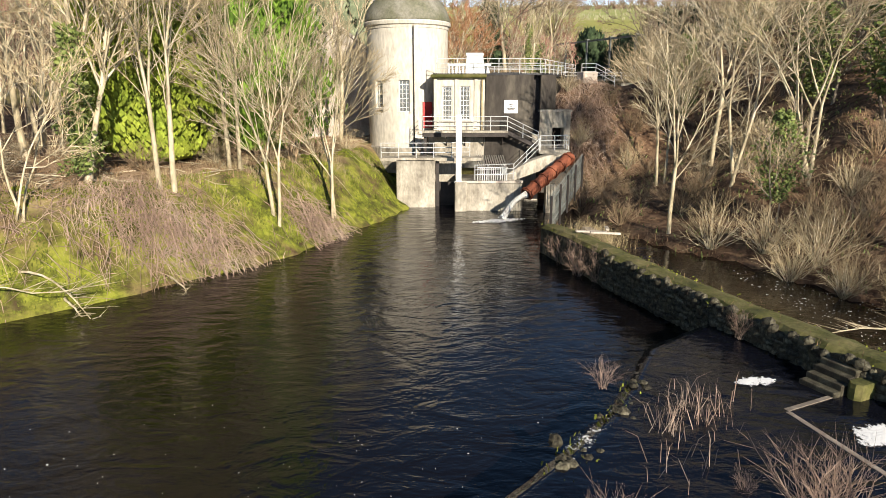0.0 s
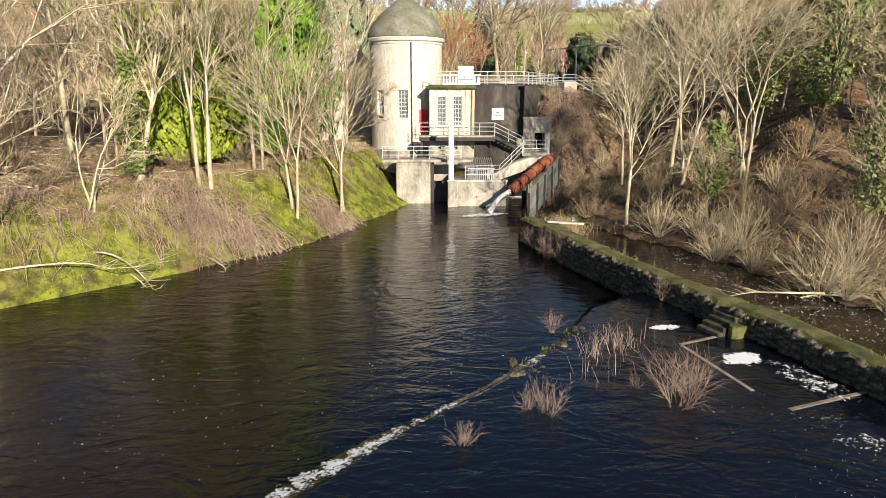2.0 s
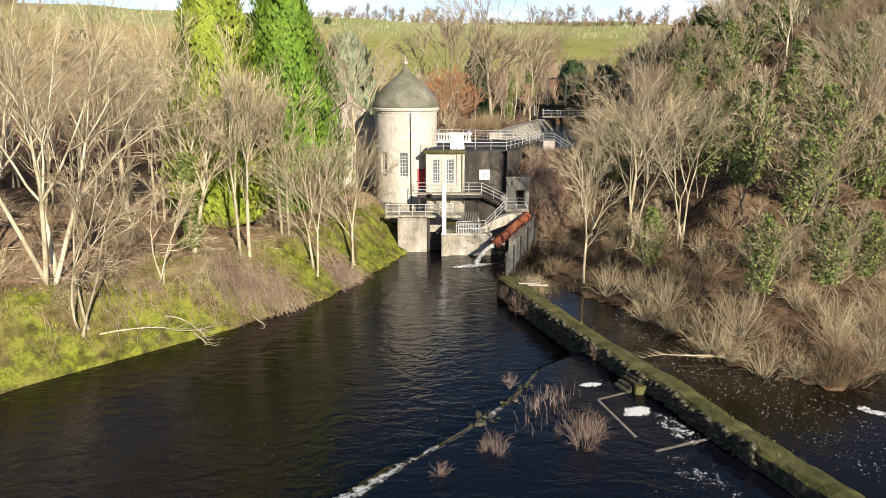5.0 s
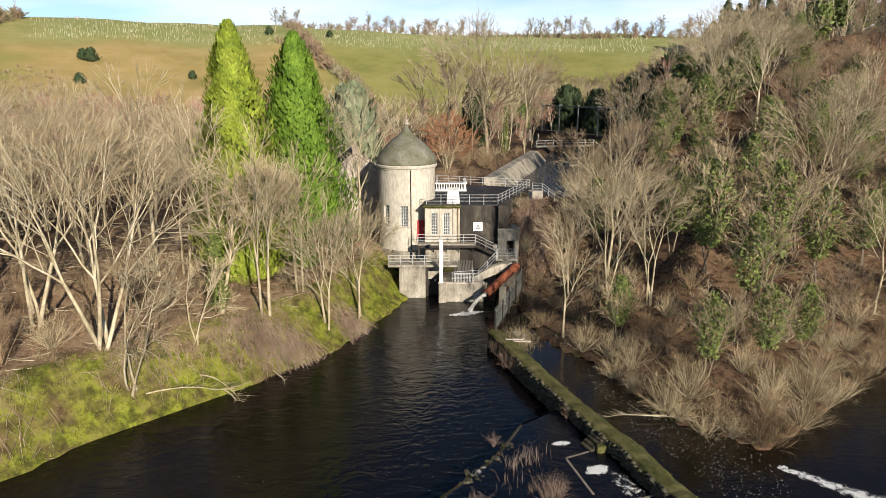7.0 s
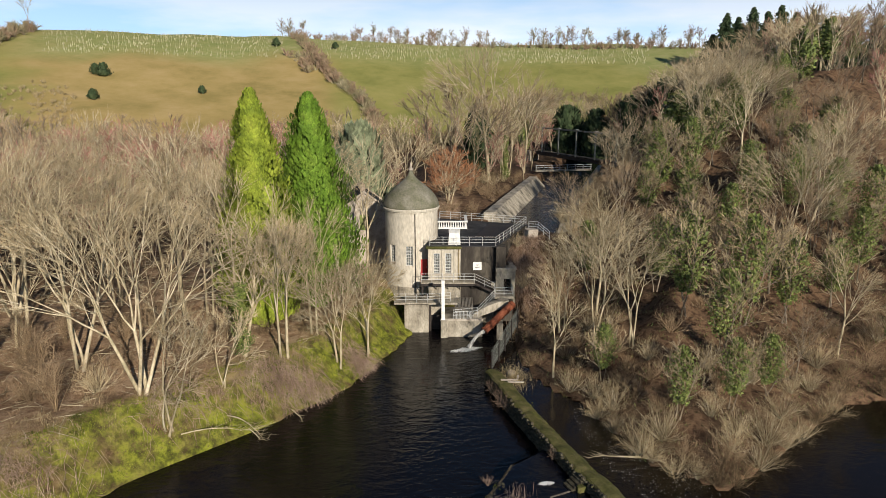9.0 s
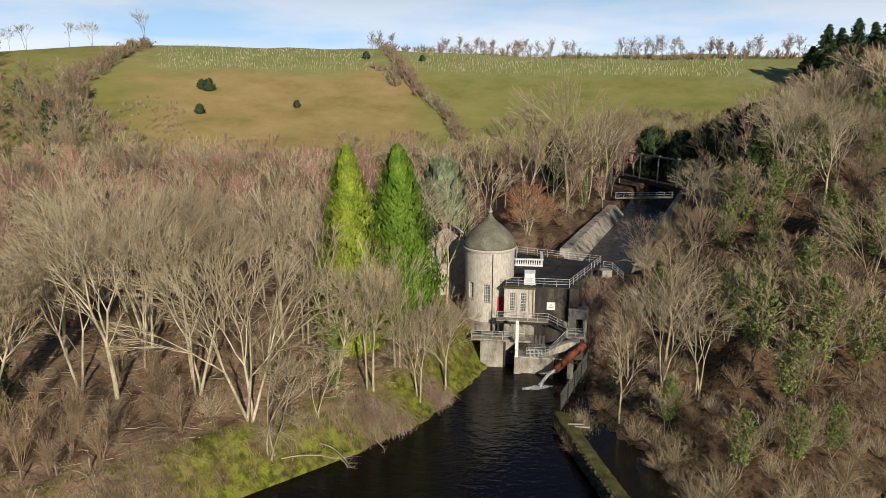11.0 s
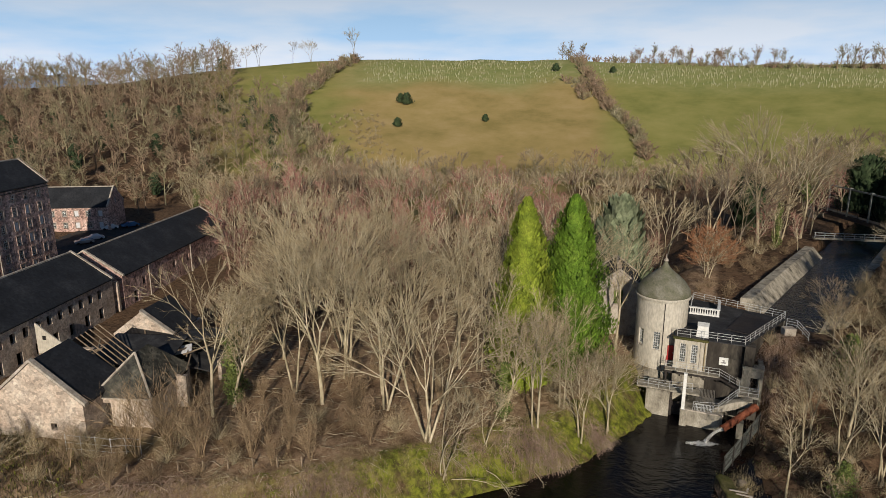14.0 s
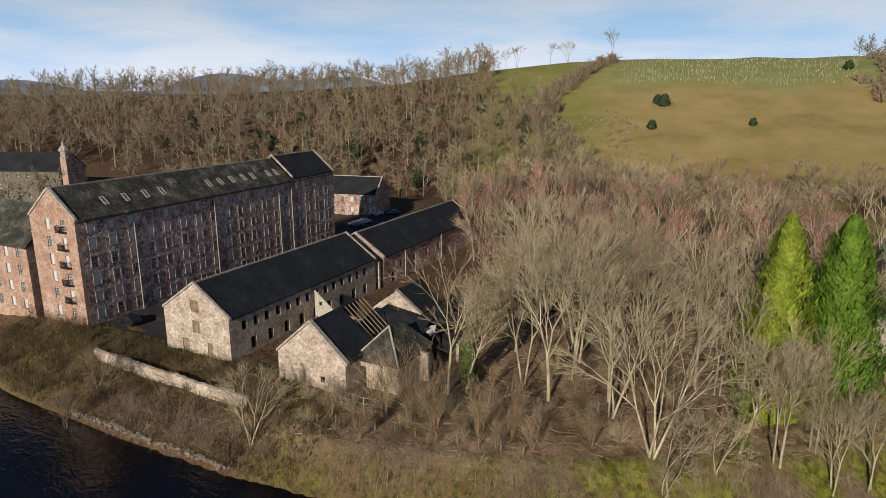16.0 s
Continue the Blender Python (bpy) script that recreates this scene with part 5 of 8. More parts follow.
part("cornice", Shape().lathe([(TR - 0.1, 13.35), (TR + 0.05, 13.4), (TR + 0.08, 13.58), (TR + 0.22, 13.66), (TR + 0.27, 13.88), (TR + 0.2, 13.98), (TR - 0.3, 14.0)], 64, TX, TY), M_RENDER, station, smooth=False)
dome = part("dome", Shape().lathe([(3.52, 13.98), (3.55, 14.08), (3.48, 14.42), (3.28, 14.9), (2.96, 15.4), (2.52, 15.9), (2.0, 16.38), (1.45, 16.82), (0.98, 17.2), (0.64, 17.55), (0.4, 17.88), (0.26, 18.2), (0.18, 18.42)], 64, TX, TY), M_DOME, station, "lead dome stained with green moss", smooth=True)
part("finial", Shape().lathe([(0.18, 18.38), (0.3, 18.48), (0.31, 18.62), (0.16, 18.78), (0.1, 18.9), (0.06, 19.2), (0.01, 19.5)], 12, TX, TY), M_COPING, dome, smooth=True)
for a, z0, h in tower_windows:
    mid = 360.0 / NS * (round((a % 360) / (360.0 / NS)) + 0.5)
    rr = (TR - 0.17) * math.cos(radians(7.5))
    ang = radians(mid)
    w = 2 * TR * math.sin(radians(7.5))
    m = pose(TX + rr * math.cos(ang), TY + rr * math.sin(ang), z0, 0, 0, mid + 90) @ Matrix.Translation((-w / 2, 0, 0))
    window(station, m, w, h, 3, 7)
part("downpipe", Shape().tube([(-2.32, 52.4, 13.5), (-2.32, 52.4, 4.2)], 0.05, 6), M_STEELDK, station)
part("floor", Shape().prism([(TX + 3.1 * math.cos(k * 0.5236), TY + 3.1 * math.sin(k * 0.5236)) for k in range(12)], 5.0, 5.2), M_DARK, station)
# windowed front
front = pierced(Shape(), "x", -0.75, 3.28, 3.2, 9.62, 51.0, 51.35, [(-0.04, 0.72, 6.35, 8.9), (1.34, 2.12, 6.35, 8.9), (-0.6, 2.9, 3.2, 4.9)])
part("front_wall", front, M_RENDER, station, "cream rendered front wall with streaks")
window(station, pose(-0.04, 51.12, 6.35), 0.76, 2.55, 3, 7)
window(station, pose(1.34, 51.12, 6.35), 0.78, 2.55, 3, 7)
for x in (-0.72, 0.92, 2.42):
    part("pilaster", Shape().box(x, 50.9, 5.7, x + 0.24, 51.0, 9.5, 0.02), M_RENDER, station)
part("cornice", Shape().box(-0.95, 50.55, 9.6, 3.35, 51.4, 9.78, 0.03).box(-0.88, 50.7, 9.5, 3.3, 51.0, 9.6), M_MOSSCAP, station, "mossy stained cornice slab")
part("downpipe", Shape().tube([(3.02, 50.85, 9.4), (3.02, 50.85, 5.2)], 0.06, 6), M_STRAW, station)
# dark block
part("dark_wall", pierced(Shape(), "x", 3.3, 7.0, 2.0, 9.75, 50.85, 51.3, []), M_STAINED, station, "black water-stained concrete wall")
part("slot_wall", Shape().box(7.0, 51.6, 2.0, 7.6, 52.0, 9.7), M_STEELDK, station, "dark recessed slot")
part("upper_pier", Shape().box(7.55, 50.9, 6.9, 8.75, 52.6, 9.72, 0.04), M_STAINED, station)
pier = pierced(Shape(), "x", 7.55, 9.95, 2.0, 6.95, 50.7, 51.1, [(8.55, 9.45, 4.25, 5.75)])
part("pier_wall", pier, M_CONC, station, "pale weathered concrete pier wall with a dark opening")
part("pier_cap", Shape().box(7.5, 50.6, 6.95, 10.05, 52.0, 7.12, 0.03).box(9.4, 51.1, 2.0, 9.95, 56.0, 6.9), M_CONC, station)
part("opening_back", Shape().box(8.4, 51.9, 4.0, 9.6, 52.0, 6.0), M_DARK, station)
part("lower_wall", pierced(Shape(), "x", -0.75, 7.6, -0.8, 5.2, 50.95, 51.5, [(1.4, 3.0, -0.8, 2.6)]), M_CONC, station, "white-streaked lower concrete wall")
part("side_wall", Shape().add([(7.6, 51.6, 2), (12.75, 63.7, 2), (12.75, 63.7, 9.7), (7.6, 51.6, 9.7), (7.25, 51.7, 2), (12.4, 63.9, 2), (12.4, 63.9, 9.7), (7.25, 51.7, 9.7)], [(0, 1, 2, 3), (7, 6, 5, 4), (3, 2, 6, 7), (0, 4, 5, 1), (0, 3, 7, 4), (1, 5, 6, 2)]), M_STAINED, station)
part("back_wall", Shape().add([(12.75, 63.7, 2), (0.4, 68.0, 2), (0.4, 68.0, 9.7), (12.75, 63.7, 9.7), (12.6, 63.3, 2), (0.3, 67.6, 2), (0.3, 67.6, 9.7), (12.6, 63.3, 9.7)], [(0, 1, 2, 3), (7, 6, 5, 4), (3, 2, 6, 7), (0, 4, 5, 1), (0, 3, 7, 4), (1, 5, 6, 2)]), M_CONC, station)
part("west_wall", Shape().box(-0.75, 51.35, 2.0, -0.4, 67.6, 9.7), M_RENDER, station)
roof = part("roof", Shape().prism([(-0.8, 51.0), (3.3, 51.0), (3.3, 50.8), (7.6, 50.8), (12.85, 63.65), (0.4, 68.05), (-0.8, 67.8)], 9.72, 9.86), M_BLACK, station, "flat black felt roof")
part("roof_hatch", Shape().add([(5.3, 55.9, 9.86), (8.7, 54.6, 9.86), (11.3, 61.3, 9.86), (7.6, 64.0, 9.86), (5.3, 55.9, 9.98), (8.7, 54.6, 9.98), (11.3, 61.3, 9.98), (7.6, 64.0, 9.98)], [(4, 5, 6, 7), (0, 1, 5, 4), (1, 2, 6, 5), (2, 3, 7, 6), (3, 0, 4, 7)]), M_STEELDK, roof)
part("roof_panel", Shape().box(3.9, 52.2, 9.86, 6.2, 54.6, 9.96), M_SLATE, roof)
# balustraded parapet
bal = thing("balustrade", "white balustraded parapet standing on the flat roof", "balustrade", pose(0.35, 60.6, 9.86))
part("base", Shape().box(0, 0, 0, 4.0, 0.3, 0.22, 0.02).box(3.7, 0.3, 0, 4.0, 4.6, 0.22), M_WHITE, bal)
part("coping", Shape().box(-0.06, -0.06, 0.92, 4.06, 0.36, 1.08, 0.02).box(3.66, 0.36, 0.92, 4.06, 4.66, 1.08), M_WHITE, bal)
bm_ = Shape().lathe([(0.09, 0.2), (0.12, 0.35), (0.06, 0.6), (0.07, 0.8), (0.1, 0.93)], 8).mesh("baluster", M_WHITE, smooth=True)
for k in range(12):
    part("baluster", bm_, M_WHITE, bal, at=Matrix.Translation((0.2 + k * 0.32, 0.15, 0)))
for k in range(12):
    part("baluster", bm_, M_WHITE, bal, at=Matrix.Translation((3.85, 0.55 + k * 0.33, 0)))
part("deck", Shape().box(0.1, 0.3, 0.0, 3.7, 4.5, 0.12), M_BLACK, bal)
# white plant box on the roof edge
box = thing("plant_box", "white painted sheet-metal box on the roof edge", "box", pose(1.75, 51.55, 9.86))
part("body", Shape().add([(0, 0, 0), (1.5, 0, 0), (1.5, 1.4, 0), (0, 1.4, 0), (0.12, 0.35, 1.35), (1.38, 0.35, 1.35), (1.38, 1.3, 1.55), (0.12, 1.3, 1.55)], [(3, 2, 1, 0), (0, 1, 5, 4), (1, 2, 6, 5), (2, 3, 7, 6), (3, 0, 4, 7), (4, 5, 6, 7)]), M_WHITE, box)
part("lid", Shape().add([(0.05, 0.28, 1.36), (1.45, 0.28, 1.36), (1.45, 1.36, 1.57), (0.05, 1.36, 1.57), (0.05, 0.28, 1.42), (1.45, 0.28, 1.42), (1.45, 1.36, 1.63), (0.05, 1.36, 1.63)], [(0, 1, 5, 4), (1, 2, 6, 5), (2, 3, 7, 6), (3, 0, 4, 7), (4, 5, 6, 7), (3, 2, 1, 0)]), M_WHITE, box)
# door, sign
door = thing("red_door", "red painted steel door on the tower walkway", "door", pose(-1.62, 52.62, 5.65, 0, 0, 18))
part("leaf", Shape().box(0, 0, 0, 0.8, 0.06, 2.05, 0.01), M_RED, door)
part("handle", Shape().box(0.66, -0.06, 0.95, 0.74, 0, 1.08), M_RAIL, door)
sign = thing("warning_sign", "white rectangular warning sign fixed on the dark wall", "sign", pose(4.75, 50.82, 6.85))
part("board", Shape().box(0, -0.03, 0, 1.06, 0.03, 1.0, 0.01), M_WHITE, sign)
for z, w in ((0.62, 0.3), (0.5, 0.22), (0.34, 0.62), (0.24, 0.5)):
    part("bar", Shape().box(0.53 - w / 2, -0.038, z, 0.53 + w / 2, -0.03, z + 0.06), M_STEELDK, sign)

# walkways in front
walkway = thing("upper_walkway", "steel walkway with concrete deck along the station front", "walkway", pose(-1.6, 49.75, 5.3))
part("deck", Shape().box(0, 0, 0.12, 6.6, 1.1, 0.26, 0.02), M_CONC, walkway)
part("beam", Shape().box(0, 0.04, -0.2, 6.6, 0.16, 0.12), M_STEELDK, walkway)
part("beam", Shape().box(0, 0.9, -0.2, 6.6, 1.02, 0.12), M_STEELDK, walkway)
for k in range(5):
    part("bracket", Shape().tube([(0.4 + k * 1.45, 0.15, -0.1), (0.4 + k * 1.45, 1.2, -0.95)], 0.06, 5), M_STEELDK, walkway)
part("leg", Shape().box(0.1, 0.25, -2.2, 0.32, 0.5, -0.2), M_STEELDK, walkway)
stair = thing("steel_stair", "dark steel stair descending from the walkway", "stair", pose(5.0, 49.75, 4.2))
for y in (0.0, 0.95):
    part("stringer", Shape().add([(0, y, 1.05), (0, y, 1.36), (2.35, y, 0.26), (2.35, y, -0.05), (0, y + 0.08, 1.05), (0, y + 0.08, 1.36), (2.35, y + 0.08, 0.26), (2.35, y + 0.08, -0.05)], [(0, 3, 2, 1), (4, 5, 6, 7), (0, 1, 5, 4), (1, 2, 6, 5), (2, 3, 7, 6), (3, 0, 4, 7)]), M_STEELDK, stair)
tread = Shape().box(0, 0.08, 0, 0.26, 0.95, 0.04).mesh("tread", M_STEELDK)
for k in range(7):
    part("tread", tread, M_STEELDK, stair, at=Matrix.Translation((0.05 + k * 0.33, 0, 1.2 - k * 0.165)))
landing = thing("landing", "concrete landing at the foot of the stair", "landing", pose(7.3, 48.6, 3.9))
part("deck", Shape().box(0, 0, 0, 2.3, 2.2, 0.28, 0.03), M_CONC, landing)
part("support", Shape().box(0.1, 0.4, -3.0, 2.2, 2.2, 0.0), M_STAINED, landing)
railing("walkway_railing", "galvanised tubular handrail along the station walkway", [(-1.55, 49.82, 5.56), (4.95, 49.82, 5.56), (7.35, 49.82, 4.4)], step=1.4)
railing("landing_railing", "galvanised tubular handrail round the landing", [(7.35, 48.7, 4.18), (9.5, 48.7, 4.18), (9.5, 50.4, 4.18)], step=1.1)
railing("lower_railing", "galvanised tubular handrail along the lower deck", [(-4.6, 47.65, 3.72), (-0.7, 47.65, 3.72), (2.0, 48.2, 3.72)], step=1.5)
railing("steps_railing", "galvanised tubular handrail down to the outfall slab", [(7.2, 48.2, 4.0), (5.2, 47.0, 2.25), (2.3, 46.2, 2.25)], step=1.2)
railing("red_railing", "short red painted handrail by the tower door", [(-1.6, 49.95, 5.56), (-1.6, 51.6, 5.56)], step=0.8, material=M_RED)
railing("roof_railing", "galvanised tubular handrail round the roof edge", [(-0.5, 50.95, 9.86), (7.5, 50.95, 9.86), (12.7, 63.6, 9.86), (0.6, 67.9, 9.86)], step=1.6)
railing("roof_steps_railing", "galvanised handrail beside the roof steps", [(12.7, 60.6, 9.86), (13.9, 60.2, 9.86), (15.2, 58.4, 8.9)], step=1.0)
railing("tower_railing", "galvanised handrail beside the domed tower", [(0.5, 60.6, 9.86), (0.5, 67.5, 9.86)], step=1.4)
solo("concrete_block", Shape().box(0, 0, 0, 1.5, 1.2, 1.0, 0.08), M_COPING, "pale concrete block beside the roof railing", "block", pose(12.4, 58.2, 9.2, 0, 0, 22))
# lower structures
solo("gate_pier", Shape().box(0, 0, 0, 2.9, 3.4, 4.3, 0.05), M_CONC, "weathered concrete pier beside the sluice gate", "pier", pose(-3.5, 47.55, -0.7))
solo("lower_deck", Shape().box(0, 0, 0, 7.6, 1.6, 0.22, 0.02), M_CONC, "concrete lower deck over the sluice", "deck", pose(-4.7, 47.55, 3.5))
gate = thing("sluice_gate", "dark steel sluice gate in a concrete slot", "gate", pose(-0.6, 48.6, -0.6))
part("leaf", Shape().box(0, 0, 0, 1.5, 0.15, 2.4), M_STEELDK, gate)
part("guide", Shape().box(0.05, -0.5, 0, 0.3, -0.2, 4.1), M_STEELDK, gate)
out = thing("outfall_slab", "weathered concrete outfall wall and platform", "platform", pose(0.85, 46.2, -0.7))
part("face_wall", Shape().box(0.75, 0, 0, 4.9, 0.5, 2.75, 0.04), M_CONC, out)
part("corner_pier", Shape().box(0, -0.35, 0, 0.85, 0.6, 2.85, 0.05), M_CONC, out)
part("slab", Shape().box(0.1, 0.5, 2.5, 4.9, 4.6, 2.8, 0.02), M_CONC, out)
part("kerb", Shape().box(0.0, -0.12, 2.75, 4.95, 0.12, 2.9), M_COPING, out)
part("side_wall", Shape().box(4.45, 0.5, 0, 4.9, 4.6, 2.5), M_STAINED, out)
post = thing("white_post", "tall square white painted steel post on the outfall", "post", pose(1.12, 46.25, 2.1))
part("shaft", Shape().box(-0.2, -0.2, 0, 0.2, 0.2, 4.75, 0.03), M_WHITE, post)
part("foot_plate", Shape().box(-0.3, -0.3, 0, 0.3, 0.3, 0.06), M_RAIL, post)
part("cap", Shape().box(-0.22, -0.22, 4.75, 0.22, 0.22, 4.8), M_WHITE, post)
cage = thing("timber_cage", "weathered slatted timber trash cage on the outfall slab", "cage", pose(2.5, 46.3, 2.12))
slat = Shape().box(0, 0, 0, 0.09, 3.4, 0.05).mesh("slat", M_GRATE)
for k in range(13):
    part("slat", slat, M_GRATE, cage, at=pose(0.02 + k * 0.17, 0.0, 1.02, 9, 0, 0))
bar = Shape().box(0, 0, 0, 0.05, 0.05, 1.02).mesh("bar", M_RAIL)
for k in range(14):
    part("bar", bar, M_RAIL, cage, at=Matrix.Translation((k * 0.162, 0, 0)))
for k in range(10):
    part("bar", bar, M_RAIL, cage, at=Matrix.Translation((2.12, 0.2 + k * 0.34, 0)))
for z in (0.02, 0.5, 0.98):
    part("rail", Shape().box(0, -0.02, z, 2.2, 0.04, z + 0.06), M_RAIL, cage)
chute = Shape()
for k in range(11):
    t = k / 10
    chute.v += [(8.9 - 4.4 * t, 47.6 - 0.7 * t, 3.95 - 1.5 * t ** 1.3 + 0.25 * math.sin(3.14 * t)), (8.9 - 4.4 * t, 48.5 - 0.7 * t, 4.0 - 1.5 * t ** 1.3 + 0.25 * math.sin(3.14 * t)), (8.9 - 4.4 * t, 48.5 - 0.7 * t, 3.4 - 1.5 * t), (8.9 - 4.4 * t, 47.6 - 0.7 * t, 3.35 - 1.5 * t)]
for k in range(10):
    chute.f += [tuple(k * 4 + i for i in q) for q in ((0, 1, 5, 4), (1, 2, 6, 5), (2, 3, 7, 6), (3, 0, 4, 7))]
chute.f += [(3, 2, 1, 0), (40, 41, 42, 43)]
chute.mi = [0] * len(chute.f)
solo("concrete_chute", chute, M_CONC, "smooth sloping concrete bypass chute cover", "chute")
P0, P1 = Vector((9.3, 46.9, 3.85)), Vector((5.75, 43.9, 1.55))
pipe = thing("outfall_pipe", "rusted red riveted steel outfall pipe", "pipe", pose(*P1))
ax = (P0 - P1)
part("barrel", Shape().tube([(0, 0, 0), tuple(ax)], 0.42, 18), M_RUST, pipe, smooth=True)
part("lining", Shape().tube([tuple(ax), (0, 0, 0)], 0.38, 18), M_STEELDK, pipe, smooth=True)
for t in (0.02, 0.2, 0.38, 0.56, 0.74, 0.92):
    c = ax * t
    part("flange", Shape().tube([tuple(c), tuple(c + ax.normalized() * 0.1)], 0.5, 18, True), M_RUST, pipe)
part("saddle", Shape().box(1.6, 1.3, -2.2, 2.3, 2.2, 0.55), M_CONC, pipe)
jet, jrng = Shape(), random.Random(3)
jp = [P1 + Vector((-1.75 * s, -1.25 * s, -0.15 * s - 1.32 * s * s)) for s in [0, 0.2, 0.4, 0.6, 0.8, 1.0]]
jet.tube(jp, [0.26, 0.2, 0.17, 0.16, 0.18, 0.26], 12)
jet.v = [(x + jrng.uniform(-0.05, 0.05), y + jrng.uniform(-0.05, 0.05), z + jrng.uniform(-0.04, 0.04)) for x, y, z in jet.v]
solo("water_jet", jet, M_FOAM, "white water pouring from the outfall pipe", "water", kind="stuff", smooth=True)
# palisade fence
fence = thing("palisade_fence", "grey steel palisade fence on the outfall bank", "fence", pose(6.0, 35.2, 0.0))
pale = Shape().add([(0, 0, 0), (0.07, 0, 0), (0.07, 0.02, 0), (0, 0.02, 0), (0, 0, 2.1), (0.07, 0, 2.1), (0.07, 0.02, 2.1), (0, 0.02, 2.1), (0.035, 0.01, 2.28)], [(0, 1, 5, 4), (1, 2, 6, 5), (2, 3, 7, 6), (3, 0, 4, 7), (4, 5, 8), (5, 6, 8), (6, 7, 8), (7, 4, 8)]).mesh("pale", M_PALE)
fp = Shape().box(-0.05, -0.05, -0.3, 0.05, 0.05, 2.1).mesh("post", M_STEELDK)
fpath = [Vector((0, 0, 0.75)), Vector((1.7, 4.2, 1.4)), Vector((3.7, 9.2, 2.2))]
for a, b in zip(fpath, fpath[1:]):
    n = int((b - a).length / 0.24)
    turn = math.degrees(math.atan2(b.y - a.y, b.x - a.x))
    for k in range(n):
        part("pale", pale, M_PALE, fence, at=pose(*a.lerp(b, k / n), 0, 0, turn))
        if k % 10 == 0:
            part("post", fp, M_STEELDK, fence, at=pose(*(a.lerp(b, k / n) + Vector((0.05, -0.08, 0))), 0, 0, turn))
    for h in (0.45, 1.75):
        part("rail", Shape().tube([tuple(a + Vector((0, 0, h))), tuple(b + Vector((0, 0, h)))], 0.03, 4), M_PALE, fence)

# gatehouse behind the tower
def gable_house(ob, W, L, eave, ridge, wall, roofm, holes_front=(), holes_side=(), over=0.25, cope=True, holes_west=(), roof_label=""):
    """Walls with openings, gables and a two-slope roof; x from -W to 0, y from 0 to L, ridge along y."""
    th = 0.45
    part("front_wall", gable_wall(W, eave, ridge, th, holes_front), wall, ob)
    part("back_wall", gable_wall(W, eave, ridge, th, []), wall, ob, at=Matrix.Translation((0, L - th, 0)))
    part("side_wall", pierced(Shape(), "y", th, L - th, -1.0, eave, -th, 0.0, list(holes_side)), wall, ob)
    part("side_wall", pierced(Shape(), "y", th, L - th, -1.0, eave, -W, -W + th, list(holes_west)), wall, ob)
    part("floor", Shape().box(-W + th, th, -0.2, -th, L - th, 0.0), M_DARK, ob)
    t = 0.22
    for sx in (0, 1):
        x0, x1 = (over, -W / 2) if sx == 0 else (-W - over, -W / 2)
        sl = (ridge - eave) / (W / 2)
        z0 = eave - over * sl
        s = Shape().add([(x0, 0.32, z0), (x1, 0.32, ridge), (x1, L - 0.32, ridge), (x0, L - 0.32, z0), (x0, 0.32, z0 + t), (x1, 0.32, ridge + t), (x1, L - 0.32, ridge + t), (x0, L - 0.32, z0 + t)], [(3, 2, 1, 0), (4, 5, 6, 7), (0, 1, 5, 4), (1, 2, 6, 5), (2, 3, 7, 6), (3, 0, 4, 7)])
        part("roof_slope", s, roofm, ob, roof_label)
        if cope:
            for y0 in (-0.05, L - 0.35):
                s = Shape().add([(x0, y0, z0 + 0.1), (x1, y0, ridge + 0.1), (x1, y0 + 0.4, ridge + 0.1), (x0, y0 + 0.4, z0 + 0.1), (x0, y0, z0 + 0.42), (x1, y0, ridge + 0.42), (x1, y0 + 0.4, ridge + 0.42), (x0, y0 + 0.4, z0 + 0.42)], [(3, 2, 1, 0), (4, 5, 6, 7), (0, 1, 5, 4), (1, 2, 6, 5), (2, 3, 7, 6), (3, 0, 4, 7)])
                part("coping", s, M_COPING, ob)
    part("ridge_cap", Shape().box(-W / 2 - 0.16, 0.3, ridge + 0.08, -W / 2 + 0.16, L - 0.3, ridge + 0.3), M_COPING, ob)
    return ob


def gable_wall(W, eave, ridge, th, holes):
    s = pierced(Shape(), "x", -W, 0, -1.0, eave, 0.0, th, [h for h in holes if h[3] <= eave])
    hi = [h for h in holes if h[3] > eave]
    if not hi:
        s.add([(-W, 0, eave), (0, 0, eave), (-W / 2, 0, ridge), (-W, th, eave), (0, th, eave), (-W / 2, th, ridge)], [(0, 1, 2), (5, 4, 3), (0, 3, 4, 1), (1, 4, 5, 2), (2, 5, 3, 0)])
        return s
    for h in hi[:1]:
        a, b, z0, z1 = h
        k = (ridge - eave) / (W / 2)
        za, zb = eave + (a + W) * k if a < -W / 2 else eave - a * k, eave - b * k if b > -W / 2 else eave + (b + W) * k
        polys = [[(-W, eave), (a, eave), (a, za)], [(b, eave), (0, eave), (b, zb)], [(a, z1), (b, z1), (b, zb), (-W / 2, ridge), (a, za)]]
        if z0 > eave:
            polys.append([(a, eave), (b, eave), (b, z0), (a, z0)])
        for p in polys:
            n = len(p)
            s.add([(x, 0, z) for x, z in p] + [(x, th, z) for x, z in p], [tuple(range(n)), tuple(range(2 * n - 1, n - 1, -1))] + [(i, i + n, (i + 1) % n + n, (i + 1) % n) for i in range(n)])
    return s


gate_house = thing("gatehouse", "small stone gatehouse with dark slate roof behind the tower", "house", pose(-6.7, 63.6, 5.0, 0, 0, 12))
gable_house(gate_house, 6.4, 9.0, 6.9, 9.3, M_COPING, M_SLATE, [(-3.9, -2.6, 4.2, 6.4)], roof_label="dark slate roof slope")
part("door", Shape().box(-3.9, 0.2, 4.2, -2.6, 0.28, 6.4), M_LEAF, gate_house, "green shuttered opening")
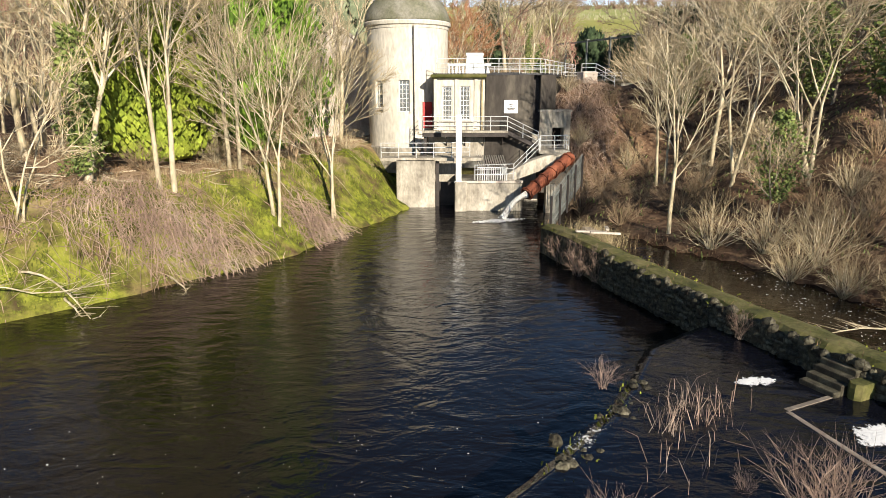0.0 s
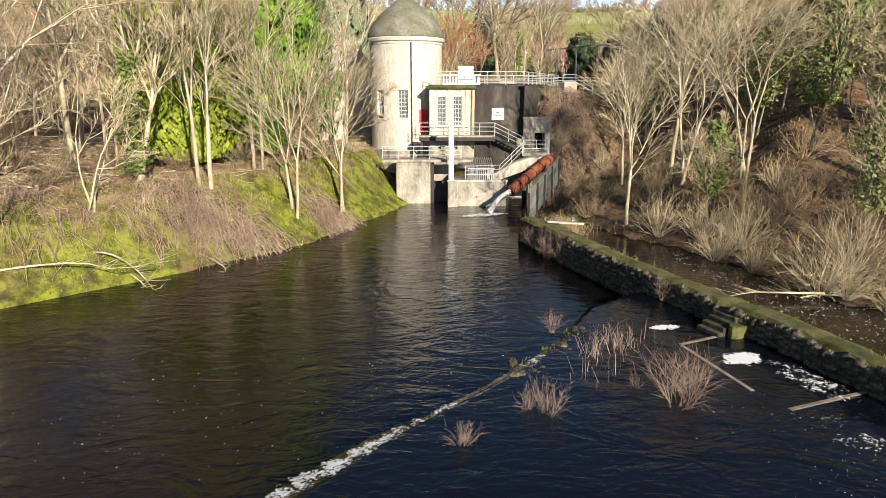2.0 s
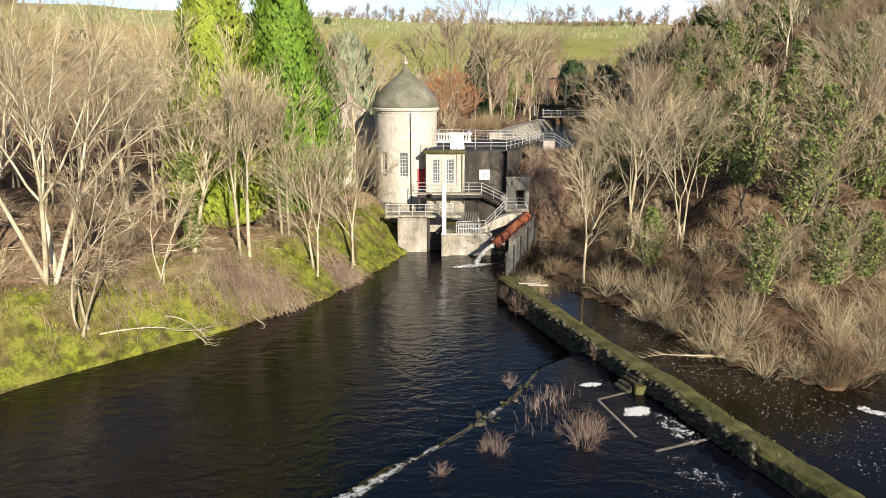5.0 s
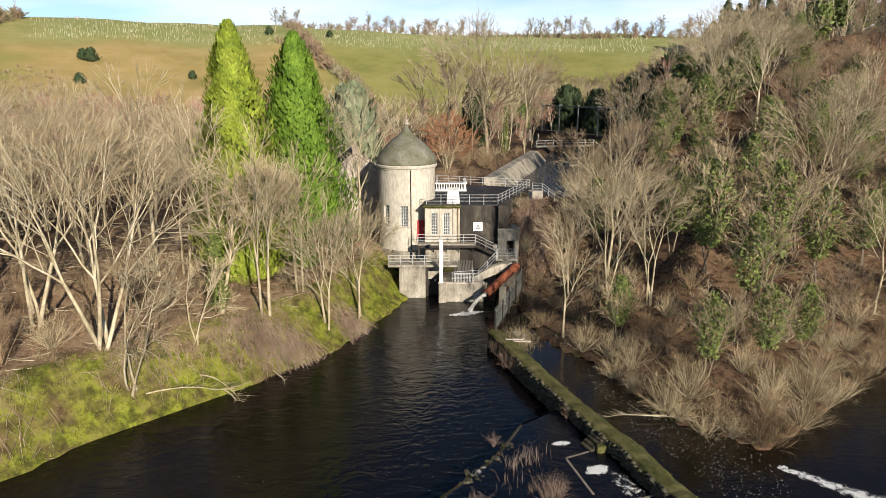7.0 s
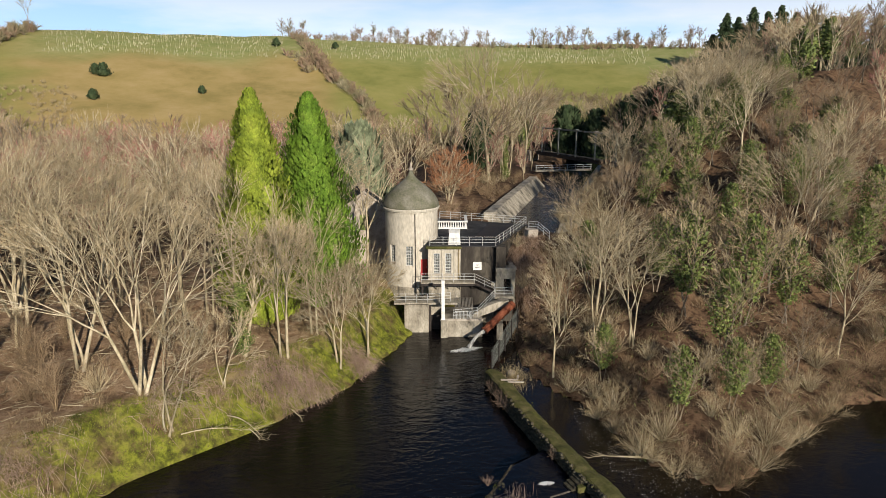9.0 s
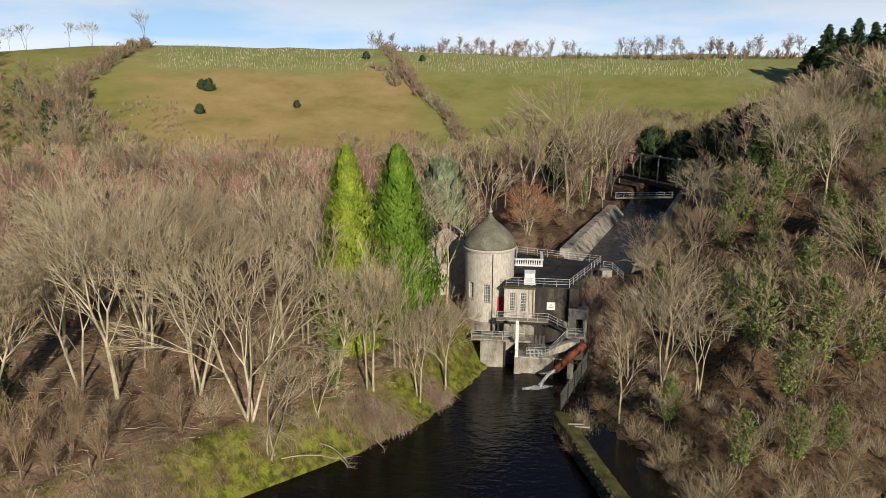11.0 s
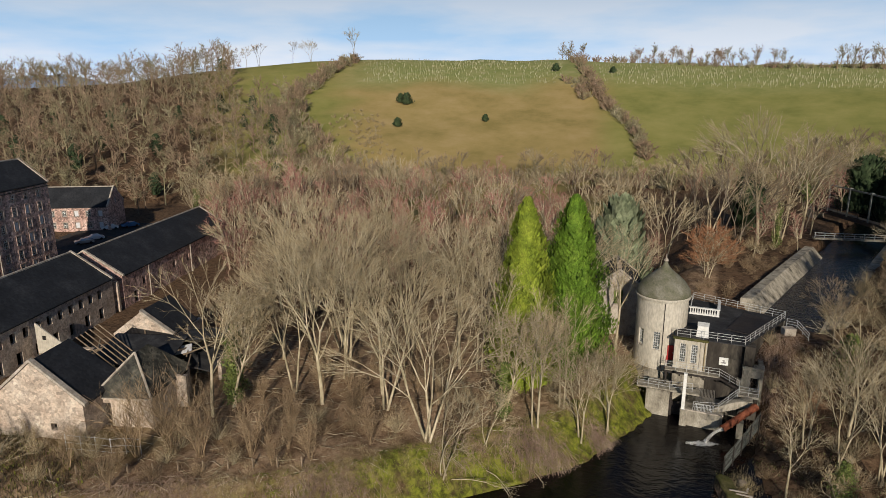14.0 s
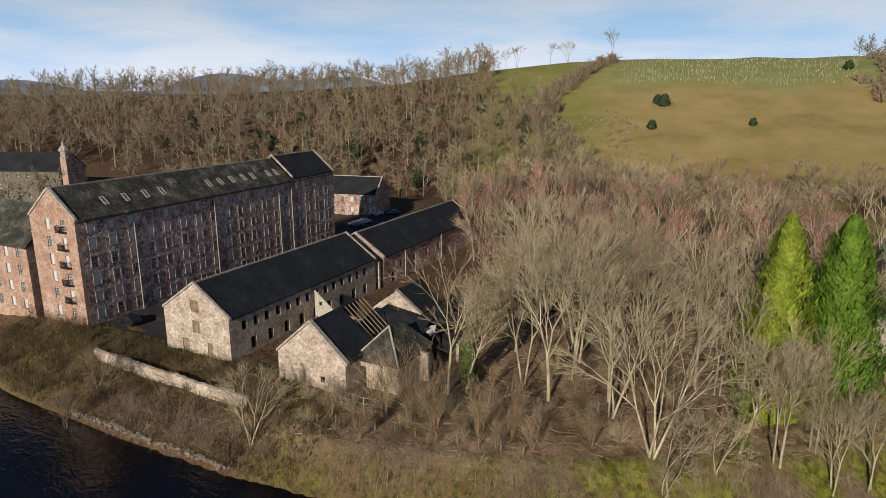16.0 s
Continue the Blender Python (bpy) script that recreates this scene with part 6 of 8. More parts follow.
part("chimney", Shape().box(-3.6, 1.0, 9.0, -2.9, 1.6, 10.4, 0.03).lathe([(0.16, 10.4), (0.13, 10.8)], 10, -3.25, 1.3), M_PALESTONE, gate_house)

# canal walls and footbridge
for nm, pts, w, ztop in (("canal_wall_west", [(8.6, 69.5), (12.6, 83.5), (16.6, 97.0), (20.7, 110.8)], 1.5, 10.45), ("canal_wall_east", [(18.0, 66.5), (23.0, 83.0), (31.0, 110.0), (41.0, 142.0)], 2.8, 9.3)):
    s = Shape()
    for (ax_, ay_), (bx_, by_) in zip(pts, pts[1:]):
        inn = 3.0 if "west" in nm else -0.6
        s.add([(ax_, ay_, ztop), (ax_ - w * (1 if inn > 0 else -1), ay_, ztop), (ax_ - w * (1 if inn > 0 else -1), ay_, 6), (ax_ + inn, ay_, 7.2), (bx_, by_, ztop), (bx_ - w * (1 if inn > 0 else -1), by_, ztop), (bx_ - w * (1 if inn > 0 else -1), by_, 6), (bx_ + inn, by_, 7.2)], [(0, 4, 5, 1), (0, 3, 7, 4), (1, 5, 6, 2), (0, 1, 2, 3), (7, 6, 5, 4)])
    tagged(new(nm, s.mesh(nm, M_CONC)), "sloping pale concrete canal wall", "wall", kind="structure")
bridge = thing("gantry_bridge", "grey steel footbridge with tall gantry posts over the canal", "bridge", pose(25.5, 151.8, 0.0, 0, 0, -65.6))
part("deck", Shape().box(0, -1.0, 12.2, 36, 1.0, 12.5), M_STAINED, bridge)
for y in (-1.0, 1.0):
    part("girder", Shape().box(0, y - 0.1, 11.5, 36, y + 0.1, 12.3), M_STEELDK, bridge)
for k in range(5):
    part("gantry_post", Shape().box(5.6 + k * 7.5, -1.2, 12.3, 6.0 + k * 7.5, -0.92, 18.9), M_PALE, bridge)
    part("gantry_arm", Shape().box(5.5 + k * 7.5, -1.4, 18.82, 6.1 + k * 7.5, -0.6, 19.0), M_PALE, bridge)
    part("baluster", Shape().box(2.0 + k * 7.5, -1.06, 12.3, 2.08 + k * 7.5, -0.98, 13.5), M_STEELDK, bridge)
part("top_beam", Shape().box(0, -1.12, 18.45, 36, -0.86, 18.8), M_PALE, bridge)
part("handrail", Shape().tube([(0, -1.0, 13.5), (36, -1.0, 13.5)], 0.05, 5), M_STEELDK, bridge)
for x in (-0.6, 36):
    part("abutment", Shape().box(x - 1.2, -1.4, 5, x + 1.2, 1.4, 12.2), M_CONC, bridge)
foot = thing("canal_footbridge", "low concrete footbridge with a plain rail across the canal", "bridge", pose(21.6, 118.9, 10.4, 0, 0, 12))
part("deck", Shape().box(0, 0, 0, 13.5, 1.2, 0.35, 0.03), M_CONC, foot)
for k in range(8):
    part("post", Shape().box(0.1 + k * 1.88, 0.02, 0.35, 0.2 + k * 1.88, 0.12, 1.4), M_RAIL, foot)
for z in (0.85, 1.36):
    part("rail", Shape().box(0.0, 0.03, z, 13.5, 0.11, z + 0.1), M_RAIL, foot)

# ---- mill and yard ----
Y0 = 4.5
mill = thing("mill_building", "six-storey red sandstone mill with slate roof and rows of sash windows", "mill", pose(-103.5, -7.3, Y0, 0, 0, 19.94))
ML, MW, ME, MR = 67.3, 10.9, 17.35, 21.8
cols = [2.6 + 3.62 * k for k in range(18)]
rows_z = [0.9 + 2.86 * k for k in range(6)]
mrng = random.Random(9)
holes, sashes = [], []
for i, u in enumerate(cols):
    for j, z in enumerate(rows_z):
        h = 1.75 if j < 5 else 1.35
        holes.append((u - 0.55, u + 0.55, z, z + h))
        sashes.append((u - 0.55, z, h, i, j))
part("long_wall", pierced(Shape(), "y", 0.6, ML - 0.6, -1.0, ME, -0.6, 0.0, holes), M_STONE, mill, "red sandstone rubble wall")
part("west_wall", Shape().box(-MW, 0.6, -1.0, -MW + 0.6, ML - 0.6, ME), M_STONE, mill)
ghole = [(-7.1, -6.1, 1.2 + 2.86 * k, 3.0 + 2.86 * k) for k in range(6)] + [(-3.4, -2.4, 1.2 + 2.86 * k, 3.0 + 2.86 * k) for k in range(6)]
part("gable_wall", gable_wall(MW, ME, MR, 0.6, ghole), M_GABLE, mill, "sunlit pink sandstone gable")
part("end_wall", gable_wall(MW, ME, MR, 0.6, []), M_STONE, mill, at=Matrix.Translation((0, ML - 0.6, 0)))
for u, z, h, i, j in sashes:
    window(mill, pose(-0.18, u, z, 0, 0, 90), 1.1, h, 2, 4, blind=mrng.random() < (0.55 if i < 7 else 0.3), dressed=True)
for a, b, z0, z1 in ghole:
    window(mill, pose(a, 0.2, z0), b - a, z1 - z0, 2, 4, blind=mrng.random() < 0.6)
for k in range(1, 6):
    z = 1.15 + 2.86 * k
    bal_ = part("balcony", Shape().box(-3.75, -0.8, z - 0.1, -2.05, 0.0, z), M_STEELDK, mill)
    part("balcony_rail", Shape().box(-3.75, -0.8, z + 0.95, -2.05, -0.75, z + 1.0).box(-3.75, -0.8, z + 0.95, -3.7, 0, z + 1.0).box(-2.1, -0.8, z + 0.95, -2.05, 0, z + 1.0), M_STEELDK, bal_)
    for q in range(9):
        part("baluster", Shape().box(-3.75 + q * 0.208, -0.8, z, -3.67 + q * 0.208, -0.74, z + 0.95), M_STEELDK, bal_)
for k in range(6):
    part("string_course", Shape().box(-MW - 0.02, -0.06, 0.35 + 2.86 * k, 0.02, 0.0, 0.5 + 2.86 * k), M_GABLE, mill)
msl = (MR - ME) / (MW / 2)
for x0, x1 in ((0.3, -MW / 2), (-MW - 0.3, -MW / 2)):
    for y0, y1, lift, mt in ((0.35, 51.6, 0.0, M_SLATEMOSS), (51.9, ML - 0.35, 0.45, M_SLATE)):
        z0 = ME - 0.3 * msl + lift
        part("roof_slope", Shape().add([(x0, y0, z0), (x1, y0, MR + lift), (x1, y1, MR + lift), (x0, y1, z0), (x0, y0, z0 + 0.25), (x1, y0, MR + lift + 0.25), (x1, y1, MR + lift + 0.25), (x0, y1, z0 + 0.25)], [(3, 2, 1, 0), (4, 5, 6, 7), (0, 1, 5, 4), (1, 2, 6, 5), (2, 3, 7, 6), (3, 0, 4, 7)]), mt, mill, "slate roof patched with pale lichen" if lift == 0 else "dark slate roof")
    for y0, lift in ((-0.05, 0.15), (51.55, 0.75), (ML - 0.35, 0.55)):
        z0 = ME - 0.3 * msl + lift
        part("coping", Shape().add([(x0, y0, z0), (x1, y0, MR + lift), (x1, y0 + 0.45, MR + lift), (x0, y0 + 0.45, z0), (x0, y0, z0 + 0.4), (x1, y0, MR + lift + 0.4), (x1, y0 + 0.45, MR + lift + 0.4), (x0, y0 + 0.45, z0 + 0.4)], [(3, 2, 1, 0), (4, 5, 6, 7), (0, 1, 5, 4), (1, 2, 6, 5), (2, 3, 7, 6), (3, 0, 4, 7)]), M_COPING, mill)
part("ridge_cap", Shape().box(-MW / 2 - 0.15, 0.3, MR + 0.15, -MW / 2 + 0.15, 51.5, MR + 0.38).box(-MW / 2 - 0.15, 52.0, MR + 0.6, -MW / 2 + 0.15, ML - 0.4, MR + 0.83), M_COPING, mill)
mang = math.degrees(math.atan(msl))
glazing = Shape().box(-0.35, 0.07, 0.0, 1.5, 0.3, 0.12).box(-0.35, 0.72, 0.0, 1.5, 0.95, 0.12).box(-0.35, 0.3, 0.0, -0.2, 0.72, 0.12).box(1.35, 0.3, 0.0, 1.5, 0.72, 0.12).mesh("skylight_frame", M_COPING)
glaz2 = Shape().box(-0.2, 0.3, 0.03, 1.35, 0.72, 0.09).mesh("skylight_glass", M_GLASS)
for u in (6.5, 10.5, 14.5, 18.0, 29.0, 32.0, 35.2, 38.5, 41.2, 46.0, 48.5, 58.0, 61.0):
    sk = part("skylight", glazing, M_COPING, mill, at=pose(-2.6, u, ME + 2.6 * msl + 0.2, 0, mang, 0) @ pose(0, 0, 0.02))
    part("skylight_glass", glaz2, M_GLASS, sk)
for u in (21.5, 43.5, 59.5):
    part("roof_lantern", Shape().add([(-4.2, u, 20.3), (-2.8, u, 19.3), (-2.8, u + 1.4, 19.3), (-4.2, u + 1.4, 20.3), (-4.2, u, 21.1), (-2.9, u, 20.3), (-2.9, u + 1.4, 20.3), (-4.2, u + 1.4, 21.1)], [(0, 1, 5, 4), (1, 2, 6, 5), (2, 3, 7, 6), (4, 5, 6, 7), (3, 0, 4, 7)]), M_PALE, mill)
for u in (10.3, 28.3, 47.0, 51.2):
    part("downpipe", Shape().tube([(0.14, u, ME - 0.1), (0.14, u, 0)], 0.1, 6), M_COPING, mill)
part("eaves_gutter", Shape().tube([(0.36, 0.2, ME - 0.28), (0.36, ML - 0.2, ME - 0.28)], 0.1, 6), M_STEELDK, mill)

# block joined to the mill's riverside end
wing = thing("mill_wing", "pale sandstone mill wing with grey slate roof beside the mill", "mill", pose(-115.2, -11.9, Y0, 0, 0, 19.94))
WG = [(u, u + 1.1, 1.2 + 2.9 * k, 2.9 + 2.9 * k) for u in (-2.9, -6.2, -9.5, -12.8, -16.1, -19.4, -22.7, -26.0, -29.3) for k in range(4)]
part("front_wall", pierced(Shape(), "x", -32, 0, -1, 11.8, 0, 0.6, WG), M_GABLE, wing, "sunlit pink sandstone front wall")
part("end_wall", Shape().box(-0.6, 0.6, -1, 0, 13, 11.8), M_GABLE, wing)
part("back_wall", Shape().box(-32, 12.4, -1, -0.6, 13, 11.8), M_STONE, wing)
for a, b, z0, z1 in WG:
    window(wing, pose(a, 0.2, z0), b - a, z1 - z0, 2, 4, blind=mrng.random() < 0.5)
for y0, y1 in ((-0.3, 6.5), (13.3, 6.5)):
    part("roof_slope", Shape().add([(0.1, y0, 11.7), (0.1, y1, 17.6), (-32, y1, 17.6), (-32, y0, 11.7), (0.1, y0, 11.95), (0.1, y1, 17.85), (-32, y1, 17.85), (-32, y0, 11.95)], [(0, 1, 2, 3), (7, 6, 5, 4), (0, 4, 5, 1), (2, 6, 7, 3), (0, 3, 7, 4)]), M_SLATEMOSS, wing, "grey slate roof slope")
part("gable", Shape().add([(-0.6, 0.3, 11.8), (-0.6, 12.7, 11.8), (-0.6, 6.5, 17.4), (0, 0.3, 11.8), (0, 12.7, 11.8), (0, 6.5, 17.4)], [(0, 1, 2), (5, 4, 3), (0, 2, 5, 3), (1, 4, 5, 2)]), M_GABLE, wing)
# mill beyond, with bell tower
back = thing("far_mill", "long dark slate-roofed mill building behind the yard", "mill", pose(-214.0, 18.0, 8.0, 0, 0, 40))
FW = [(u, u + 1.1, 1.0 + 3 * k, 2.7 + 3 * k) for u in np.arange(-40, -2, 3.2).tolist() for k in range(3)]
# front wall's shade is put into its colour by this darker stone
part("front_wall", pierced(Shape(), "x", -42, 0, -3, 9.5, 0, 0.6, FW), M_EDGING, back)
for a, b, z0, z1 in FW:
    window(back, pose(a, 0.2, z0), b - a, z1 - z0, 2, 4)
part("end_wall", Shape().add([(0, 0, -3), (0, 12, -3), (0, 12, 9.5), (0, 6, 14.4), (0, 0, 9.5), (-0.6, 0, -3), (-0.6, 12, -3), (-0.6, 12, 9.5), (-0.6, 6, 14.4), (-0.6, 0, 9.5)], [(0, 1, 2, 3, 4), (9, 8, 7, 6, 5), (1, 6, 7, 2), (2, 7, 8, 3), (3, 8, 9, 4), (4, 9, 5, 0)]), M_STONE, back)
for y0 in (-0.3, 12.3):
    part("roof_slope", Shape().add([(0.2, y0, 9.4), (0.2, 6, 14.4), (-42, 6, 14.4), (-42, y0, 9.4), (0.2, y0, 9.65), (0.2, 6, 14.65), (-42, 6, 14.65), (-42, y0, 9.65)], [(0, 1, 2, 3), (7, 6, 5, 4), (0, 4, 5, 1), (2, 6, 7, 3), (0, 3, 7, 4)]), M_SLATE, back)
bell = thing("bell_tower", "slim sandstone bell tower with a small leaded cupola", "tower", pose(-211.0, 19.0, 8.0, 0, 0, 40))
part("shaft", Shape().box(-0.95, -0.95, -3, 0.95, 0.95, 13.6, 0.05), M_GABLE, bell)
part("belfry", Shape().lathe([(1.3, 13.6), (1.3, 14.0), (1.0, 14.0), (1.0, 15.8), (1.4, 15.8), (1.4, 16.1)], 8), M_COPING, bell)
part("cupola", Shape().lathe([(1.4, 16.1), (1.1, 16.8), (0.4, 17.6), (0.08, 19.2)], 8), M_COPING, bell)
# two-storey house across the yard
house = thing("yard_house", "two-storey red sandstone house with slate roof across the yard", "house", pose(-151.0, 94.0, Y0, 0, 0, 120))
HS = [(u, u + 1.1, z, z + 1.5) for u in (1.6, 4.6, 7.6, 10.6, 13.6, 16.6) for z in (0.9, 4.0)]
gable_house(house, 11.0, 19.5, 6.5, 11.0, M_STONE, M_SLATE, [(-6.1, -4.9, 6.7, 8.2)], (), holes_west=HS, roof_label="dark slate roof slope")
for a, b, z0, z1 in HS:
    window(house, pose(-10.82, b, z0, 0, 0, -90), b - a, z1 - z0, 2, 4, blind=mrng.random() < 0.4, dressed=True)
window(house, pose(-6.1, 0.2, 6.7), 1.2, 1.5, 2, 4)
# long roofed store
barn = thing("stone_store", "long derelict pale sandstone store with dark slate roof", "store", pose(-75.3, 2.8, Y0, 0, 0, 19.0))
BS = [(u, u + 1.0, 3.9, 5.3) for u in np.arange(2.4, 35, 2.35).tolist()] + [(u, u + 1.1, 0.6, 2.4) for u in np.arange(4.0, 34, 3.6).tolist()]
gable_house(barn, 12.6, 37.0, 6.25, 10.5, M_PALESTONE, M_SLATE, [(-7.0, -5.6, 3.3, 5.2), (-7.1, -5.5, 6.4, 8.2), (-9.3, -8.0, 0.0, 2.2), (-4.4, -3.4, 0.2, 2.2)], BS, roof_label="dark slate roof slope")
part("shutter", Shape().box(-7.1, 0.12, 6.4, -5.5, 0.2, 8.2), M_TIMBER, barn, "brown boarded shutter")
part("shutter", Shape().box(-7.0, 0.12, 3.3, -5.6, 0.2, 5.2), M_TIMBER, barn, "brown boarded shutter")
part("door", Shape().box(-9.3, 0.15, 0.0, -8.0, 0.22, 2.2), M_TIMBER, barn)
part("door", Shape().box(-4.4, 0.15, 0.2, -3.4, 0.22, 2.2), M_TIMBER, barn)
for k in range(0, 13, 3):
    part("ceiling_beam", Shape().box(-12.3, 2.0 + k * 2.6, 5.4, -0.3, 2.2 + k * 2.6, 5.6), M_TIMBER, barn)
half = thing("half_gable", "pale boarded half gable standing by the fallen lean-to", "wall", pose(-80.6, 20.0, Y0, 0, 0, 19.0))
part("panel", Shape().add([(0, 0, 1.2), (5.6, 0.0, 1.2), (0, 0, 5.6), (0, 0.2, 1.2), (5.6, 0.2, 1.2), (0, 0.2, 5.6)], [(0, 1, 2), (5, 4, 3), (0, 3, 4, 1), (1, 4, 5, 2), (2, 5, 3, 0)]), M_RENDER, half)
part("post", Shape().box(0, 0, 0, 0.25, 0.22, 1.2), M_TIMBER, half)
part("post", Shape().box(5.0, 0, 0, 5.25, 0.22, 1.2), M_TIMBER, half)
part("hatch", Shape().box(0.9, -0.03, 3.2, 1.4, 0.0, 3.8), M_DARK, half)
# second store further along
barn2 = thing("stone_store", "long sandstone store with dark slate roof and downpipes", "store", pose(-88.1, 40.4, Y0, 0, 0, 19.0))
B2 = [(u, u + 1.0, 2.6, 4.0) for u in np.arange(6, 40, 5.5).tolist()] + [(3.0, 4.2, 0.2, 2.3)]
gable_house(barn2, 12.6, 43.0, 5.9, 9.9, M_STONE, M_SLATE, (), B2, roof_label="dark slate roof slope")
for u in (8.0, 24.0):
    part("downpipe", Shape().tube([(0.2, u, 5.7), (0.2, u, 0)], 0.1, 6), M_COPING, barn2)
solo("link_wall", Shape().box(-13, 0, -0.5, 0, 0.5, 5.4, 0.02), M_PALESTONE, "broken stone wall between the stores", "wall", pose(-87.5, 38.8, Y0, 0, 0, 19.0))
# ruined sheds
shed = thing("ruined_shed", "ruined pale rubble shed missing half its slates", "shed", pose(-56.2, 8.4, Y0, 0, 0, 19.0))
part("front_wall", gable_wall(10.6, 4.0, 8.6, 0.55, [(-3.9, -3.2, 1.0, 1.8)]), M_PALESTONE, shed, "sunlit pale rubble gable")
part("side_wall", pierced(Shape(), "y", 0.55, 13, -1, 4.0, -0.55, 0, []), M_PALESTONE, shed)
part("side_wall", pierced(Shape(), "y", 0.55, 11, -1, 3.6, -10.6, -10.05, [(3, 4, 1, 3), (7, 8, 1, 3)]), M_PALESTONE, shed)
part("roof_slope", Shape().add([(0.2, 0.3, 3.85), (-5.3, 0.3, 8.6), (-5.3, 6.5, 8.6), (0.2, 7.5, 3.85), (0.2, 0.3, 4.05), (-5.3, 0.3, 8.8), (-5.3, 6.5, 8.8), (0.2, 7.5, 4.05)], [(3, 2, 1, 0), (4, 5, 6, 7), (0, 1, 5, 4), (1, 2, 6, 5), (2, 3, 7, 6), (3, 0, 4, 7)]), M_SLATE, shed)
for (x0, z0, x1, z1) in ((0.25, 3.9, -5.3, 8.7), (-10.85, 3.9, -5.3, 8.7)):
    part("coping", Shape().add([(x0, -0.05, z0), (x1, -0.05, z1), (x1, 0.6, z1), (x0, 0.6, z0), (x0, -0.05, z0 + 0.35), (x1, -0.05, z1 + 0.35), (x1, 0.6, z1 + 0.35), (x0, 0.6, z0 + 0.35)], [(3, 2, 1, 0), (4, 5, 6, 7), (0, 1, 5, 4), (1, 2, 6, 5), (2, 3, 7, 6), (3, 0, 4, 7)]), M_COPING, shed)
for k in range(7):
    part("rafter", Shape().tube([(-5.3, 6.8 + k * 0.85, 8.5), (0.0 - (k % 3) * 0.6, 6.8 + k * 0.85, 4.0 + (k % 3) * 0.5)], 0.07, 4), M_TIMBER, shed)
hip = thing("hipped_shed", "pale rubble shed with a hipped slate roof and dark doorway", "shed", pose(-52.0, 13.3, Y0, 0, 0, 19.0))
part("front_wall", pierced(Shape(), "x", -6.5, 0, -1, 3.5, 0, 0.5, [(-6.0, -4.7, 0.0, 2.7)]), M_PALESTONE, hip, "sunlit pale rubble wall")
part("side_wall", pierced(Shape(), "y", 0.5, 9, -1, 3.5, -0.5, 0, []), M_PALESTONE, hip)
part("side_wall", pierced(Shape(), "y", 0.5, 9, -1, 3.5, -6.5, -6.0, []), M_PALESTONE, hip)
part("back_wall", Shape().box(-6.0, 8.5, -1, -0.5, 9.0, 3.5), M_PALESTONE, hip)
part("roof_slope", Shape().add([(-6.7, -0.2, 3.4), (0.2, -0.2, 3.4), (0.2, 9.2, 3.4), (-6.7, 9.2, 3.4), (-3.2, 3.2, 7.3), (-3.2, 6.0, 7.3)], [(0, 1, 4), (1, 2, 5, 4), (2, 3, 5), (3, 0, 4, 5)]), M_SLATEMOSS, hip, "lichened slate hip")
part("eaves_course", Shape().box(-6.75, -0.3, 3.3, 0.25, 0.0, 3.42), M_COPING, hip)
for a, b in (((-6.7, -0.2), (-3.2, 3.2)), ((0.2, -0.2), (-3.2, 3.2))):
    part("hip_cap", Shape().tube([(a[0], a[1], 3.45), (b[0], b[1], 7.4)], 0.13, 5), M_COPING, hip)
ruin = thing("ruined_gable", "roofless rubble gable with fallen dark roofing beside it", "ruin", pose(-63.2, 27.0, Y0, 0, 0, 19.0))
part("gable", gable_wall(8.2, 4.1, 7.2, 0.5, [(-4.4, -3.7, 3.0, 3.8)]), M_PALESTONE, ruin, "sunlit pale rubble gable")
part("side_wall", pierced(Shape(), "y", 0.5, 9, -1, 3.4, -0.5, 0, []), M_PALESTONE, ruin)
part("roof_slope", Shape().add([(0.3, 0.3, 4.0), (-4.1, 0.3, 7.2), (-4.1, 8, 7.0), (0.3, 7, 3.8), (0.3, 0.3, 4.15), (-4.1, 0.3, 7.35), (-4.1, 8, 7.15), (0.3, 7, 3.95)], [(3, 2, 1, 0), (4, 5, 6, 7), (0, 1, 5, 4), (1, 2, 6, 5), (2, 3, 7, 6), (3, 0, 4, 7)]), M_SLATE, ruin)
part("coping", Shape().add([(0.3, -0.1, 3.95), (-4.1, -0.1, 7.2), (-4.1, 0.6, 7.2), (0.3, 0.6, 3.95), (0.3, -0.1, 4.3), (-4.1, -0.1, 7.55), (-4.1, 0.6, 7.55), (0.3, 0.6, 4.3)], [(3, 2, 1, 0), (4, 5, 6, 7), (0, 1, 5, 4), (1, 2, 6, 5), (2, 3, 7, 6), (3, 0, 4, 7)]), M_COPING, ruin)
fall = thing("fallen_roof", "sagging collapsed dark slate roof with bare rafters", "ruin", pose(-63.0, 15.5, Y0, 0, 0, 19.0))
frng = random.Random(21)
for k, (x, y, w, l, z, rx, ry) in enumerate([(0, 0, 7, 6, 3.6, 8, -10), (6.2, 3, 7, 7, 3.2, -6, 8), (2, 7, 8, 5, 3.8, -10, 4), (9, 7, 6, 5, 2.8, 6, 12), (-5, 6, 4, 6, 3.0, 3, -14), (3.5, 3.5, 9, 7, 5.0, 9, 3), (8.5, 10.5, 8, 6, 4.6, -8, -5), (1.0, 10.5, 6, 6, 4.4, 5, 8)]):
    part("roof_sheet", Shape().box(-w / 2, -l / 2, 0, w / 2, l / 2, 0.18), M_BLACK, fall, at=pose(x, y, z, rx, ry, frng.uniform(-8, 8)))
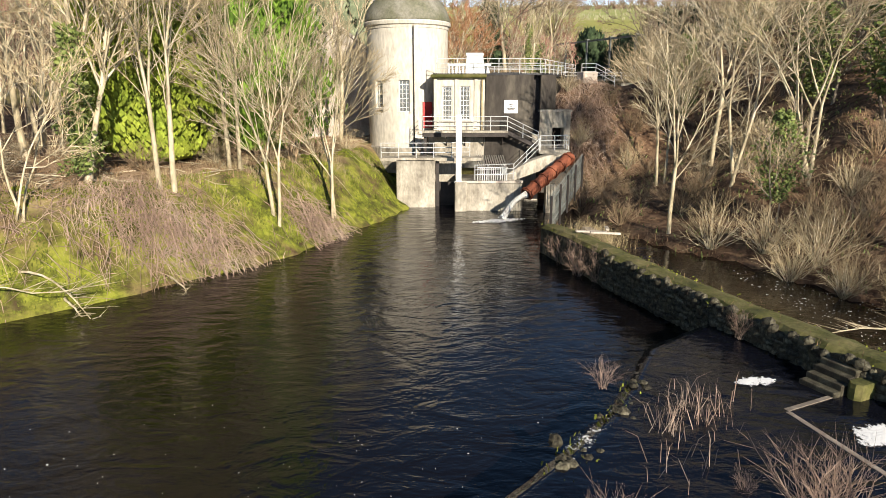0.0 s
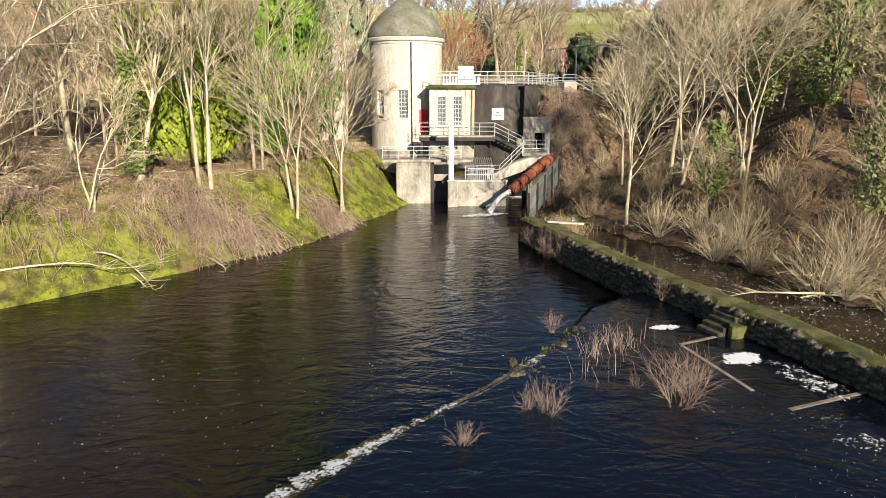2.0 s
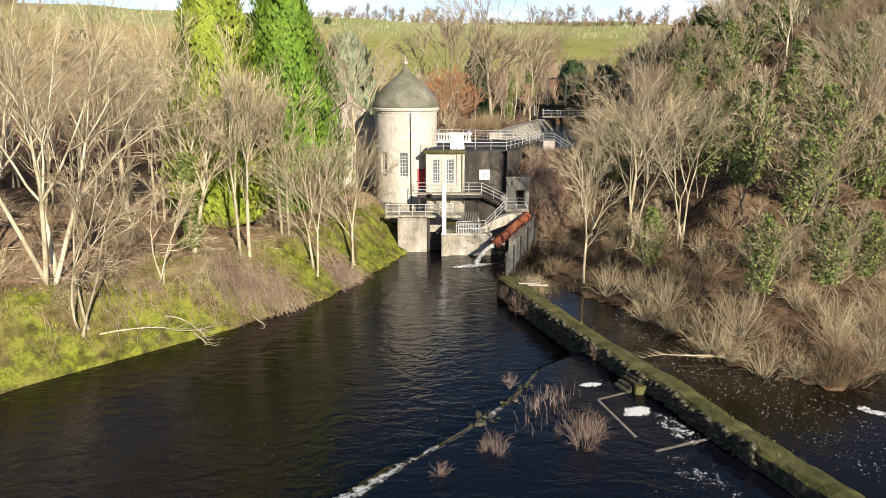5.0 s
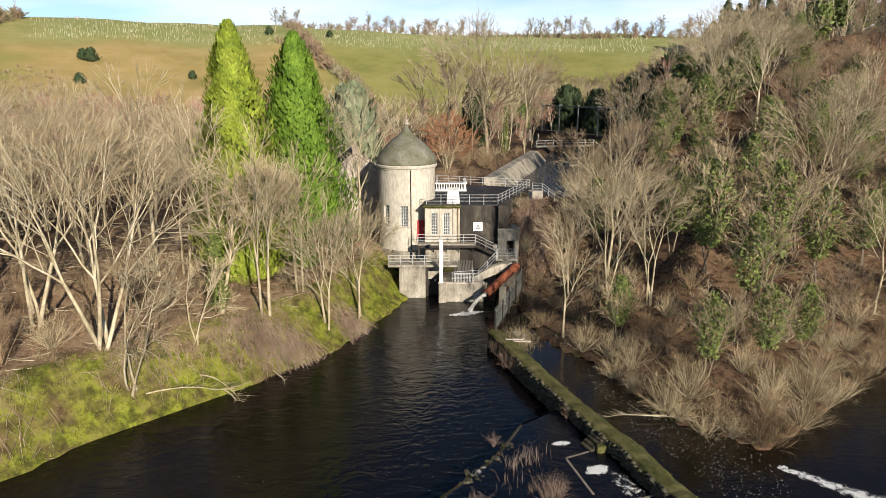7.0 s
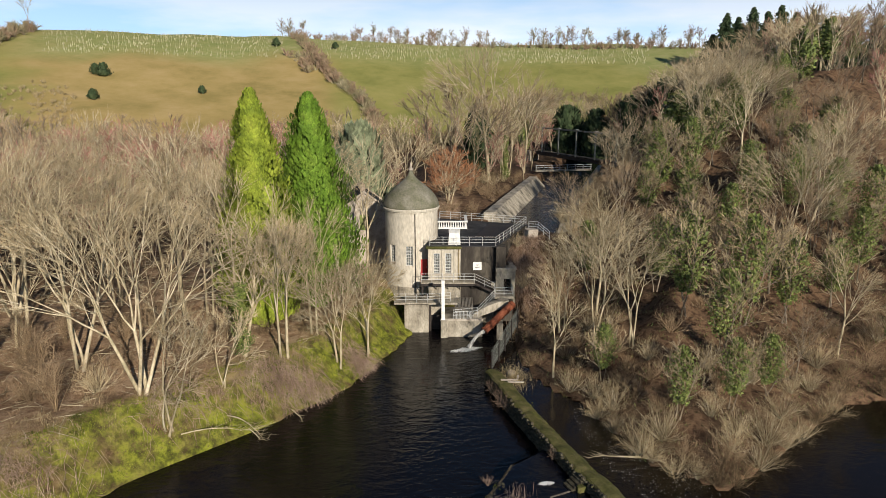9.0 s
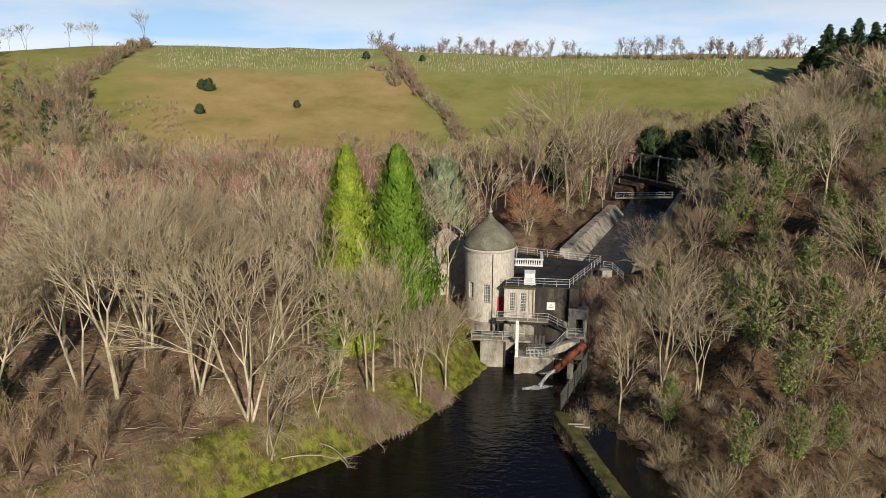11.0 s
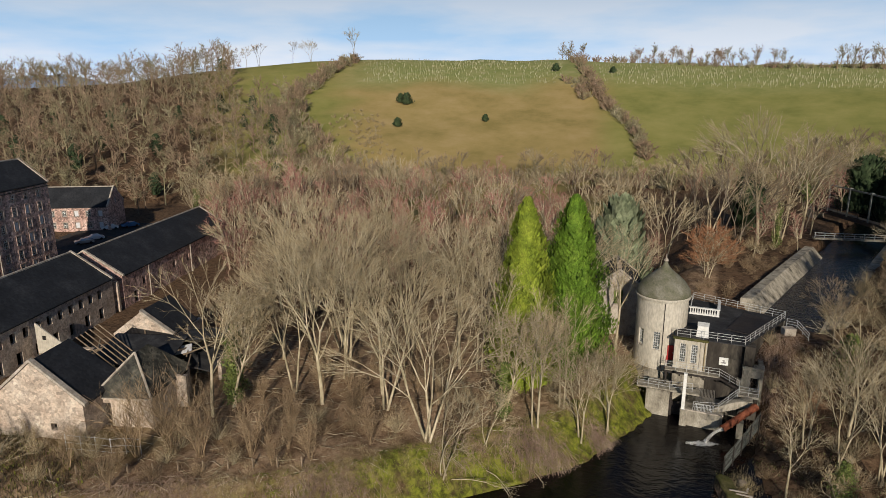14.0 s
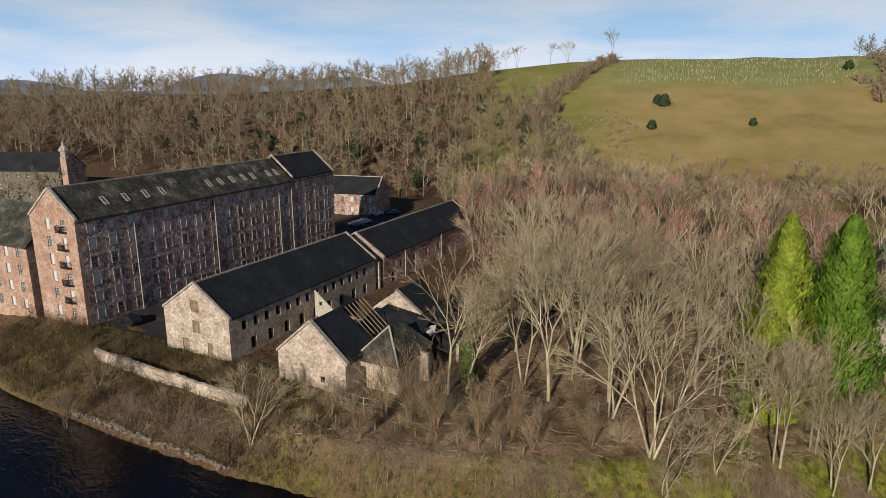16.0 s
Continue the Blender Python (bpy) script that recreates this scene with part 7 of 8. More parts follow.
for k in range(34):
    x, y = frng.uniform(-5, 10), frng.uniform(-3, 9)
    part("rafter", Shape().box(-0.07, -2.2, 0, 0.07, 2.2, 0.16), M_TIMBER, fall, at=pose(x, y, 3.7 + frng.uniform(-0.5, 0.9), frng.uniform(-14, 14), 0, frng.uniform(-40, 40)))
part("loose_sheet", Shape().box(-1.4, -0.9, 0, 1.4, 0.9, 0.05), M_GREYBOARD, fall, at=pose(7.5, 5.6, 4.3, 12, -8, 20))
for k, (x, y) in enumerate([(-4.0, -2.5), (3.5, -3.0), (9.5, 0.0), (12, 8), (-6, 8), (4, 10)]):
    part("wall_stub", Shape().box(-1.5, -0.25, -0.6, 1.5, 0.25, 2.6 + 0.5 * (k % 3)), M_PALESTONE, fall, at=pose(x, y, 0, 0, 0, 90 * (k % 2)))

# yard, cars, boundary
for nm, (x0, y0, x1, y1), ox, oy in (("yard", (-1.5, 0, 16.5, 62), -103.3, -5.5), ("car_park", (-18, 60, 20, 108), -103.3, -5.5)):
    s = Shape()
    nxs, nys = 12, 24
    c_, s_ = math.cos(radians(19.5)), math.sin(radians(19.5))
    for j in range(nys + 1):
        for i in range(nxs + 1):
            x, y = x0 + (x1 - x0) * i / nxs, y0 + (y1 - y0) * j / nys
            X, Y = ox + x * c_ - y * s_, oy + x * s_ + y * c_
            s.v.append((X, Y, max(gz(X, Y) + 0.06, Y0 - 0.15)))
    for j in range(nys):
        for i in range(nxs):
            k = j * (nxs + 1) + i
            s.f.append((k, k + 1, k + nxs + 2, k + nxs + 1))
            s.mi.append(0)
    tagged(new(nm, s.mesh(nm, M_TARMAC)), "dark worn tarmac yard between mill buildings", "yard", kind="structure")


def car(x, y, turn, body, label, z=None):
    ob = thing("car", label, "car", pose(x, y, (max(gz(x, y) + 0.06, Y0 - 0.15) if z is None else z), 0, 0, turn), group="parked cars")
    prof = [(-2.1, 0.35), (-2.12, 0.75), (-1.95, 0.92), (-1.15, 0.98), (-0.55, 1.42), (0.85, 1.45), (1.55, 1.0), (2.05, 0.9), (2.12, 0.6), (2.08, 0.35)]
    n = len(prof)
    s = Shape()
    for w, k in ((-0.88, 1.0), (-0.8, 1.02), (0.8, 1.02), (0.88, 1.0)):
        s.v += [(px, w * (0.82 if pz > 1.1 else 1.0), 0.35 + (pz - 0.35) * k) for px, pz in prof]
    for q in range(3):
        s.f += [(q * n + i, q * n + (i + 1) % n, (q + 1) * n + (i + 1) % n, (q + 1) * n + i) for i in range(n)]
    s.f += [tuple(range(n)), tuple(range(4 * n - 1, 3 * n - 1, -1))]
    s.mi = [0] * len(s.f)
    part("body", s, body, ob)
    part("window_band", Shape().add([(-1.02, -0.78, 1.02), (1.45, -0.78, 1.04), (0.82, -0.735, 1.40), (-0.52, -0.735, 1.38), (-1.02, 0.78, 1.02), (1.45, 0.78, 1.04), (0.82, 0.735, 1.40), (-0.52, 0.735, 1.38)], [(0, 1, 2, 3), (7, 6, 5, 4), (1, 5, 6, 2), (0, 3, 7, 4)]), M_CARDARK, ob)
    wm = Shape().tube([(0, -0.1, 0), (0, 0.1, 0)], 0.32, 14, True).mesh("wheel", M_TYRE)
    for wx in (-1.35, 1.35):
        for wy in (-0.82, 0.82):
            part("wheel", wm, M_TYRE, ob, at=Matrix.Translation((wx, wy, 0.32)))
    for wy in (-0.6, 0.6):
        part("headlight", Shape().box(2.05, wy - 0.15, 0.66, 2.13, wy + 0.15, 0.78), M_GLASS, ob)


car(-137.4, 70.5, 60, M_CARSILVER, "silver hatchback car parked in the mill yard")
car(-139.8, 75.2, 62, M_CARWHITE, "white hatchback car parked in the mill yard")
car(-146.5, 85.0, 58, M_CARWHITE, "white saloon car parked by the yard house")
car(-144.0, 89.5, 75, M_CARBLUE, "blue saloon car parked by the yard house")
car(-100.6, -2.0, 15, M_CARDARK, "dark car parked beside the mill")

# ---- river walls, weirs, banks ----
def strip(pts, n):
    """Places spaced evenly along a polyline, with the heading there."""
    P = [Vector((x, y, 0)) for x, y in pts]
    total = sum((b - a).length for a, b in zip(P, P[1:]))
    out = []
    for k in range(n):
        d = total * (k + 0.5) / n
        for a, b in zip(P, P[1:]):
            l = (b - a).length
            if d <= l:
                t = (b - a) / l
                out.append((a + t * d, math.degrees(math.atan2(t.y, t.x))))
                break
            d -= l
    return out, total


divide = Shape()
dp, dl_ = strip(DIVIDE, 330)
wr = random.Random(31)
for k, (p, a) in enumerate(dp):
    nrm = Vector((math.sin(radians(a)), -math.cos(radians(a)), 0))
    left = Vector((-nrm.x, -nrm.y, 0))
    hgt = 1.56 + 0.03 * math.sin(k * 0.23) + wr.uniform(-0.04, 0.04)
    for off, z in ((-0.42, -0.8), (-0.40, hgt - 0.16), (-0.22, hgt), (0.35, hgt + 0.03), (0.85, hgt - 0.12), (1.25, hgt - 0.42), (1.5, -0.8)):
        q = p + left * (off + wr.uniform(-0.07, 0.07))
        divide.v.append((q.x, q.y, z))
for k in range(len(dp) - 1):
    for i in range(6):
        divide.f.append((k * 7 + i, k * 7 + 7 + i, k * 7 + 8 + i, k * 7 + 1 + i))
        divide.mi.append(1 if i in (1, 2, 3, 4) else 0)
me = divide.mesh("dividing_wall", M_WALLSTONE, M_MOSSCAP)
divider = tagged(new("dividing_wall", me), "dark rubble river wall with a mossy top", "wall", kind="structure")

stone_meshes = []
for k in range(8):
    s = Shape().lathe([(0.12, -0.5), (0.42, -0.42), (0.56, -0.05), (0.5, 0.3), (0.2, 0.5)], 7)
    s.v = [(x * wr.uniform(0.75, 1.15), y * wr.uniform(0.75, 1.15), z * wr.uniform(0.75, 1.15)) for x, y, z in s.v]
    stone_meshes.append(s.mesh("stone", M_WALLSTONE))
stone_line, _ = strip([(x, y) for x, y in DIVIDE[1:8]], 62)
for p, a in stone_line:
    nrm = Vector((math.sin(radians(a)), -math.cos(radians(a)), 0))
    z = 0.0 if p.y > 20 else 0.55
    while z < 1.38:
        h = wr.uniform(0.14, 0.34)
        q = p + nrm * (0.38 + wr.uniform(-0.05, 0.07)) + Vector((math.cos(radians(a)), math.sin(radians(a)), 0)) * wr.uniform(-0.18, 0.18)
        part("stone", stone_meshes[wr.randrange(8)], M_WALLSTONE, divider, at=pose(q.x, q.y, z + h / 2, wr.uniform(-12, 12), wr.uniform(-12, 12), a + wr.uniform(-12, 12)) @ Matrix.Diagonal((wr.uniform(0.22, 0.5), 0.3, h * 1.15, 1)))
        z += h

# steps down to the water
steps = thing("stone_steps", "worn mossy stone steps down the river wall", "steps", pose(11.35, 16.4, 0.0, 0, 0, 24))
for k in range(5):
    part("step", Shape().box(-1.45 + k * 0.26, -0.55, -0.2, -1.19 + k * 0.26, 0.5, 0.80 + k * 0.16, 0.03), M_WALLSTONE, steps)
part("side_wall", Shape().box(-1.1, -0.95, -0.2, 0.1, -0.56, 1.1, 0.12), M_MOSSCAP, steps, "mossy side wall")

# thin sills in the shallows
for a, b in (((8.67, 14.69), (10.2, 15.4)), ((8.67, 14.6), (9.5, 11.1)), ((10.0, 9.95), (12.9, 11.05))):
    va, vb = Vector((*a, 0)), Vector((*b, 0))
    solo("concrete_sill", Shape().box(0, -0.07, -0.3, (vb - va).length, 0.07, SHALLOW + 0.018, 0.006), M_EDGING, "narrow wet sill in the shallows", "sill", pose(va.x, va.y, 0, 0, 0, math.degrees(math.atan2(vb.y - va.y, vb.x - va.x))))
weir = thing("weir", "low stone weir with white water spilling over", "weir")
s = Shape()
wp, wl_ = strip(WEIR, 320)
for k, (p, a) in enumerate(wp):
    n_ = Vector((-math.sin(radians(a)), math.cos(radians(a)), 0))
    w = 1.1 if p.y < 9.0 else max(0.3, 1.1 - (p.y - 9.0) * 0.3)
    for off, z in ((-0.6, SHALLOW - 0.03), (-0.15, SHALLOW + 0.012), (0.2, SHALLOW - 0.03), (0.5 * w, SHALLOW - 0.26), (0.85 * w, SHALLOW - 0.52), (1.35 * w, -0.06)):
        q = p + n_ * (off + wr.uniform(-0.03, 0.03))
        s.v.append((q.x, q.y, z))
for k in range(len(wp) - 1):
    for i in range(5):
        s.f.append((k * 6 + i, k * 6 + 6 + i, k * 6 + 7 + i, k * 6 + 1 + i))
        s.mi.append(0)
part("spill", s, M_SHALLOW, weir, "dark smooth water sliding over the weir", smooth=True)
weedy = [(p, a) for p, a in wp if 11.3 < p.y < 16.6 and math.sin(p.y * 3.1) > -0.2]
for k in range(22):
    p, a = weedy[wr.randrange(len(weedy))]
    part("stone", stone_meshes[wr.randrange(8)], M_WALLSTONE, weir, at=pose(p.x + wr.gauss(0.1, 0.22), p.y + wr.gauss(0, 0.22), SHALLOW - 0.05, wr.uniform(-20, 20), wr.uniform(-20, 20), wr.uniform(0, 360)) @ Matrix.Scale(wr.uniform(0.15, 0.36), 4))


def foam(name, label, spots, smin, smax, h=0.02, seed=1, z=0.012):
    """Low ragged flecks of froth."""
    rng = random.Random(seed)
    s = Shape()
    for x, y in spots:
        r, n = rng.uniform(smin, smax), 7
        a0, el = rng.uniform(0, 6.28), rng.uniform(1.0, 2.4)
        c, d = math.cos(a0), math.sin(a0)
        ring = [(r * el * math.cos(i * 6.283 / n) * rng.uniform(0.6, 1.2), r * math.sin(i * 6.283 / n) * rng.uniform(0.6, 1.2)) for i in range(n)]
        k = len(s.v)
        s.v += [(x + u * c - v * d, y + u * d + v * c, z - 0.03) for u, v in ring] + [(x + (u * c - v * d) * 0.6, y + (u * d + v * c) * 0.6, z + h * rng.uniform(0.5, 1.5)) for u, v in ring]
        s.f += [(k + i, k + (i + 1) % n, k + n + (i + 1) % n, k + n + i) for i in range(n)] + [tuple(range(k + n, k + 2 * n))]
        s.mi += [0] * (n + 1)
    return tagged(new(name, s.mesh(name, M_FOAM)), label, "foam", kind="stuff")


def froth(name, label, rows, kind="stuff"):
    """A broken white sheet: rows of (left point, right point, cover in the middle)."""
    s, cover = Shape(), []
    n = 9
    for (a, b, c) in rows:
        for i in range(n):
            t = i / (n - 1)
            p = Vector(a).lerp(Vector(b), t)
            s.v.append((p.x, p.y, p.z + wr.uniform(-0.01, 0.015)))
            cover.append(c * (1 - abs(2 * t - 1) ** 2.2) - 0.15)
    for k in range(len(rows) - 1):
        for i in range(n - 1):
            s.f.append((k * n + i, k * n + i + 1, k * n + n + i + 1, k * n + n + i))
            s.mi.append(0)
    me = s.mesh(name, M_FROTH, smooth=True)
    at = me.attributes.new("cover", "FLOAT", "POINT")
    at.data.foreach_set("value", cover)
    return tagged(new(name, me), label, "foam", kind=kind)


def froth_raft(name, label, x, y, rx, ry, turn, z, cover):
    rows = []
    c, d = math.cos(radians(turn)), math.sin(radians(turn))
    for k in range(13):
        t = -1 + k / 6
        w = ry * math.sqrt(max(0.02, 1 - t * t)) * wr.uniform(0.8, 1.2)
        rows.append(((x + rx * t * c + w * d, y + rx * t * d - w * c, z), (x + rx * t * c - w * d, y + rx * t * d + w * c, z), cover * (1 - 0.5 * t * t)))
    return froth(name, label, rows)


fr = random.Random(77)
rows = []
for k in range(40):
    t = k / 39
    x, y = 0.9 - 4.6 * t, 10.5 - 5.4 * t
    w = (0.35 + 0.75 * t) * wr.uniform(0.6, 1.2)
    rows.append(((x + 0.05, y - 0.05, SHALLOW + 0.03), (x - 0.76 * w, y + 0.66 * w, SHALLOW + 0.05 - 0.2 * w), 0.24 + 0.22 * min(1, t * 2.0)))
froth("weir_foam", "streak of white water along the weir", rows)
froth_raft("splash_foam", "white splash under the outfall pipe", 3.7, 42.3, 2.0, 0.75, 20, 0.03, 0.62)
flecks = []
for _ in range(1300):
    u = fr.random()
    flecks.append((12.5 + 8 * fr.random(), 27 - 20 * u))
foam("pool_foam", "scattered flecks of foam on the upper pool", [(x, y) for x, y in flecks if x > 8.5 + (28 - y) * 0.40 + 1.0 and x < 13.5 + (27 - y) * 0.6], 0.012, 0.032, 0.006, 4, 0.857)
foam("river_foam", "scattered flecks of foam on the river", [(fr.gauss(-5, 5), 11 + fr.gauss(0, 2.2) + fr.gauss(0, 1)) for _ in range(170)], 0.006, 0.015, 0.004, 5)
foam("shallow_foam", "scattered flecks of foam in the shallows", [(10.5 + fr.gauss(0, 1.4), 7.5 + fr.gauss(0, 1.6)) for _ in range(130)], 0.005, 0.012, 0.004, 6, SHALLOW + 0.01)
froth_raft("foam_streak", "thin streaks of froth drifting in the shallows", 11.2, 8.3, 2.2, 1.1, 120, SHALLOW + 0.02, 0.19)
froth_raft("foam_raft", "raft of white froth trapped by the wall", 10.25, 13.4, 0.85, 0.6, 25, SHALLOW + 0.03, 0.75)
froth_raft("foam_raft", "raft of white froth trapped beside the steps", 8.65, 16.3, 0.65, 0.35, 10, SHALLOW + 0.03, 0.7)
froth_raft("foam_raft", "thin scum of froth drifting along the wall", 11.6, 11.8, 1.6, 0.9, 110, SHALLOW + 0.02, 0.30)
froth_raft("foam_raft", "thin froth behind the weir stones", 3.4, 13.4, 1.5, 0.4, 55, SHALLOW + 0.02, 0.26)
rows = []
for k in range(26):
    t = k / 25
    x, y, w = 20.8 + 5.0 * t, 13.4 - 4.4 * t, 0.35 + 0.6 * t + 0.12 * math.sin(k * 1.7)
    rows.append(((x - 0.6 * w, y - 0.8 * w, 0.88), (x + 0.6 * w, y + 0.8 * w, 0.90), 0.5))
froth("rapid_foam", "white rapids where the upper pool spills", rows)

# plants standing in the shallows
for x, y, sc in ((7.0, 10.3, 1.0), (7.5, 10.9, 0.75), (3.2, 9.8, 0.6), (2.7, 10.1, 0.4), (0.8, 8.2, 0.4), (6.1, 11.4, 0.3)):
    SHRUBRED.plant(x, y, sc, None, z=SHALLOW - 0.15)
SHRUBRED.plant(6.4, 29.2, 0.95, None, z=-0.1)
SHRUBRED.plant(7.0, 27.9, 0.8, None, z=0.2)
SHRUBRED.plant(6.0, 31.5, 0.8, None, z=0.0)
SHRUBRED.plant(4.42, 16.3, 0.42, None, z=SHALLOW - 0.1)
SHRUBRED.plant(9.6, 19.4, 0.5, None, z=0.8)


def blades(name, label, category, spots, height, width, material, lean=0.35, seed=1, kind="stuff", zfun=None, m=None):
    """Bent grass or reed blades."""
    rng = random.Random(seed)
    s = Shape()
    for x, y in spots:
        z = (zfun or gz)(x, y) - 0.03
        h, a, b = height * rng.uniform(0.5, 1.2), rng.uniform(0, 6.28), rng.uniform(0, 6.28)
        l = lean * rng.random() * h
        w = width * rng.uniform(0.6, 1.3)
        cx, cy, ux, uy = math.cos(a) * w, math.sin(a) * w, math.cos(b) * l, math.sin(b) * l
        s.add([(x - cx, y - cy, z), (x + cx, y + cy, z), (x + cx * 0.7 + ux * 0.4, y + cy * 0.7 + uy * 0.4, z + h * 0.6), (x - cx * 0.7 + ux * 0.4, y - cy * 0.7 + uy * 0.4, z + h * 0.6), (x + ux, y + uy, z + h * (1 - 0.3 * lean))], [(0, 1, 2, 3), (3, 2, 4)])
    return tagged(new(name, s.mesh(name, material)), label, category, kind=kind)


br = random.Random(55)
shelf = lambda x, y: SHALLOW - 0.05
blades("reed_clump", "thin brown leaning stems standing in the shallows", "reeds", [(6.5 + br.gauss(0, 0.5), 14.5 + br.gauss(0, 0.5)) for _ in range(80)] + [(5.3 + br.gauss(0, 0.15), 13.7 + br.gauss(0, 0.2)) for _ in range(40)] + [(5.0 + br.gauss(0, 0.8), 12.2 + br.gauss(0, 0.6)) for _ in range(20)], 1.05, 0.008, M_BRAMBLE, 0.75, 2, zfun=shelf)
blades("reed_clump", "dry straw-coloured reeds beside the palisade fence", "reeds", [(8.0 + br.gauss(0, 0.7), 33.0 + br.gauss(0, 1.2)) for _ in range(1500)], 1.3, 0.007, M_STRAW, 0.6, 3, zfun=lambda x, y: max(gz(x, y), 0.5))
blades("shallow_weeds", "tufts of moss and weed on the weir stones", "weeds", [(p.x + br.gauss(0, 0.25), p.y + br.gauss(0, 0.25)) for p, a in weedy for _ in range(14)], 0.2, 0.025, M_TURF, 0.8, 4, zfun=shelf)
blades("wall_weeds", "straggling dry weeds along the wall top", "weeds", [(p.x + br.gauss(0.1, 0.35), p.y + br.gauss(0, 0.3)) for p, a in dp if p.y > -20 for _ in range(7)], 0.25, 0.007, M_BRACKEN, 1.0, 5, zfun=lambda x, y: 1.53)
blades("wall_moss", "green moss and grass along the wall top", "moss", [(p.x + br.gauss(0.3, 0.35), p.y + br.gauss(0, 0.3)) for p, a in dp if p.y > -20 for _ in range(16)], 0.1, 0.03, M_TURF, 1.2, 6, zfun=lambda x, y: 1.50)


def many(n, seed, box, d0, d1):
    """Places along the west shore, worked out in bulk."""
    r = np.random.RandomState(seed)
    x, y = r.uniform(box[0], box[2], n * 6), r.uniform(box[1], box[3], n * 6)
    d = polyline_dist(x, y, LEFT_SHORE)
    ok = (~inside(x, y, WATER_POLY)) & (d > d0) & (d < d1) & ((x < -4) | (y < 44))
    x, y = x[ok][:n], y[ok][:n]
    return x, y


def bulk_blades(name, label, category, x, y, z, height, width, material, lean, seed):
    r = np.random.RandomState(seed)
    n = len(x)
    h, a, b = height * r.uniform(0.45, 1.2, n), r.uniform(0, 6.28, n), r.uniform(0, 6.28, n)
    l, w = lean * r.uniform(0.1, 1, n) * h, width * r.uniform(0.6, 1.4, n)
    cx, cy, ux, uy = np.cos(a) * w, np.sin(a) * w, np.cos(b) * l, np.sin(b) * l
    hz = h * (1 - 0.45 * np.minimum(l / np.maximum(h, 1e-6), 1.6))
    V = np.stack([np.stack([x - cx, y - cy, z - 0.04], 1), np.stack([x + cx, y + cy, z - 0.04], 1), np.stack([x + ux * 0.45 + cx * 0.7, y + uy * 0.45 + cy * 0.7, z + hz * 0.75], 1), np.stack([x + ux * 0.45 - cx * 0.7, y + uy * 0.45 - cy * 0.7, z + hz * 0.75], 1), np.stack([x + ux, y + uy, z + hz], 1)], 1).reshape(-1, 3)
    F = (np.arange(n)[:, None, None] * 5 + np.array([[0, 1, 2], [0, 2, 3], [3, 2, 4]])[None]).reshape(-1, 3)
    me = bpy.data.meshes.new(name)
    me.from_pydata(V.tolist(), [], F.tolist())
    me.materials.append(material)
    return tagged(new(name, me), label, category, kind="stuff")


x, y = many(44000, 1, (-36, -2, -2, 52), 0.15, 5.2)
keep = (waves(x, y, 4, 61) + 0.35 * waves(x, y, 1.3, 62) > -0.25) & (x > -40)
x, y = x[keep], y[keep]
bulk_blades("moss_tufts", "bright green moss and grass tufts on the sloping bank", "grass", x, y, ground_z(x, y), 0.15, 0.028, M_TURF, 1.2, 3)
x, y = many(70000, 4, (-64, -4, -3, 60), 3.6, 26)
keep = waves(x, y, 6, 63) + 0.5 * waves(x, y, 1.8, 64) > -0.1
x, y = x[keep], y[keep]
bulk_blades("dead_bracken", "flattened dead bracken and dry grass on the wood floor", "bracken", x, y, ground_z(x, y), 0.36, 0.012, M_BRACKEN, 1.3, 5)
x, y = many(20000, 6, (-40, -2, -3, 52), 2.4, 7.5)
keep = waves(x, y, 5, 65) > 0.1
x, y = x[keep], y[keep]
bulk_blades("dry_grass", "pale dry grass hanging over the bank", "grass", x, y, ground_z(x, y), 0.6, 0.008, M_STRAW, 1.5, 7)
rs = np.random.RandomState(8)
x, y = rs.uniform(9, 60, 30000), rs.uniform(14, 62, 30000)
ok = (~inside(x, y, WATER_POLY)) & (polyline_dist(x, y, CANAL) > 7) & ~((x < 12) & (y > 45)) & (waves(x, y, 5, 66) + 0.5 * waves(x, y, 1.7, 67) > -0.15)
x, y = x[ok], y[ok]
bulk_blades("hillside_bracken", "dead brown bracken on the hillside", "bracken", x[:9000], y[:9000], ground_z(x[:9000], y[:9000]), 0.45, 0.009, M_BRACKEN, 1.4, 9)
bulk_blades("hillside_green", "patches of green bramble and grass on the hillside", "grass", x[9000:14000], y[9000:14000], ground_z(x[9000:14000], y[9000:14000]), 0.32, 0.035, M_LEAF, 1.2, 10)

x, y = many(1500, 15, (-72, -2, -4, 70), 4.0, 44)
stick_rng, sticks = random.Random(19), Shape()
for px_, py_ in zip(x.tolist(), y.tolist()):
    a, l = stick_rng.uniform(0, 6.28), stick_rng.uniform(0.8, 3.2)
    b = a + stick_rng.uniform(-0.5, 0.5)
    ex, ey = px_ + l * 0.5 * math.cos(a), py_ + l * 0.5 * math.sin(a)
    fx, fy = ex + l * 0.5 * math.cos(b), ey + l * 0.5 * math.sin(b)
    sticks.spike([Vector((px_, py_, gz(px_, py_) + 0.05)), Vector((ex, ey, gz(ex, ey) + 0.05 + 0.2 * stick_rng.random())), Vector((fx, fy, gz(fx, fy) + 0.35 * stick_rng.random()))], [0.035, 0.026])
tagged(new("fallen_sticks", sticks.mesh("fallen_sticks", M_BARKPALE)), "bleached fallen sticks strewn over the wood floor", "sticks", kind="stuff")

x, y = many(22000, 12, (-118, -26, -50, 6), 0.3, 16)
bulk_blades("bank_undergrowth", "dark tangled undergrowth on the bank below the mill", "undergrowth", x[:16000], y[:16000], ground_z(x[:16000], y[:16000]), 0.85, 0.03, M_SCRUB, 1.1, 13)
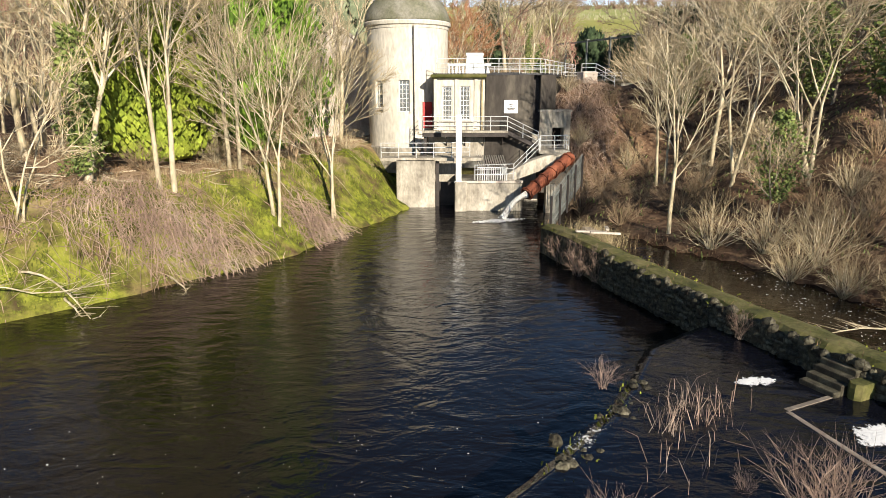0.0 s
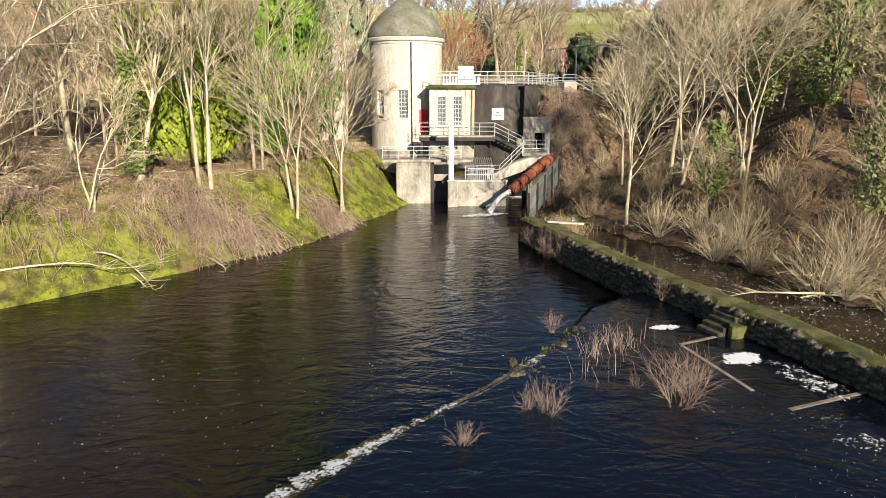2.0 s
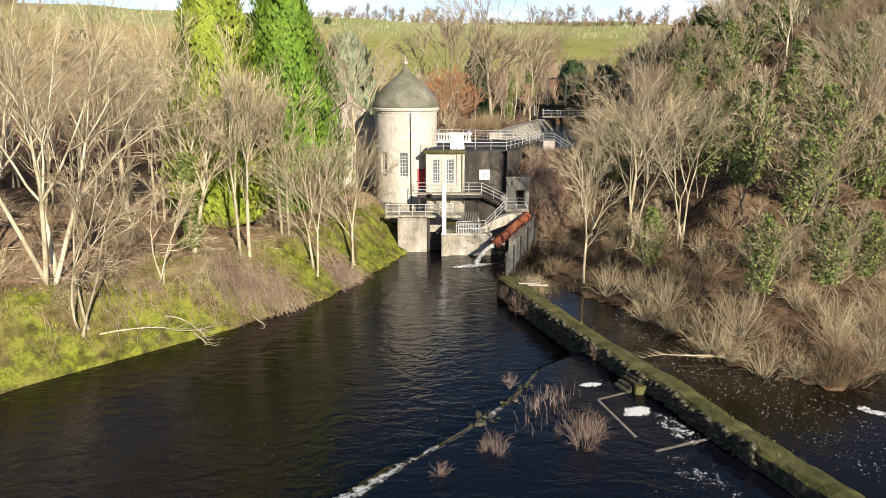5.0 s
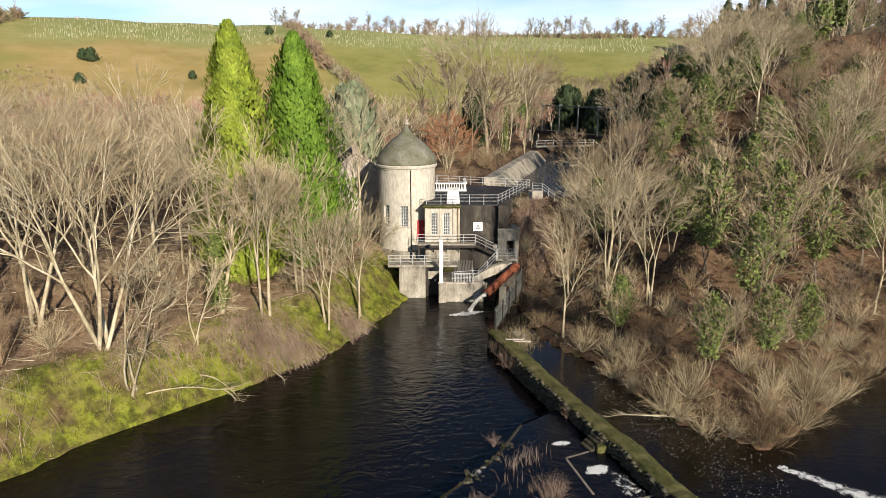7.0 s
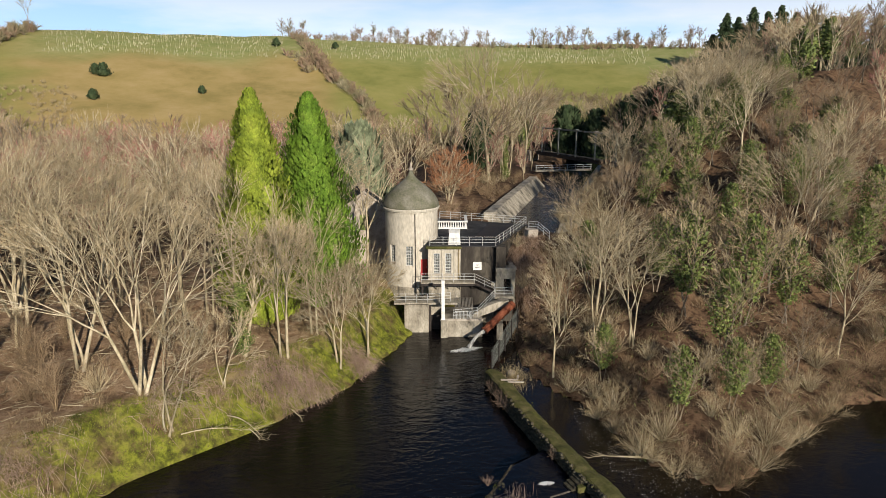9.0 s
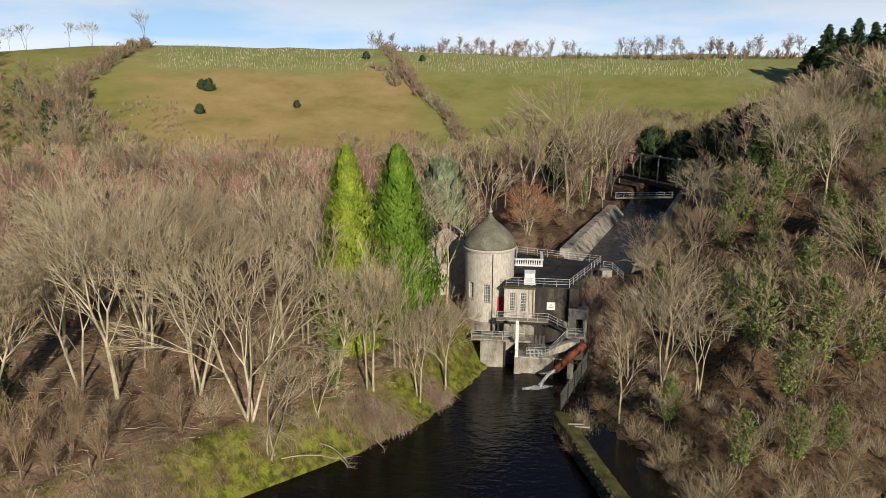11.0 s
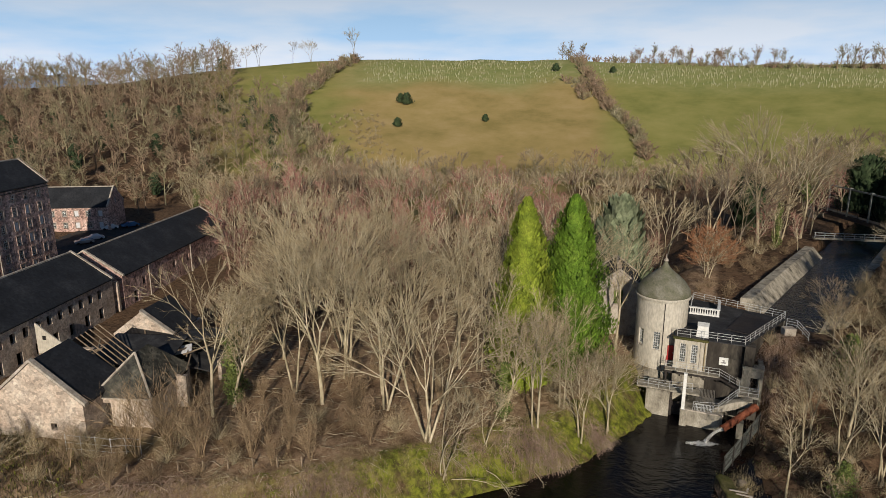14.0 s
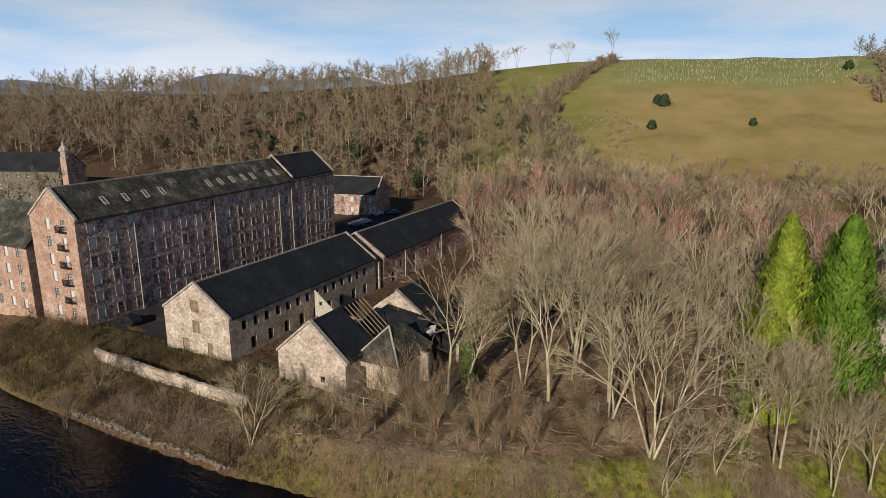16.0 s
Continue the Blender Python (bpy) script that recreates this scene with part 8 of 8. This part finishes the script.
bulk_blades("bank_grass", "dark rough grass on the bank below the mill", "grass", x[16000:], y[16000:], ground_z(x[16000:], y[16000:]), 0.5, 0.05, M_TURF, 1.0, 14)


def thicket(x, y, w, l, n, h, turn, seed):
    """An arching mound of bramble stems."""
    rng = random.Random(seed)
    c, s_ = math.cos(radians(turn)), math.sin(radians(turn))
    s = Shape()
    for k in range(n):
        u, v = rng.gauss(0, w), rng.gauss(0, l)
        gx_, gy_ = x + u * c - v * s_, y + u * s_ + v * c
        g = gz(gx_, gy_)
        a = rng.uniform(0, 6.28)
        r_ = rng.uniform(0.6, 1.8)
        hh = h * rng.uniform(0.4, 1.1) * math.exp(-(u * u / (2 * w * w) + v * v / (2 * l * l)) * 0.5)
        e = (u + r_ * math.cos(a), v + r_ * math.sin(a) - 0.8)
        ge = gz(x + e[0] * c - e[1] * s_, y + e[0] * s_ + e[1] * c)
        p = [Vector((u, v, g)), Vector(((u + e[0]) / 2 + rng.gauss(0, 0.15), (v + e[1]) / 2 + rng.gauss(0, 0.15), (g + max(ge, g - 1.5)) / 2 + hh)), Vector((e[0], e[1], max(ge, g - 2.0) + hh * 0.35 * rng.random()))]
        s.spike(p, [0.019, 0.014])
    return solo("bramble_thicket", s, M_BRAMBLE, "tangled reddish-brown bramble thicket hanging over the bank", "shrub", pose(x, y, 0, 0, 0, turn), kind="stuff")


thicket(-14.2, 29.6, 2.0, 1.0, 850, 1.1, 38, 1)
thicket(-11.2, 30.6, 1.4, 0.9, 420, 0.9, 40, 2)
thicket(-20.5, 24.5, 2.0, 1.0, 450, 0.8, 45, 3)
thicket(-7.6, 37.0, 1.2, 0.9, 500, 0.8, 60, 4)
thicket(-30.0, 13.2, 3.0, 1.0, 700, 0.8, 38, 5)
thicket(-44.0, 4.4, 4.0, 1.2, 800, 0.9, 30, 6)
thicket(-68.0, -6.6, 6.0, 1.4, 1200, 1.6, 18, 7)
thicket(-78.0, -10.6, 4.0, 1.4, 800, 1.5, 18, 8)
thicket(9.8, 52.6, 1.0, 2.5, 700, 0.9, 0, 9)
thicket(12.2, 55.0, 1.4, 3.0, 900, 1.0, 0, 10)

# fallen boughs and logs
def bough_log(x, y, l, turn, seed, z=None):
    rng = random.Random(seed)
    w = Shape()
    ob = thing("fallen_bough", "fallen bleached bough lying on the bank", "log", pose(x, y, gz(x, y) if z is None else z, 0, 0, turn))
    p = bough(rng, Vector((0, 0, 0.15)), Vector((1, 0, 0.08)), l, 7, 0.13, -0.02)
    w.tube(p, [0.055 * (1 - 0.8 * i / 7) for i in range(8)], 6)
    for k in range(18):
        q, t = along(p, rng.uniform(0.3, 1))
        d = ways(rng, t, radians(rng.uniform(20, 50)), rng.uniform(0, 6.28))
        d.z = abs(d.z) * 0.6
        part("branch", Shape().spike([q, q + d * l * rng.uniform(0.12, 0.4)], [0.016]), M_BARKPALE, ob)
    part("stem", w, M_BARKPALE, ob)


bough_log(-19.8, 21.8, 6.5, 15, 1)
bough_log(-17.0, 24.6, 4.5, -20, 2)
bough_log(-12.4, 27.9, 2.2, -55, 3)
bough_log(16.2, 19.0, 4.0, 175, 4, 1.0)
bough_log(17.8, 18.2, 3.5, 165, 5, 1.0)
bough_log(-15.2, 24.4, 2.0, -40, 6, 0.3)
# broken stone by the fence end
solo("stone_block", Shape().box(0, 0, 0, 0.8, 0.6, 0.7, 0.15), M_EDGING, "pale broken stone block beside the fence", "stone", pose(7.6, 33.4, 0.6, 8, 5, 30))
for k, (x, y, a, l) in enumerate([(6.6, 30.9, 10, 1.6), (7.2, 30.4, 5, 1.5), (8.2, 30.8, 80, 1.1)]):
    solo("timber_plank", Shape().box(0, 0, 0, l, 0.16, 0.09), M_COPING, "bleached timber plank at the end of the river wall", "plank", pose(x, y, 1.72 + 0.05 * k, 0, 4, a))

# stone-edged bank and boundary wall by the mill
rub = random.Random(12)
edge = thing("stone_edging", "band of pale boulders along the river edge", "edging")
bould = []
for k in range(4):
    s = Shape().lathe([(0.05, -0.22), (0.3, -0.15), (0.4, 0.02), (0.28, 0.2), (0.04, 0.27)], 7)
    s.v = [(x * rub.uniform(0.75, 1.25), y * rub.uniform(0.75, 1.25), z * rub.uniform(0.8, 1.2)) for x, y, z in s.v]
    bould.append(s.mesh("boulder", M_EDGING))
for p, a in strip([(-84, -15.6), (-70, -11.2), (-57.5, -6.9)], 230)[0]:
    for q in range(1):
        x, y = p.x + rub.gauss(0, 0.2), p.y + 0.2 + rub.gauss(0, 0.16)
        part("boulder", bould[rub.randrange(4)], M_EDGING, edge, at=pose(x, y, max(gz(x, y), 0.0) + 0.1, rub.uniform(-30, 30), rub.uniform(-30, 30), rub.uniform(0, 360)) @ Matrix.Scale(rub.uniform(0.4, 0.8), 4))
bw = Shape()
bp_, bl_ = strip([(-92, -9.8), (-85, -7.9), (-73.5, -4.4), (-63, -1.0)], 46)
for k, (p, a) in enumerate(bp_):
    n_ = Vector((-math.sin(radians(a)), math.cos(radians(a)), 0))
    g, hh = gz(p.x, p.y), 1.5 + rub.uniform(-0.12, 0.12)
    for off, z in ((-0.25, -0.8), (-0.22, hh), (0.22, hh + 0.05), (0.25, -0.8)):
        q = p + n_ * off
        bw.v.append((q.x, q.y, g + z))
for k in range(len(bp_) - 1):
    for i in range(3):
        bw.f.append((k * 4 + i, k * 4 + 4 + i, k * 4 + 5 + i, k * 4 + 1 + i))
        bw.mi.append(0)
tagged(new("boundary_wall", bw.mesh("boundary_wall", M_PALESTONE)), "low pale rubble boundary wall above the river", "wall", kind="structure")
# wire fence by the sheds
wf = thing("wire_fence", "grey temporary mesh fence panels before the ruined sheds", "fence", pose(-56.5, 6.2, 0))
for k in range(6):
    x, y = k * 1.5, k * 0.55
    z = gz(-56.5 + x, 6.2 + y)
    part("post", Shape().tube([(x, y, z - 0.2), (x, y, z + 1.9)], 0.04, 5), M_RAIL, wf)
    if k < 5:
        for h in (0.3, 1.0, 1.8):
            part("rail", Shape().tube([(x, y, z + h), (x + 1.5, y + 0.55, gz(-55 + x, 6.75 + y) + h)], 0.022, 4), M_RAIL, wf)
pf = thing("post_fence", "old timber post fence along the top of the bank", "fence", pose(-60, -1, 0))
for k in range(14):
    x, y = -60 + k * 2.1, -1.0 + k * 1.15
    part("post", Shape().box(x + 60 - 0.06, y + 1 - 0.06, gz(x, y) - 0.3, x + 60 + 0.06, y + 1 + 0.06, gz(x, y) + 1.15), M_TIMBER, pf)

# tree guards on the planted upper field
tr_ = random.Random(14)
s = Shape()
tx = []
for _ in range(2600):
    rho, az = tr_.uniform(362, 424), tr_.uniform(-17, 30.5)
    if 9.5 + (rho - 362) * 0.03 < az < 13.2:
        continue
    tx.append(from_polar(rho, az))
for x, y in tx:
    z, w = gz(x, y), 0.085
    s.add([(x - w, y - w, z - 0.1), (x + w, y - w, z - 0.1), (x, y + w, z - 0.1), (x - w, y - w, z + 1.1), (x + w, y - w, z + 1.1), (x, y + w, z + 1.1)], [(0, 1, 4, 3), (1, 2, 5, 4), (2, 0, 3, 5), (3, 4, 5)])
tagged(new("tree_guards", s.mesh("tree_guards", M_TUBE)), "rows of pale tree guards on the upper field", "tree guards", kind="stuff")
for rho, az, sc in ((327, 26.7, 0.75), (330, 27.2, 0.5), (296, 27.5, 0.42), (303, 19.7, 0.24), (390, 13.8, 0.5), (384, 9.0, 0.3), (424, 42.1, 1.0)):
    x, y = from_polar(rho, az)
    conifer("field_bush", "grey-green evergreen bush alone on the pasture", x, y, 5.2 * sc + 1, 3.4 * sc + 0.6, 700, 0.5, M_PINE, int(rho), tip=0.42)

# far hills, a flat strip whose haze is only its blue colour
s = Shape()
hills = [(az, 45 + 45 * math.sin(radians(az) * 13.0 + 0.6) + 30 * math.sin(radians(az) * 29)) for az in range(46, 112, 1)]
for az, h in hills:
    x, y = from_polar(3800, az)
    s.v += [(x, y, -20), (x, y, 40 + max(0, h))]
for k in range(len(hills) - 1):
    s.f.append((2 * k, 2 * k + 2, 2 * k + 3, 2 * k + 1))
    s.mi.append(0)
tagged(new("backdrop", s.mesh("backdrop", M_HAZEHILL)), "hazy blue hills on the far horizon", "hills", kind="structure")
